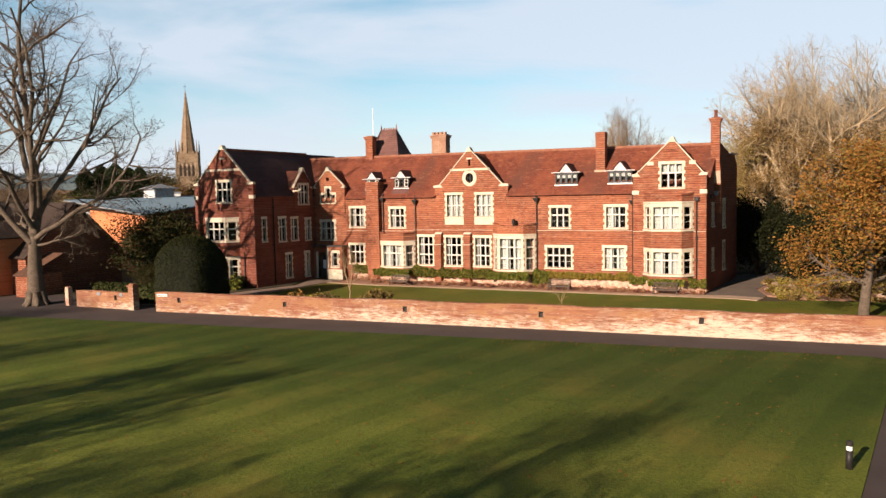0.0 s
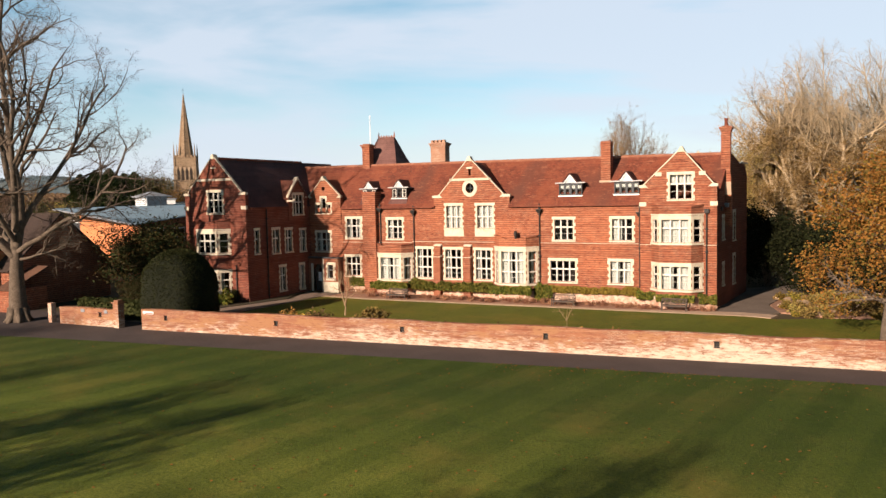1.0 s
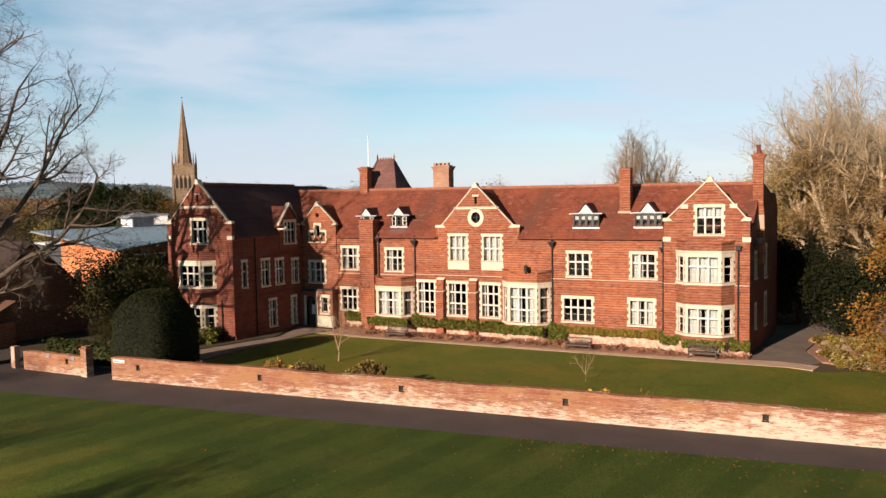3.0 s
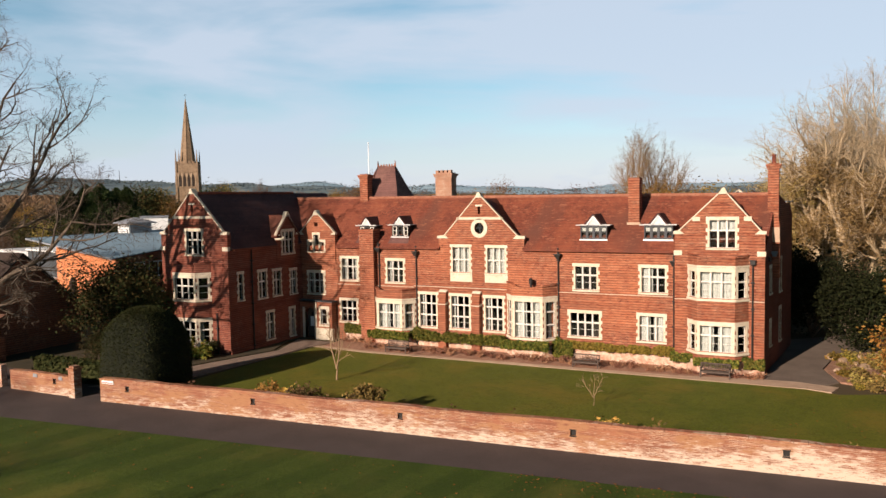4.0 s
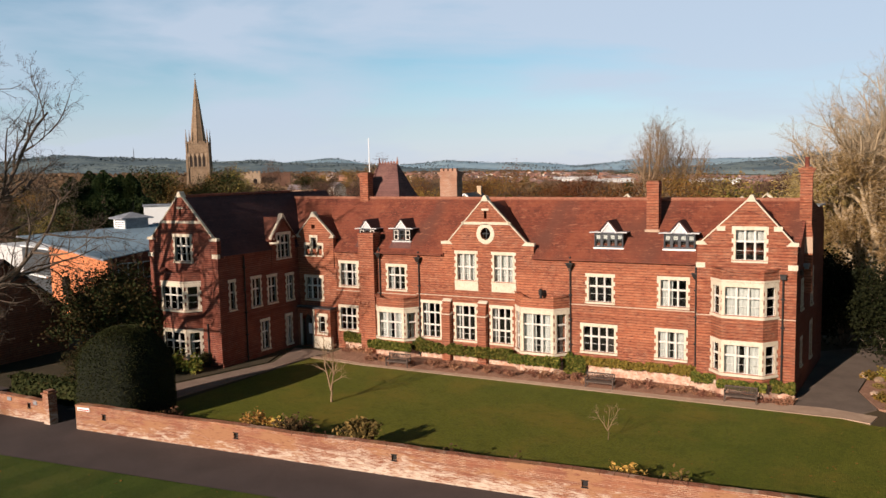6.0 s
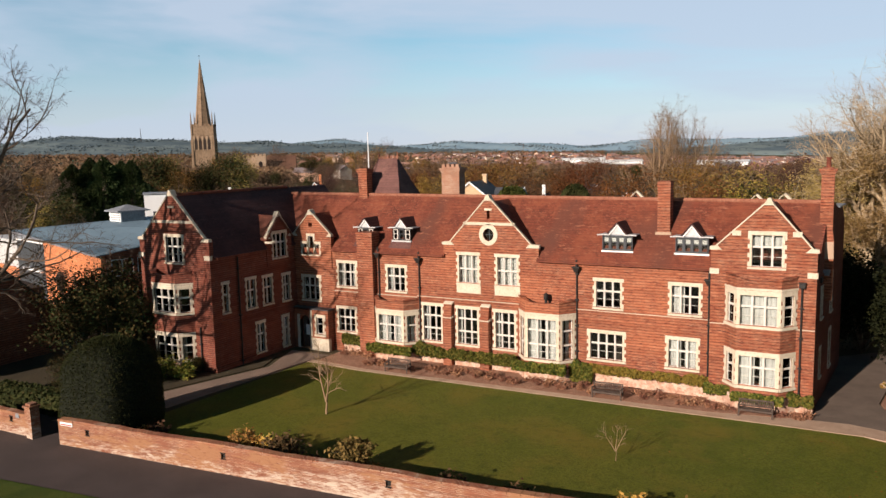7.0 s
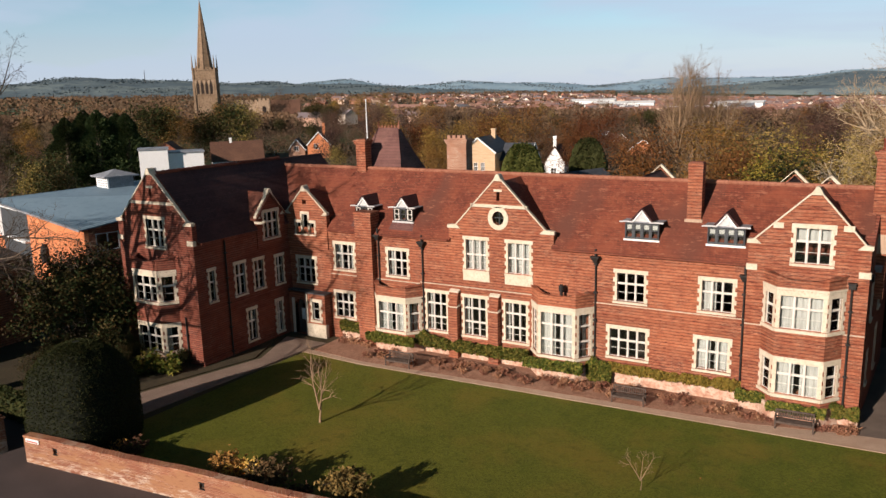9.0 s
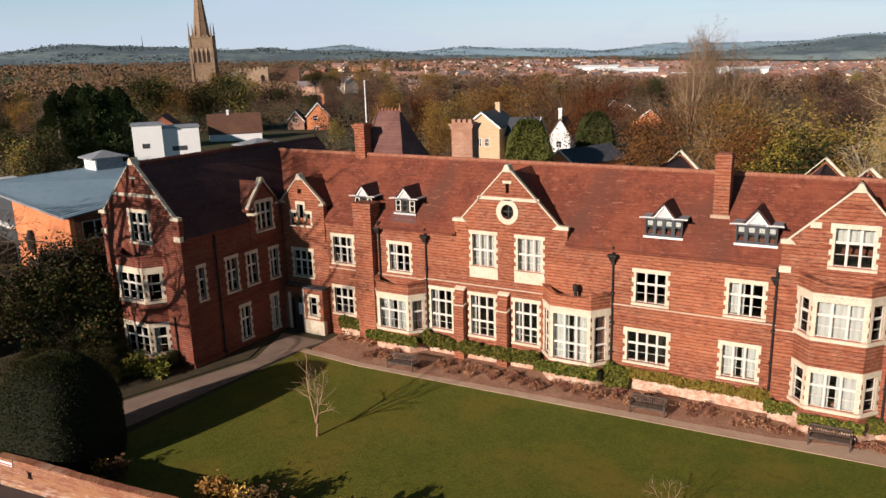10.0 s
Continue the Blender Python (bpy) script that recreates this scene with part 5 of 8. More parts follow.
window(EWN, 64.85, 65.8, -0.16, 2.6, 2, (0.62,), house, None, jamb=0.2, cloth=0)
for job in curtain_jobs:
    curtain(*job)


# ---- ground ----
bm = bmesh.new()
xs = [-4600, -2500, -1200, -800, -500, -400, -300, -200, -155, -125, -95, -60, 0, 50, 120, 300, 900, 2200]
ys = [-300, -100, -20, 20, 60, 90, 110, 130, 150, 200, 320, 420, 520, 640, 780, 900, 1600, 2600, 3400]


def lie(x, y):
    """Height of the open country: level round the school, rising gently to the west."""
    k = min(1.0, max(0.0, (y - 90) / 60, (-x - 95) / 60))
    q = min(1.0, max(0.0, (y - 330) / 450))
    east = min(1.0, max(0.0, 1 + (x + 250) / 400))
    return G - 0.05 + k * (max(0.0, -0.0187 * (x + 60)) - 0.8) - 10.5 * q * q * (3 - 2 * q) * east


vv = [[bm.verts.new((x, y, lie(x, y))) for x in xs] for y in ys]
for j in range(len(ys) - 1):
    for i in range(len(xs) - 1):
        bm.faces.new([vv[j][i], vv[j][i + 1], vv[j + 1][i + 1], vv[j + 1][i]])
tagged(mesh_ob("ground", bm, FAR), "open country falling away to the town", "ground", kind="structure")


def sheet(name, pts, z, mat, label, th=0.3, kind="structure", cat="ground"):
    bm = bmesh.new()
    f = bm.faces.new([bm.verts.new((x, y, z - th)) for x, y in pts])
    r = bmesh.ops.extrude_face_region(bm, geom=[f])
    bmesh.ops.translate(bm, verts=[q for q in r["geom"] if isinstance(q, bmesh.types.BMVert)], vec=(0, 0, th))
    bmesh.ops.recalc_face_normals(bm, faces=bm.faces[:])
    ob = mesh_ob(name, bm, mat)
    return tagged(ob, label, cat, kind=kind)


def wall_y(x):
    return 43.3 + (x + 38.5) * (4.7 / 45.2)


def edge_y(x):
    return 38.0 + (x + 43.5) * 0.134 if x < 6.5 else 44.7


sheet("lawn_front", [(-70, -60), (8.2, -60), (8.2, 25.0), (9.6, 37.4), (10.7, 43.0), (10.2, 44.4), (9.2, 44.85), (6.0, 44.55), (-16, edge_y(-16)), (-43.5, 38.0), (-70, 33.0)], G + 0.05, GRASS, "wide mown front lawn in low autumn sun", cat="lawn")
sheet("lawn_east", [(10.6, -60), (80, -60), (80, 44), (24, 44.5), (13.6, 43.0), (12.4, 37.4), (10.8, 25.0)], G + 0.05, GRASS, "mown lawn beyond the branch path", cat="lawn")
sheet("road", [(-75, 33), (-70, -61), (82, -61), (82, 60), (8, wall_y(8) + 0.2), (-38, wall_y(-38) + 0.2), (-42, 46), (-55, 48), (-75, 50)], G + 0.012, ASPHALT, "narrow grey asphalt drive beside the garden wall", cat="road")
sheet("court_lawn", [(-37.6, wall_y(-37) + 0.6), (40, wall_y(40) + 0.6), (40, 70), (14, 68), (3.0, 63.0), (1.0, 63.7), (-31.5, 62.6), (-36.6, 63.0)], G + 0.03, GRASS_COURT, "mown court lawn before the school house", cat="lawn")
sheet("edging_path", [(-36.7, 62.9), (-31.5, 62.55), (1.2, 63.65), (2.6, 63.3), (3.0, 64.8), (0.5, 65.4), (-1.5, 65.2), (-7.0, 64.15), (-31.5, 63.05), (-36.7, 63.5)], G + 0.06, GRAVEL, "narrow tan gravel edging path", cat="path")
sheet("flower_bed", [(-36.2, 63.6), (-31.5, 63.1), (-7.0, 64.2), (-1.5, 65.3), (-1.3, 67.2), (-36.2, 67.2)], G + 0.05, SOIL, "brown soil bed below the house wall", cat="flower bed")
sheet("side_path", [(-42.6, 45.5), (-38.6, 46.5), (-38.2, 49.5), (-36.8, 63.6), (-36.3, 65.2), (-40.2, 65.2), (-38.5, 60.5), (-41.0, 52.0)], G + 0.045, PATH_BROWN, "dull brown path along the wing", cat="path")
sheet("yard_lawn", [(-60, 47.5), (-43, 46.5), (-41.5, 52.0), (-39.0, 60.4), (-40.8, 65.0), (-62, 65.0)], G + 0.025, YARD_SHADE, "bare ground below the wing with shade in its dark colour", cat="ground")
sheet("east_path", [(-1.4, 64.9), (1.8, 64.6), (3.0, 66.4), (2.0, 70.0), (2.8, 75.5), (8.0, 80.5), (20, 84), (14, 95), (-1.4, 80)], G + 0.055, PAVE, "grey path at the end of the house", cat="path")
sheet("rockery_bed", [(3.1, 66.4), (7.0, 64.8), (18.0, 66.0), (20.0, 78.0), (8.2, 80.3), (2.9, 75.4), (2.1, 70.0)], G + 0.07, SOIL, "brown rockery bed beside the path", cat="rockery")

# ---- garden walls ----
def garden_wall(x0, y0, x1, y1, h, name, label, holes, th=0.38, step=0.0):
    w = thing(name, label, "wall")
    ln = math.hypot(x1 - x0, y1 - y0)
    P = plane(x0, y0, math.degrees(math.atan2(y1 - y0, x1 - x0)))
    r = random.Random(3)
    bm = bmesh.new()
    top = []
    nn = max(6, int(ln / 0.6))
    for k in range(nn + 1):
        u = ln * k / nn
        top.append((u, G + h + 0.03 * math.sin(u * 0.7) + r.uniform(-0.02, 0.02) - (step if u > ln * 0.86 else 0)))
    slab(bm, P, [[(0, G - 0.3), (ln, G - 0.3)] + top[::-1]] + [rect(u - 0.14, u + 0.14, z - 0.15, z + 0.15) for u, z in holes], 0.0, th)
    part("wall", bm, BRICK_OLD, w, "old orange brickwork with flaking lime")
    bm = bmesh.new()
    for k in range(nn):
        (a, za), (b, zb) = top[k], top[k + 1]
        e = r.uniform(-0.015, 0.015)
        hexa(bm, [P(a + 0.01, -0.05 + e, za), P(b - 0.01, -0.05 + e, zb), P(b - 0.01, th + 0.05, zb), P(a + 0.01, th + 0.05, za),
                  P(a + 0.01, -0.02 + e, za + 0.09), P(b - 0.01, -0.02 + e, zb + 0.09), P(b - 0.01, th + 0.02, zb + 0.09), P(a + 0.01, th + 0.02, za + 0.09)])
    part("coping", bm, BRICK_OLD, w)
    for u, z in holes:
        bm = bmesh.new()
        pbox(bm, P, u - 0.13, u + 0.13, 0.12, 0.3, z - 0.14, z + 0.14)
        part("wall_light", bm, IRON, w, "small black light set in the wall")
        bm = bmesh.new()
        pbox(bm, P, u - 0.17, u + 0.17, -0.03, 0.05, z - 0.18, z - 0.14)
        pbox(bm, P, u - 0.17, u + 0.17, -0.03, 0.05, z + 0.14, z + 0.18)
        part("rim", bm, IRON, w)
    return w


A = 1.0054
garden_wall(-38.5, 43.3, 30.0, wall_y(30), 1.42, "garden_wall", "long old orange brick wall with flaking lime wash",
            [((x + 38.5) * A, 0.55) for x in (-36.3, -27.0, -17.7, -8.5, 0.9, 10.5)])
garden_wall(-47.2, 43.0, -41.2, 43.25, 1.25, "garden_wall", "short brick wall beside the gateway", [(4.4, 0.5)])
bm = bmesh.new()
box(bm, -41.2, -40.65, 43.05, 43.6, G - 0.2, 1.45)
box(bm, -41.27, -40.58, 42.98, 43.67, 1.45, 1.55)
box(bm, -41.15, -40.7, 43.1, 43.55, 1.55, 1.68)
tagged(mesh_ob("gate_pier", bm, BRICK_OLD), "square brick gate pier with a stepped cap", "gate pier")
bm = bmesh.new()
box(bm, -48.6, -48.2, 43.0, 43.4, G - 0.2, 1.15)
tagged(mesh_ob("gate_post", bm, PLINTH), "pale square stone gate post by the drive", "gate post")

# plaques and a small sign on the garden walls
for x, w, h, z in ((-44.65, 0.42, 0.3, 0.62), (-42.2, 0.36, 0.28, 0.62)):
    bm = bmesh.new()
    box(bm, x - w / 2, x + w / 2, 42.99 + (x + 47.2) * 0.0417 + 0.005, 43.04 + (x + 47.2) * 0.0417 + 0.005, z, z + h)
    bmesh.ops.bevel(bm, geom=bm.edges[:], offset=0.01, segments=1, affect="EDGES")
    for q in bm.verts:
        q.co.y -= 0.03
    tagged(mesh_ob("wall_plaque", bm, LEAD), "small grey plaque fixed to the gateway wall", "plaque", "gateway plaques")
SIGN_RED = mottled("red sign paint", (0.35, 0.04, 0.03), (0.40, 0.05, 0.035), (0.3, 0.03, 0.025), 3, 20, 0.5)
sg_ = thing("wall_sign", "small white sign with a red band on the wall end", "sign", at=(-38.3, 43.32, 0.78), turn=6)
bm = bmesh.new()
box(bm, 0, 0.95, -0.05, -0.02, 0, 0.2)
part("board", bm, WHITE, sg_)
bm = bmesh.new()
box(bm, 0.05, 0.9, -0.056, -0.05, 0.04, 0.10)
part("red_band", bm, SIGN_RED, sg_)


# ---- plants ----
class Tree:
    """Limbs as tapered tubes in plain lists; keeps the twig ends for leaves."""

    def __init__(self, seed):
        self.r = random.Random(seed)
        self.v, self.f, self.ends = [], [], []

    def ring(self, p, t, rad, sides):
        a = t.orthogonal().normalized()
        b = t.cross(a)
        k0 = len(self.v)
        for k in range(sides):
            w = k * math.tau / sides
            self.v.append(tuple(p + (a * math.cos(w) + b * math.sin(w)) * rad))
        return k0

    def limb(self, p, d, ln, rad, lev, spec):
        """spec: for each level (segments, sides, children, child angle, child length share, wander, lift)"""
        seg, sides, kids, ang, share, wander, lift = spec[lev]
        r = self.r
        p, d = Vector(p), Vector(d).normalized()
        k0 = self.ring(p, d, rad, sides)
        spots = []
        for s in range(1, seg + 1):
            d = (d + Vector((r.gauss(0, 1), r.gauss(0, 1), r.gauss(0, 1))) * wander + Vector((0, 0, lift))).normalized()
            p = p + d * ln / seg
            rr = rad * (1 - 0.72 * s / seg)
            k1 = self.ring(p, d, max(rr, 0.006), sides)
            for k in range(sides):
                self.f.append((k0 + k, k0 + (k + 1) % sides, k1 + (k + 1) % sides, k1 + k))
            k0 = k1
            spots.append((p.copy(), d.copy(), rr))
        if lev + 1 >= len(spec):
            self.ends.append(p.copy())
            return
        for c in range(kids):
            t = (c + r.uniform(0.2, 0.9)) / kids
            t = spec_start[min(lev, len(spec_start) - 1)] + (1 - spec_start[min(lev, len(spec_start) - 1)]) * t
            q, dd, rr = spots[min(seg - 1, int(t * seg))]
            base = spots[max(0, min(seg - 1, int(t * seg)) - 1)][0]
            q = base.lerp(q, r.random()) if int(t * seg) > 0 else q
            side = dd.orthogonal().normalized()
            side.rotate(Matrix.Rotation(c * 2.4 + r.uniform(-0.5, 0.5), 3, dd))
            a = radians(ang + r.uniform(-14, 14))
            nd = dd * math.cos(a) + side * math.sin(a)
            self.limb(q, nd, ln * share * r.uniform(0.75, 1.2) * (1.1 - 0.45 * t), max(0.008, min(rr * 0.75, rad * 0.55)), lev + 1, spec)


spec_start = [0.3, 0.22, 0.15, 0.1]


def leaves(r, centres, n, spread, size, flat=0.0, slim=0.55):
    v, f = [], []
    for _ in range(n):
        c = centres[r.randrange(len(centres))]
        p = c + Vector((r.gauss(0, spread), r.gauss(0, spread), r.gauss(0, spread * (1 - flat))))
        a = Vector((r.gauss(0, 1), r.gauss(0, 1), r.gauss(0, 0.6))).normalized()
        b = a.orthogonal().normalized()
        b.rotate(Matrix.Rotation(r.uniform(0, 6.28), 3, a))
        s = size * r.uniform(0.6, 1.35)
        k = len(v)
        v += [tuple(p - a * s), tuple(p + b * s * slim), tuple(p + a * s), tuple(p - b * s * slim)]
        f.append((k, k + 1, k + 2, k + 3))
    return v, f


BARE = lambda h: [(7, 9, 9, 42, 0.55, 0.06, 0.03), (7, 6, 8, 44, 0.52, 0.13, 0.07), (5, 4, 7, 46, 0.5, 0.18, 0.05), (4, 3, 6, 48, 0.5, 0.22, 0.03), (3, 3, 0, 0, 0, 0.25, 0.0)]


def bare_tree(at, h, rad, seed, label, stems=(), mat=None, spec=None, group=""):
    ob = thing("tree", label, "tree", group, at=at)
    t = Tree(seed)
    sp = spec or BARE(h)
    if stems:
        for d, ln, rr, z0, lev in stems:
            t.limb(Vector(z0), Vector(d), ln, rr, lev, sp)
    else:
        t.limb(Vector((0, 0, -0.2)), Vector((0.02, 0.01, 1)), h, rad, 0, sp)
    data_ob("branchwork", t.v, t.f, mat or BARK, ob, smooth=True)
    return ob, t


# the great bare tree beside the drive
bt = thing("tree", "tall leafless tree with spreading limbs beside the drive", "tree", at=(-51.4, 42.4, G))
t = Tree(11)
bspec = [(8, 10, 0, 40, 0.5, 0.03, 0.0), (11, 9, 8, 42, 0.46, 0.115, 0.035), (7, 6, 7, 46, 0.5, 0.17, 0.045), (5, 4, 6, 48, 0.5, 0.22, 0.02), (4, 3, 5, 50, 0.55, 0.26, -0.02), (3, 3, 0, 0, 0, 0.25, 0.0)]
t.limb(Vector((0, 0, -0.2)), Vector((0.03, 0.02, 1)), 9.0, 0.78, 0, bspec)
for d, ln, rr, z0 in (((0.06, 0.1, 1), 19, 0.5, (0.15, 0.2, 6.5)), ((-0.18, 0.15, 1), 18, 0.46, (-0.1, 0.1, 5.8)), ((0.24, -0.1, 1), 17, 0.36, (0.25, 0, 7.2)),
                      ((-0.55, -0.3, 0.8), 14, 0.36, (-0.1, -0.1, 5.2)), ((1.0, 0.25, 0.62), 13.5, 0.3, (0.3, 0.1, 5.6)), ((0.2, 0.5, 0.9), 15, 0.34, (0.1, 0.2, 6.8)),
                      ((-0.95, 0.25, 0.25), 12, 0.26, (-0.2, 0.1, 6.2)), ((0.7, 0.1, 0.05), 5.0, 0.16, (0.35, 0.2, 5.0)), ((0.3, -0.5, 0.8), 12, 0.3, (0.2, -0.1, 6.5))):
    t.limb(Vector(z0), Vector(d), ln, rr * 0.74, 1, bspec)
data_ob("branchwork", t.v, t.f, BARK, bt, smooth=True)
bm = bmesh.new()
for k in range(7):
    w = k * 0.9 + 0.3
    tube(bm, [(0.45 * math.cos(w), 0.45 * math.sin(w), 1.1), (0.7 * math.cos(w), 0.7 * math.sin(w), 0.25), (1.1 * math.cos(w), 1.1 * math.sin(w), -0.05)], [0.36, 0.24, 0.1], 7)
part("root_flare", bm, BARK, bt, smooth=True)

# trees behind the camera, whose long shadows lie on the lawn
sspec = [(7, 8, 10, 42, 0.55, 0.06, 0.03), (6, 5, 9, 44, 0.52, 0.13, 0.06), (5, 4, 8, 46, 0.5, 0.18, 0.05), (4, 3, 6, 48, 0.5, 0.22, 0.03)]
sh, st_ = bare_tree((-9.8, -12.5, G), 12.4, 0.42, 21, "leafless tree standing on the lawn's far side", spec=sspec, group="trees round the lawn")
vv_, ff_ = leaves(random.Random(5), st_.ends, 2200, 0.4, 0.15)
data_ob("leaves", vv_, ff_, WOODLAND, sh)
for x, y, k, rz in ((-30.9, -11, 1.05, 200), (-26.9, -13, 1.0, 20), (-21.2, -19, 0.95, 300), (-2.4, -14, 0.85, 80), (-42.4, -11, 1.05, 140)):
    copy_thing(sh, pose(x, y, G, 0, 0, rz) @ Matrix.Scale(k, 4))

# the autumn tree on the court lawn
at_, tt = bare_tree((9.35, 56.6, G), 8.7, 0.36, 31, "spreading autumn tree with orange brown leaves on the court lawn",
                    spec=[(8, 9, 17, 68, 0.60, 0.05, 0.0), (6, 6, 8, 46, 0.5, 0.12, 0.04), (4, 4, 6, 50, 0.5, 0.18, 0.02), (3, 3, 0, 0, 0, 0.2, 0)])
vv_, ff_ = leaves(random.Random(6), [e for e in tt.ends if e.z > 1.8], 36000, 0.36, 0.098)
data_ob("leaves", vv_, ff_, AUTUMN, at_)

# clipped yew dome
def clipped(name, label, at, prof, seed, mat, n, size, squash=1.0, cat="topiary", noise_amp=0.12, square=2.0, turn=0):
    """A clipped bush: a lumpy dark body with many leaf tufts on its skin. prof: (height, radius) rows."""
    ob = thing(name, label, cat, at=at, turn=turn)
    r = random.Random(seed)
    v, f = [], []
    seg = 48
    side = lambda w: (abs(math.cos(w)) ** square + abs(math.sin(w)) ** square) ** (-1 / square)
    rows_ = []
    for z, rad in prof:
        row = []
        for k in range(seg):
            w = k * math.tau / seg
            q = side(w) + noise_amp * noise.noise(Vector((math.cos(w) * 1.6, math.sin(w) * 1.6, z * 0.55 + seed)))
            row.append(len(v))
            v.append((rad * q * math.cos(w), rad * q * squash * math.sin(w), z))
        rows_.append(row)
    for a, b in zip(rows_, rows_[1:]):
        for k in range(seg):
            f.append((a[k], a[(k + 1) % seg], b[(k + 1) % seg], b[k]))
    f.append(tuple(rows_[-1]))
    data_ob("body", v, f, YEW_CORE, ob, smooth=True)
    lv, lf = [], []
    for _ in range(n):
        i = r.randrange(len(prof) - 1)
        tq = r.random()
        z = prof[i][0] + (prof[i + 1][0] - prof[i][0]) * tq
        rad = prof[i][1] + (prof[i + 1][1] - prof[i][1]) * tq
        w = r.uniform(0, math.tau)
        q = (side(w) + noise_amp * noise.noise(Vector((math.cos(w) * 1.6, math.sin(w) * 1.6, z * 0.55 + seed)))) * rad + r.uniform(-0.03, 0.07)
        p = Vector((q * math.cos(w), q * squash * math.sin(w), z))
        a = Vector((math.cos(w) + r.gauss(0, 0.7), math.sin(w) + r.gauss(0, 0.7), r.gauss(0.4, 0.6))).normalized()
        b = a.orthogonal().normalized()
        b.rotate(Matrix.Rotation(r.uniform(0, 6.28), 3, a))
        s = size * r.uniform(0.6, 1.4)
        k = len(lv)
        lv += [tuple(p - a * s * 0.4), tuple(p + b * s * 0.4), tuple(p + a * s), tuple(p - b * s * 0.4)]
        lf.append((k, k + 1, k + 2, k + 3))
    data_ob("leaves", lv, lf, mat, ob)
    return ob


clipped("yew_dome", "large clipped dark green yew dome behind the garden wall", (-37.75, 46.3, G),
        [(0, 2.3), (0.8, 2.42), (1.8, 2.48), (2.8, 2.45), (3.6, 2.33), (4.3, 2.08), (4.9, 1.68), (5.35, 1.2), (5.6, 0.7), (5.7, 0.2)], 3, YEW, 46000, 0.06, squash=0.96, square=3.6, turn=5, noise_amp=0.08)


def hedge(name, label, x0, y0, x1, y1, h, w, mat, seed, n, size=0.12, cat="hedge", z=G):
    ob = thing(name, label, cat, at=(x0, y0, z), turn=math.degrees(math.atan2(y1 - y0, x1 - x0)))
    ln = math.hypot(x1 - x0, y1 - y0)
    r = random.Random(seed)
    bm = bmesh.new()
    box(bm, 0.1, ln - 0.1, -w / 2 + 0.1, w / 2 - 0.1, 0, h - 0.1)
    bmesh.ops.subdivide_edges(bm, edges=bm.edges[:], cuts=6, use_grid_fill=True)
    for q in bm.verts:
        q.co += Vector((noise.noise(q.co * 0.9), noise.noise(q.co * 0.9 + Vector((9, 0, 0))), noise.noise(q.co + Vector((0, 9, 0))))) * (0.15 if h < 3 else 0.7)
        if h > 3:
            k = 1 - 0.45 * max(0.0, q.co.z / h) ** 4
            q.co.x, q.co.y = ln / 2 + (q.co.x - ln / 2) * k, q.co.y * k
    part("body", bm, mat, ob)
    v, f = [], []
    for _ in range(n):
        u = r.uniform(0, ln)
        s = r.choice((0, 1, 1, 2))
        p = Vector((u, -w / 2 if s == 0 else (w / 2 if s == 2 else r.uniform(-w / 2, w / 2)), h if s == 1 else r.uniform(0, h)))
        w_ = 0.05 if h < 3 else 0.35
        p += Vector((r.gauss(0, w_), r.gauss(0, w_), r.gauss(0, w_)))
        if h > 3:
            k = 1 - 0.45 * max(0.0, p.z / h) ** 4
            p.x, p.y = ln / 2 + (p.x - ln / 2) * k, p.y * k
            p.z -= 0.16 * h * (abs(p.x - ln / 2) / (ln / 2)) ** 3 * (p.z / h)
        a = Vector((r.gauss(0, 1), r.gauss(0, 1), r.gauss(0.3, 1))).normalized()
        b = a.orthogonal().normalized()
        q = size * r.uniform(0.6, 1.4)
        k = len(v)
        v += [tuple(p - a * q), tuple(p + b * q * 0.6), tuple(p + a * q), tuple(p - b * q * 0.6)]
        f.append((k, k + 1, k + 2, k + 3))
    data_ob("leaves", v, f, mat, ob)
    return ob


hedge("hedge", "low dark clipped hedge behind the short wall", -49.0, 46.2, -41.8, 46.6, 1.45, 1.0, YEW, 41, 2200)


def bush(name, label, at, mat, n, rad, h, size, seed, cat="shrub", stems=8, stem_mat=None, group=""):
    """A loose bush: thin stems from one foot, leaves round their upper halves."""
    ob = thing(name, label, cat, group, at=at)
    r = random.Random(seed)
    t = Tree(seed)
    for k in range(stems):
        w = k * math.tau / stems + r.uniform(-0.3, 0.3)
        t.limb(Vector((0, 0, -0.05)), Vector((math.cos(w) * rad * 0.8, math.sin(w) * rad * 0.8, h * r.uniform(0.7, 1.1))), math.hypot(rad * 0.7, h) * r.uniform(0.7, 1.0), 0.025 + 0.01 * h, 0,
               [(4, 4, 5, 45, 0.45, 0.15, 0.03), (3, 3, 0, 0, 0, 0.2, 0.0)])
    data_ob("stemwork", t.v, t.f, stem_mat or BARK, ob)
    if n:
        v, f = leaves(r, t.ends, n, rad * 0.22, size)
        data_ob("leaves", v, f, mat, ob)
    return ob


holly = bush("holly_tree", "dark evergreen tree with some russet leaves by the wing", (-52.3, 56.3, G), HOLLY, 15000, 2.6, 6.6, 0.12, 51, "tree", stems=14)
copy_thing(holly, pose(-50.0, 55.5, G, 0, 0, 70) @ Matrix.Scale(0.9, 4))
bush("fern_bush", "green shrub growing at the foot of the wing", (-43.6, 55.0, G), IVY, 900, 0.9, 1.0, 0.14, 52)
bush("fern_bush", "green shrub growing at the foot of the wing", (-42.2, 55.6, G), IVY, 700, 0.8, 0.8, 0.14, 53)
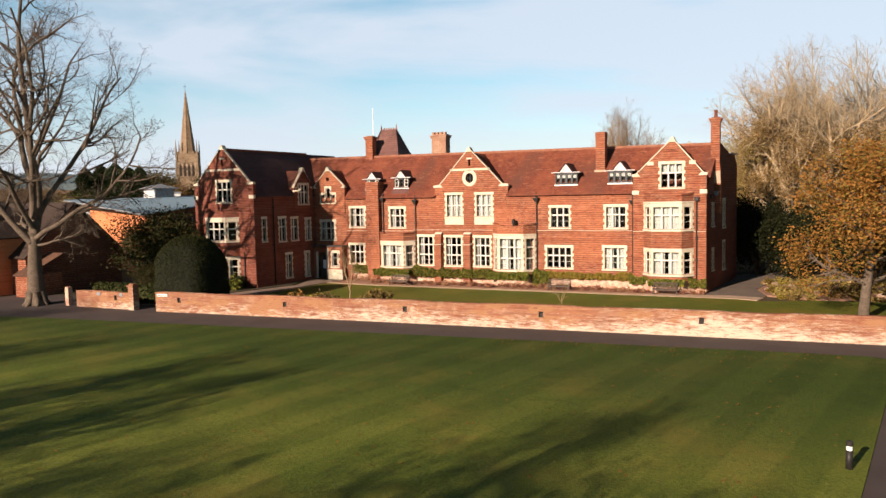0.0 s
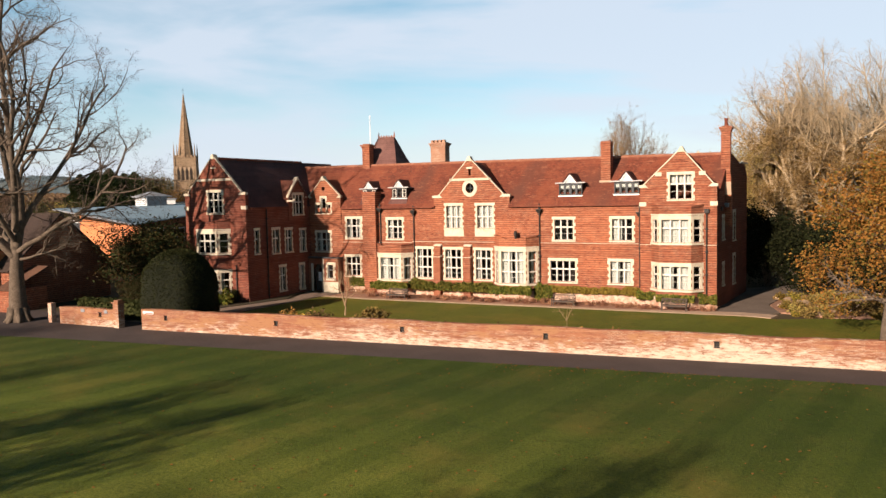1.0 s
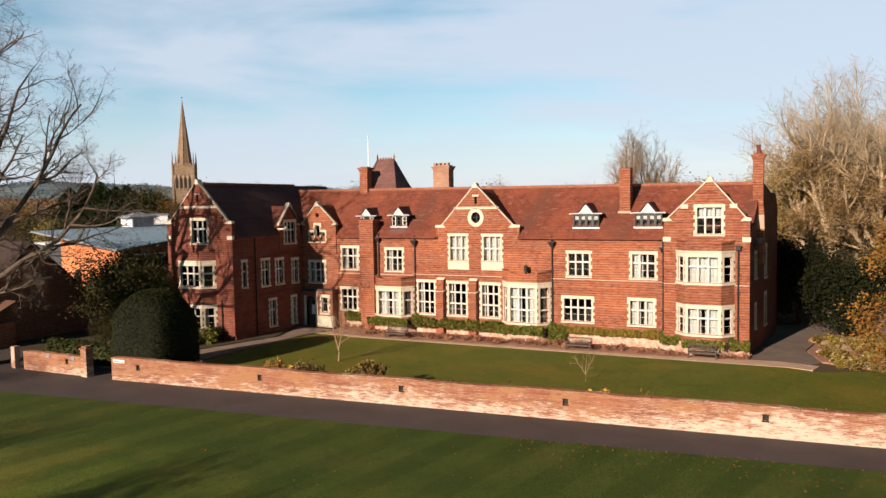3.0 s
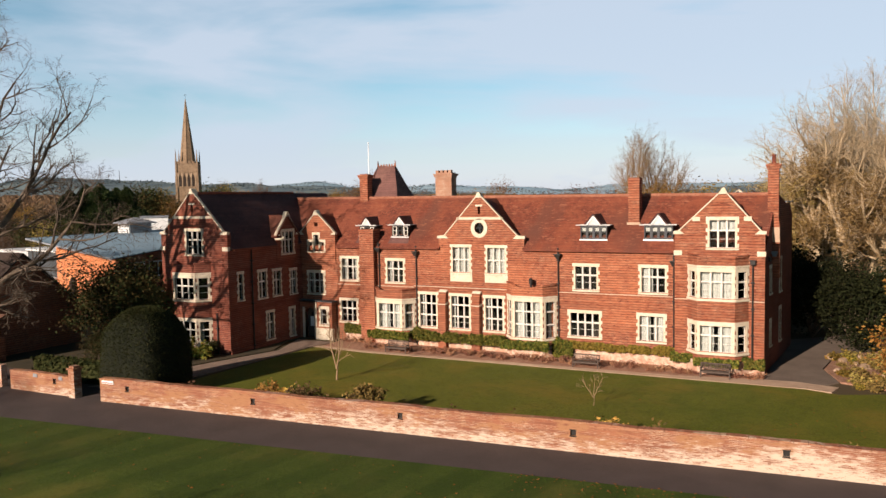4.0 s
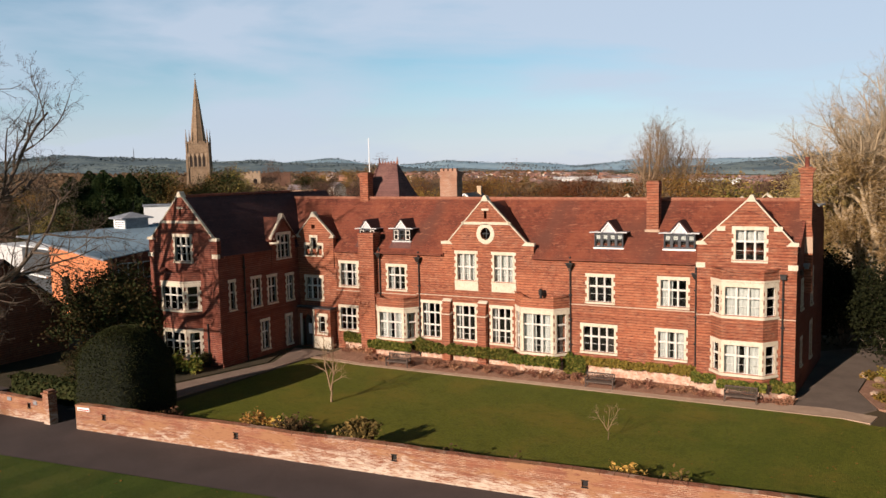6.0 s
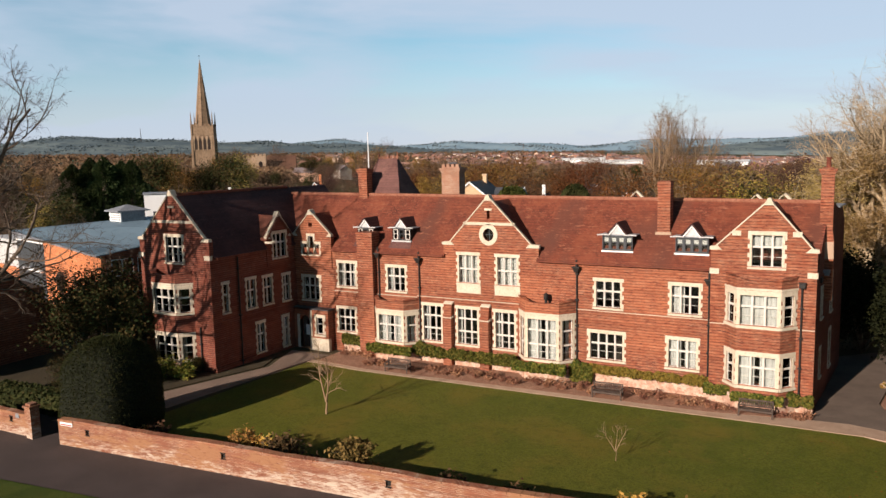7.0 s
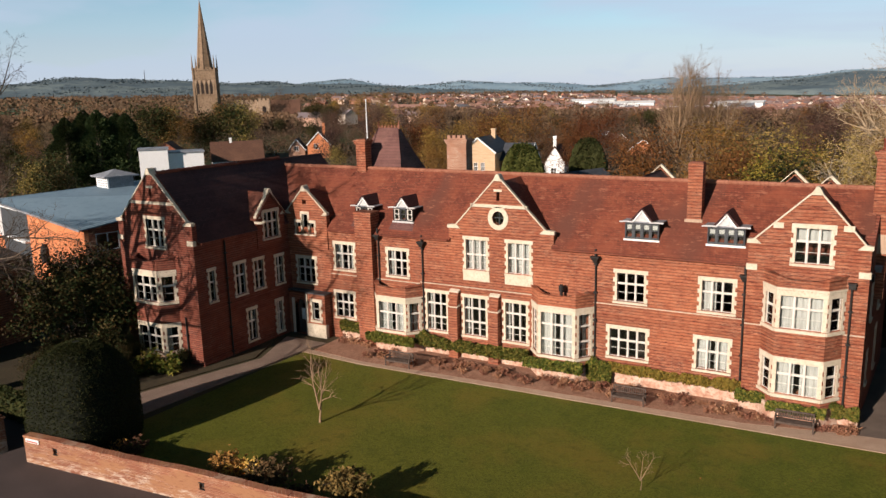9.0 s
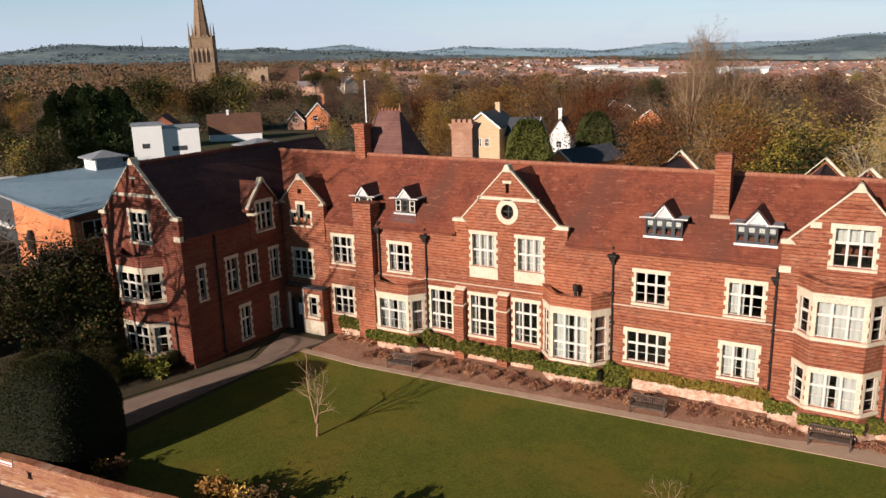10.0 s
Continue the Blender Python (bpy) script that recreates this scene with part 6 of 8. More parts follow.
for k, (x, y, sc) in enumerate(((-47.6, 54.6, 0.34), (-46.3, 55.6, 0.28), (-45.2, 53.4, 0.3), (-48.9, 52.6, 0.36), (-44.6, 51.0, 0.3), (-46.8, 50.0, 0.36), (-43.6, 52.6, 0.24), (-42.4, 57.2, 0.16))):
    copy_thing(holly, pose(x, y, G, 0, 0, k * 77) @ Matrix.Scale(sc, 4))
# shrubs behind the garden wall
PALE, WITHERED, GREENISH = ("pale yellow leaved shrub behind the garden wall", "withered brown shrub behind the garden wall", "olive green shrub behind the garden wall")
for k, (x, y, n, rd, hh, m, lab) in enumerate(((-35.6, 46.2, 240, 0.7, 0.8, GOLD, PALE), (-34.0, 46.2, 300, 0.7, 0.9, RUSSET, WITHERED),
                                                (-27.7, 46.7, 620, 0.85, 1.5, GOLD, PALE), (-26.5, 46.8, 420, 0.7, 1.3, GOLD, PALE), (-25.1, 46.8, 1100, 0.8, 1.55, RUSSET, WITHERED), (-23.3, 46.7, 500, 0.7, 0.8, RUSSET, WITHERED),
                                                (-20.9, 47.2, 2200, 0.72, 1.85, OLIVE, GREENISH), (-19.6, 47.1, 200, 0.5, 0.95, GOLD, PALE), (-15.6, 47.3, 500, 0.9, 0.9, RUSSET, WITHERED),
                                                (-12.4, 47.6, 500, 0.9, 0.9, RUSSET, WITHERED), (-7.3, 49.2, 420, 0.8, 1.0, GOLD, PALE), (-5.2, 49.4, 400, 0.75, 0.8, OLIVE, GREENISH), (3.6, 50.2, 220, 0.7, 0.7, OLIVE, GREENISH))):
    bush("shrub", lab, (x, y, G), m, n, rd * 0.85, hh * 0.85, 0.1, 60 + k, stems=12, group="shrubs along the garden wall")
# saplings on the court lawn
bare_tree((-27.85, 53.9, G), 4.3, 0.09, 71, "young bare tree with pale forked stems on the court lawn", mat=BARK_GOLD,
          stems=(((0.02, 0.0, 1), 1.5, 0.085, (0, 0, -0.2), 3), ((-0.5, 0.1, 1), 3.3, 0.06, (0, 0, 0.85), 1), ((0.45, -0.1, 1), 3.4, 0.06, (0.01, 0, 0.8), 1), ((-0.05, 0.35, 1), 2.5, 0.04, (0, 0.01, 1.0), 1)),
          spec=[(5, 6, 7, 40, 0.62, 0.05, 0.06), (6, 5, 8, 36, 0.42, 0.08, 0.03), (4, 4, 5, 38, 0.5, 0.14, 0.03), (3, 6, 0, 0, 0, 0.06, 0)], group="saplings")
bare_tree((-9.9, 54.7, G), 1.9, 0.03, 72, "thin young forked sapling on the court lawn", mat=BARK_GOLD,
          stems=(((0.03, 0.0, 1), 0.8, 0.03, (0, 0, -0.1), 2), ((-0.5, 0.1, 1), 1.35, 0.022, (0, 0, 0.5), 0), ((0.5, -0.1, 1), 1.35, 0.022, (0.01, 0, 0.55), 0), ((0.0, 0.3, 1), 1.2, 0.02, (0, 0, 0.6), 0)),
          spec=[(5, 5, 6, 34, 0.45, 0.08, 0.03), (4, 4, 3, 40, 0.5, 0.14, 0.02), (3, 3, 0, 0, 0, 0.05, 0)], group="saplings")
# withered perennials in the bed
r = random.Random(81)
proto = [bush("withered_plant", "low withered brown plant in the soil bed", (-35.3, 65.9, G + 0.05), DEAD, 130, 0.42, 0.42, 0.085, 82 + k, "plant", 6, DEAD, "withered plants in the bed") for k in range(3)]
for k in range(3):
    proto[k].location.x += k * 1.1
for k in range(120):
    x = -32.3 + 31 * k / 120 + r.uniform(-0.3, 0.3)
    yy = 63.7 + (x + 31.5) * 0.045 + r.uniform(0.1, 1.7)
    for c, w in ((-30.95, 2.3), (-18.4, 2.3), (-4.5, 2.6)):
        if abs(x - c) < w:
            yy = min(yy, 65.35 if c < -5 else 64.95)
    if 64.2 < yy < 65.2 and any(abs(x - b) < 1.2 for b in (-28.6, -13.2, -4.5)):
        continue
    copy_thing(proto[k % 3], pose(x, yy, G + 0.05, 0, 0, r.uniform(0, 360)) @ Matrix.Scale(r.uniform(0.42, 0.85), 4))


def ivy_run(x0, x1, y, z0, z1, n, seed, mat, depth=0.28, lumps=True, label="climbing ivy in a band along the house wall"):
    """Ivy along the foot of a wall: leaves in drifts of uneven height, with a few runners."""
    r = random.Random(seed)
    v, f = [], []
    while len(f) < n * 1.7:
        x = r.uniform(x0, x1)
        q = 0.5 + 0.5 * noise.noise(Vector((x * 0.55, seed, 0)))
        q2 = 0.5 + 0.5 * noise.noise(Vector((x * 1.7, seed + 5, 0)))
        top = z0 + (z1 - z0) * (0.2 + 0.6 * q + 0.5 * q2)
        z = r.triangular(z0 - 0.15 * q2, top, z0 + (top - z0) * 0.6)
        if q2 < 0.36 and r.random() < 0.75:
            continue
        p = Vector((x, y - r.uniform(0.02, depth * (0.5 + q2)), z))
        a = Vector((r.gauss(0, 1), r.gauss(-0.3, 0.6), r.gauss(0, 1))).normalized()
        b = a.orthogonal().normalized()
        b.rotate(Matrix.Rotation(r.uniform(0, 6.28), 3, a))
        s = 0.075 * r.uniform(0.6, 1.6)
        k = len(v)
        v += [tuple(p - a * s), tuple(p + b * s * 0.8), tuple(p + a * s), tuple(p - b * s * 0.8)]
        f.append((k, k + 1, k + 2, k + 3))
    ob = data_ob("ivy", v, f, mat)
    return tagged(ob, label, "ivy")


IVY_Y = leafy("yellowing ivy leaves", [(0.26, 0.20, 0.03), (0.38, 0.28, 0.05), (0.16, 0.15, 0.03), (0.44, 0.30, 0.07)])
ivy_run(-36.1, -33.1, 66.9, 0.3, 1.3, 2600, 91, IVY)
ivy_run(-33.0, -29.0, 65.92, 0.25, 1.15, 3400, 92, IVY)
ivy_run(-29.2, -20.5, 66.5, 0.25, 1.3, 8200, 93, IVY)
ivy_run(-20.6, -16.6, 65.92, 0.25, 1.15, 3400, 94, IVY)
ivy_run(-16.9, -15.0, 66.7, -0.3, 1.5, 2600, 95, IVY)
ivy_run(-15.2, -7.3, 66.85, 0.45, 1.2, 4800, 96, IVY_Y, label="yellowing ivy in a band along the house wall")
ivy_run(-7.6, -5.6, 66.1, 0.3, 1.05, 1600, 97, IVY)
ivy_run(-5.9, -3.0, 65.3, 0.3, 0.95, 1900, 98, IVY)
ivy_run(-3.2, -1.45, 66.2, 0.1, 1.05, 2000, 99, IVY)
ivy_run(-29.4, -28.5, 66.8, 0.2, 1.5, 600, 100, IVY)

# rockery beside the end of the house
r = random.Random(111)


def in_rockery(x, y):
    return x > 2.4 + max(0, 68 - y) * 0.5 and y > 65.0 and y < 75.0 + (x - 3) * 0.5 and x < 15


for k in range(60):
    x, y = r.uniform(2.4, 14.0), r.uniform(64.8, 78.0)
    if not in_rockery(x, y):
        continue
    bm = bmesh.new()
    bmesh.ops.create_icosphere(bm, subdivisions=2, radius=1)
    for q in bm.verts:
        q.co = Vector((q.co.x * 0.45, q.co.y * 0.35, q.co.z * 0.25)) * (1 + 0.35 * noise.noise(q.co * 1.7 + Vector((k, 0, 0))))
    ob = mesh_ob("rock", bm, STONE_OLD if k % 3 else GRAVEL)
    ob.matrix_world = pose(x, y, G + 0.12, 0, 0, r.uniform(0, 360)) @ Matrix.Scale(r.uniform(0.6, 1.3), 4)
    tagged(ob, "rough brown rockery stone among low plants", "rock", "rockery stones")
rp = bush("rockery_plant", "low olive green plant on the rockery", (4.2, 66.6, G), OLIVE, 520, 0.75, 0.4, 0.1, 112, "plant", 7, DEAD, "rockery plants")
rp2 = bush("rockery_plant", "low tan and green plant on the rockery", (5.6, 67.2, G), YELLOWGREEN, 420, 0.6, 0.28, 0.1, 113, "plant", 7, DEAD, "rockery plants")
for k in range(120):
    x, y = r.uniform(2.4, 15.0), r.uniform(64.8, 79.0)
    if in_rockery(x, y):
        copy_thing(rp if k % 3 else rp2, pose(x, y, G + 0.05, 0, 0, r.uniform(0, 360)) @ Matrix.Scale(r.uniform(0.5, 1.1), 4))


# ---- benches and bollard ----
def bench(at, turn, label):
    b = thing("garden_bench", label, "bench", "benches by the flower bed", at=at, turn=turn)
    for x in (-0.92, 0.92):
        for y, z in ((-0.28, 0.62), (0.26, 0.92)):
            bm = bmesh.new()
            box(bm, x - 0.035, x + 0.035, y - 0.035, y + 0.035, 0, z)
            part("leg", bm, WOOD, b)
        bm = bmesh.new()
        box(bm, x - 0.045, x + 0.045, -0.34, 0.3, 0.62, 0.66)
        part("armrest", bm, WOOD, b)
    for k in range(5):
        bm = bmesh.new()
        box(bm, -0.95, 0.95, -0.3 + k * 0.115, -0.2 + k * 0.115, 0.41, 0.44)
        part("seat_slat", bm, WOOD, b)
    bm = bmesh.new()
    box(bm, -0.88, 0.88, 0.235, 0.28, 0.85, 0.93)
    box(bm, -0.88, 0.88, 0.235, 0.28, 0.5, 0.55)
    box(bm, -0.88, 0.88, -0.3, -0.26, 0.33, 0.405)
    part("rail", bm, WOOD, b)
    for k in range(15):
        bm = bmesh.new()
        x = -0.8 + k * 1.6 / 14
        box(bm, x - 0.025, x + 0.025, 0.245, 0.27, 0.55, 0.85)
        part("back_slat", bm, WOOD, b)
    return b


b1_ = bench((-28.7, 63.45, G + 0.06), 2, "dark weathered wooden garden bench beside the bed")
copy_thing(b1_, pose(-13.2, 64.15, G + 0.06, 0, 0, 2))
copy_thing(b1_, pose(-4.4, 64.55, G + 0.06, 0, 0, 2))
bo = thing("bollard_light", "black bollard light with a pale band on the lawn edge", "bollard", at=(8.0, 27.6, G))
bm = bmesh.new()
tube(bm, [(0, 0, 0), (0, 0, 0.62)], 0.1, 16)
part("post", bm, IRON, bo, smooth=True)
bm = bmesh.new()
tube(bm, [(0, 0, 0.62), (0, 0, 0.76)], 0.085, 16)
part("lens", bm, WHITE, bo, "pale lens band")
bm = bmesh.new()
tube(bm, [(0, 0, 0.76), (0, 0, 0.88), (0, 0, 0.92)], [0.105, 0.105, 0.06], 16)
part("cap", bm, IRON, bo)

# ---- the modern block, barn and cottage beyond the gateway ----
mb = thing("modern_block", "modern orange brick block under a blue metal roof", "building", at=(-63.9, 65.3, 0), turn=-15.0)
MS, ME = plane(0, 0, 0), plane(0, 0, 90)
bm = bmesh.new()
slab(bm, MS, [[(-15.8, G - 0.3), (0, G - 0.3), (0, 6.4), (-15.8, 7.95)]], 0.0, 0.4)
part("wall", bm, BRICK_ORANGE, mb)
# east side in the darker BRICK, so its shade is in the colour
bm = bmesh.new()
mh = [rect(1.0, 3.2, 4.2, 5.9), rect(3.6, 5.8, 4.2, 5.9), rect(6.2, 8.4, 4.2, 5.9), rect(1.0, 3.2, 0.8, 2.6), rect(3.6, 5.8, 0.8, 2.6)]
slab(bm, ME, [[(0.4, G - 0.3), (14, G - 0.3), (14, 8.2), (0.4, 6.45)]] + mh, 0.0, 0.4)
part("wall", bm, BRICK, mb)
for q in mh:
    bm = bmesh.new()
    for u in (q[0][0], (q[0][0] + q[1][0]) / 2 - 0.05, q[1][0] - 0.1):
        pbox(bm, ME, u, u + 0.1, 0.05, 0.15, q[0][1], q[2][1])
    pbox(bm, ME, q[0][0], q[1][0], 0.06, 0.14, q[0][1], q[0][1] + 0.1)
    pbox(bm, ME, q[0][0], q[1][0], 0.06, 0.14, q[2][1] - 0.1, q[2][1])
    wd = part("window", bm, WHITE, mb)
    bm = bmesh.new()
    pbox(bm, ME, q[0][0], q[1][0], 0.1, 0.106, q[0][1], q[2][1])
    part("pane", bm, GLASS, wd)
bm = bmesh.new()
hexa(bm, [(-15.8, 0.4, G - 0.3), (-15.4, 0.4, G - 0.3), (-15.4, 14, G - 0.3), (-15.8, 14, G - 0.3), (-15.8, 0.4, 6.6), (-15.4, 0.4, 6.6), (-15.4, 14, 8.2), (-15.8, 14, 8.2)])
box(bm, -15.4, -0.4, 13.6, 14, G - 0.3, 8.0)
part("wall", bm, BRICK, mb)
bm = bmesh.new()
FL, FR, BR, BL = Vector((-15.3, -3.4, 8.42)), Vector((0.5, -0.5, 6.5)), Vector((0.5, 14.4, 8.35)), Vector((-18.2, 14.4, 8.6))   # the eave sweeps up and out to a point
roof_slab(bm, [tuple(p) for p in (FL, FR, BR, BL)], 0.12)
rf = part("roof", bm, BLUE_ROOF, mb, "blue-grey standing seam metal roof")
bm = bmesh.new()
for k in range(30):
    a, b = FL.lerp(FR, (k + 0.5) / 30), BL.lerp(BR, (k + 0.5) / 30)
    w, up = Vector((0.05, 0, 0)), Vector((0, 0, 0.05))
    hexa(bm, [tuple(q) for q in (a, a + w, b + w, b, a + up, a + w + up, b + w + up, b + up)])
part("seams", bm, BLUE_ROOF, rf)
bm = bmesh.new()
off, dn = Vector((-0.01, -0.08, 0)), Vector((0, 0, -0.18))
hexa(bm, [tuple(q) for q in (FL + off + dn, FR + off + dn, FR + dn, FL + dn, FL + off, FR + off, FR, FL)])
part("fascia", bm, LEAD, rf)
bm = bmesh.new()
box(bm, -25.3, -15.805, 0.05, 5.0, G - 0.3, 6.5)
part("dark_cladding", bm, DARK_FRAME, mb)
bm = bmesh.new()
box(bm, -25.5, -15.81, -0.12, 5.1, 6.505, 6.66)
part("pale_fascia", bm, WHITE, mb)
bm = bmesh.new()
box(bm, -22.0, -15.81, -0.5, 0.045, 3.3, 3.48)
part("canopy", bm, WHITE, mb, "thin white canopy over the entrance")
bm = bmesh.new()
box(bm, -36.0, -25.31, 0.02, 6.0, G - 0.3, 3.0)
part("side_block", bm, BRICK_ORANGE, mb, "orange brick foot of the side block")
bm = bmesh.new()
box(bm, -36.0, -25.31, 0.06, 6.0, 3.005, 6.3)
part("pale_panel", bm, PALE_LEAD, mb, "pale blue-grey clad upper side block")
bm = bmesh.new()
box(bm, -30.0, -17.0, -4.5, 0.0, G - 0.3, 1.6)
part("lower_block", bm, ROOM, mb, "low dark clad block")
bm = bmesh.new()
box(bm, -1.0 - 9.9, -1.0 - 9.2, -0.2, -0.02, 1.6, 3.6)
tube(bm, [(-10.55, -0.3, 2.0), (-10.55, -0.3, 3.2), (-10.55, -0.3, 3.9)], [0.4, 0.45, 0.2], 8)
part("wall_ornament", bm, IRON, mb, "dark ornament fixed to the orange wall")


def cupola(x, y, z, w, h, turn):
    c = thing("roof_vent", "square white louvred roof vent with a shallow hipped cap", "roof vent", "roof vents", at=(x, y, z), turn=turn)
    bm = bmesh.new()
    box(bm, -w, w, -w, w, -0.8, h)
    part("body", bm, LEAD, c)
    for k in range(4):
        zz = h * (0.35 + 0.15 * k)
        bm = bmesh.new()
        hexa(bm, [(-w * 0.9, -w - 0.12, zz), (w * 0.9, -w - 0.12, zz), (w * 0.9, -w, zz + 0.05), (-w * 0.9, -w, zz + 0.05),
                  (-w * 0.9, -w - 0.12, zz + 0.07), (w * 0.9, -w - 0.12, zz + 0.07), (w * 0.9, -w, zz + 0.14), (-w * 0.9, -w, zz + 0.14)])
        part("slat", bm, WHITE, c)
    for a in (-w, w):
        bm = bmesh.new()
        box(bm, a - 0.1, a + 0.1, -w - 0.06, -w + 0.1, -0.7, h)
        part("corner_post", bm, WHITE, c)
    bm = bmesh.new()
    hexa(bm, [(-w - 0.5, -w - 0.5, h), (w + 0.5, -w - 0.5, h), (w + 0.5, w + 0.5, h), (-w - 0.5, w + 0.5, h),
              (-w - 0.5, -w - 0.5, h + 0.14), (w + 0.5, -w - 0.5, h + 0.14), (w + 0.5, w + 0.5, h + 0.14), (-w - 0.5, w + 0.5, h + 0.14)])
    hexa(bm, [(-w - 0.45, -w - 0.45, h + 0.14), (w + 0.45, -w - 0.45, h + 0.14), (w + 0.45, w + 0.45, h + 0.14), (-w - 0.45, w + 0.45, h + 0.14),
              (-0.12, -0.12, h + 0.75), (0.12, -0.12, h + 0.75), (0.12, 0.12, h + 0.75), (-0.12, 0.12, h + 0.75)])
    part("cap", bm, LEAD, c)


cupola(-76.0, 78.2, 7.9, 1.45, 1.75, -15)
cupola(-66.6, 92.0, 8.6, 1.7, 1.2, -15)


def simple_house(name, label, at, turn, w, d, eave, ridge, wall_m, roof_m, wins=(), chim=None, gables=True, verge=None):
    """A gabled house: gable ends face -y and +y, w wide, d deep. wins: (u, z, w, h) on the front gable; 's' rows on the right side."""
    h = thing(name, label, "house", at=at, turn=turn)
    P = plane(-w / 2, 0, 0)
    fr = [rect(u, u + ww, z, z + hh) for u, z, ww, hh in wins]
    bm = bmesh.new()
    slab(bm, P, [[(0, -1.5), (w, -1.5), (w, eave), (w / 2, ridge), (0, eave)]] + fr, 0, 0.3)
    slab(bm, plane(-w / 2, d - 0.3, 0), [[(0, -1.5), (w, -1.5), (w, eave), (w / 2, ridge), (0, eave)]], 0, 0.3)
    box(bm, -w / 2, -w / 2 + 0.3, 0.3, d - 0.3, -1.5, eave)
    box(bm, w / 2 - 0.3, w / 2, 0.3, d - 0.3, -1.5, eave)
    part("wall", bm, wall_m, h)
    for s in (-1, 1):
        bm = bmesh.new()
        k = (ridge - eave) / (w / 2)
        q = [(0, -0.3, ridge + 0.12), (s * (w / 2 + 0.3), -0.3, eave + 0.12 - 0.3 * k), (s * (w / 2 + 0.3), d + 0.3, eave + 0.12 - 0.3 * k), (0, d + 0.3, ridge + 0.12)]
        roof_slab(bm, q if s > 0 else q[::-1], 0.12)
        bmesh.ops.recalc_face_normals(bm, faces=bm.faces[:])
        part("roof", bm, roof_m, h)
        if verge:
            bm = bmesh.new()
            strip(bm, plane(0, -0.36, 0), (0, ridge + 0.16), (s * (w / 2 + 0.35), eave + 0.14 - 0.3 * k), 0.22, 0, 0.08)
            part("bargeboard", bm, verge, h)
    for (u, z, ww, hh) in wins:
        bm = bmesh.new()
        for a in (u, u + ww / 2 - 0.03, u + ww - 0.07):
            pbox(bm, P, a, a + 0.07, 0.05, 0.12, z, z + hh)
        for a in (z, z + hh / 2, z + hh - 0.07):
            pbox(bm, P, u + 0.002, u + ww - 0.002, 0.052, 0.118, a, a + 0.06)
        wo = part("window", bm, WHITE, h)
        bm = bmesh.new()
        pbox(bm, P, u, u + ww, 0.09, 0.096, z, z + hh)
        part("pane", bm, GLASS, wo)
    if chim:
        for (cx, cy, cz) in chim:
            bm = bmesh.new()
            box(bm, cx - 0.35, cx + 0.35, cy - 0.3, cy + 0.3, ridge - 1.2, cz - 0.3)
            box(bm, cx - 0.42, cx + 0.42, cy - 0.37, cy + 0.37, cz - 0.3, cz)
            part("chimney", bm, wall_m, h)
    return h


SLATE = coursed("grey slate", (0.045, 0.05, 0.06), (0.06, 0.065, 0.075), (0.085, 0.09, 0.10), (0.02, 0.02, 0.025), 0.3, 0.2, 0.008, rough=0.6)
BUFF = coursed("buff brick", (0.50, 0.33, 0.19), (0.56, 0.38, 0.22), (0.62, 0.44, 0.27), (0.5, 0.4, 0.3), 0.235, 0.078, 0.01)
BROWN_TILE = coursed("brown roof tile", (0.085, 0.043, 0.03), (0.115, 0.058, 0.038), (0.15, 0.076, 0.047), (0.04, 0.024, 0.018), 0.25, 0.2, 0.01)
# near-black tile: shade over the barn and cottage roofs is in the colour
SHADE_TILE = coursed("shade-dark roof tile", (0.035, 0.024, 0.02), (0.05, 0.033, 0.027), (0.07, 0.045, 0.035), (0.02, 0.014, 0.012), 0.25, 0.2, 0.01)
barn = simple_house("barn", "long brick barn with shade coloured into its dark tile roof", (-58.5, 51.6, G), 90, 10.5, 18, 3.6, 8.4, BRICK, SHADE_TILE)
cot = simple_house("cottage", "orange brick cottage with a pale stone band by the drive", (-65.2, 42.2, G), 0, 9.2, 6.5, 5.4, 8.6, BRICK_ORANGE, SHADE_TILE, verge=WHITE,
                   wins=((6.2, 1.0, 1.0, 1.5), (6.2, 3.8, 1.0, 1.2)))
bm = bmesh.new()
box(bm, -4.65, 4.65, -0.06, 0.0, 2.9, 3.15)
part("stone_band", bm, STONE, cot)
bm = bmesh.new()
box(bm, 0, 1.8, 0, 3.4, -0.2, 2.0)
lt = thing("shed", "low brick lean-to shed with a sloping roof", "shed", at=(-58.4, 45.2, G))
part("wall", bm, BRICK, lt)
bm = bmesh.new()
roof_slab(bm, [(-0.1, -0.2, 2.0), (2.0, -0.2, 2.0), (2.0, 3.5, 3.8), (-0.1, 3.5, 3.8)], 0.12)
part("roof", bm, BROWN_TILE, lt)

# ---- the church ----
STONE_PALE = mottled("pale sandstone", (0.30, 0.21, 0.135), (0.38, 0.28, 0.19), (0.18, 0.12, 0.08), 0.3, 1.5, 0.9)
ch = thing("church", "old sandstone parish church with a tall spire", "church", at=(-331.0, 332.5, -2.6), turn=38)
ch.matrix_world = ch.matrix_world @ Matrix.Scale(1.18, 4)
bm = bmesh.new()
box(bm, -4.9, 4.9, -4.9, 4.9, 0, 31.8)
tw = part("tower", bm, STONE_OLD, ch)
for x in (-4.9, 4.9):
    for y in (-4.9, 4.9):
        bm = bmesh.new()
        box(bm, x - 0.5, x + 0.5, y - 0.5, y + 0.5, 0, 26)
        box(bm, x - 0.36, x + 0.36, y - 0.36, y + 0.36, 26, 33)
        part("buttress", bm, STONE_OLD, tw)
        bm = bmesh.new()
        tube(bm, [(x, y, 33), (x, y, 36.0), (x, y, 39)], [0.42, 0.26, 0.03], 6)
        part("pinnacle", bm, STONE_OLD, tw)
bm = bmesh.new()
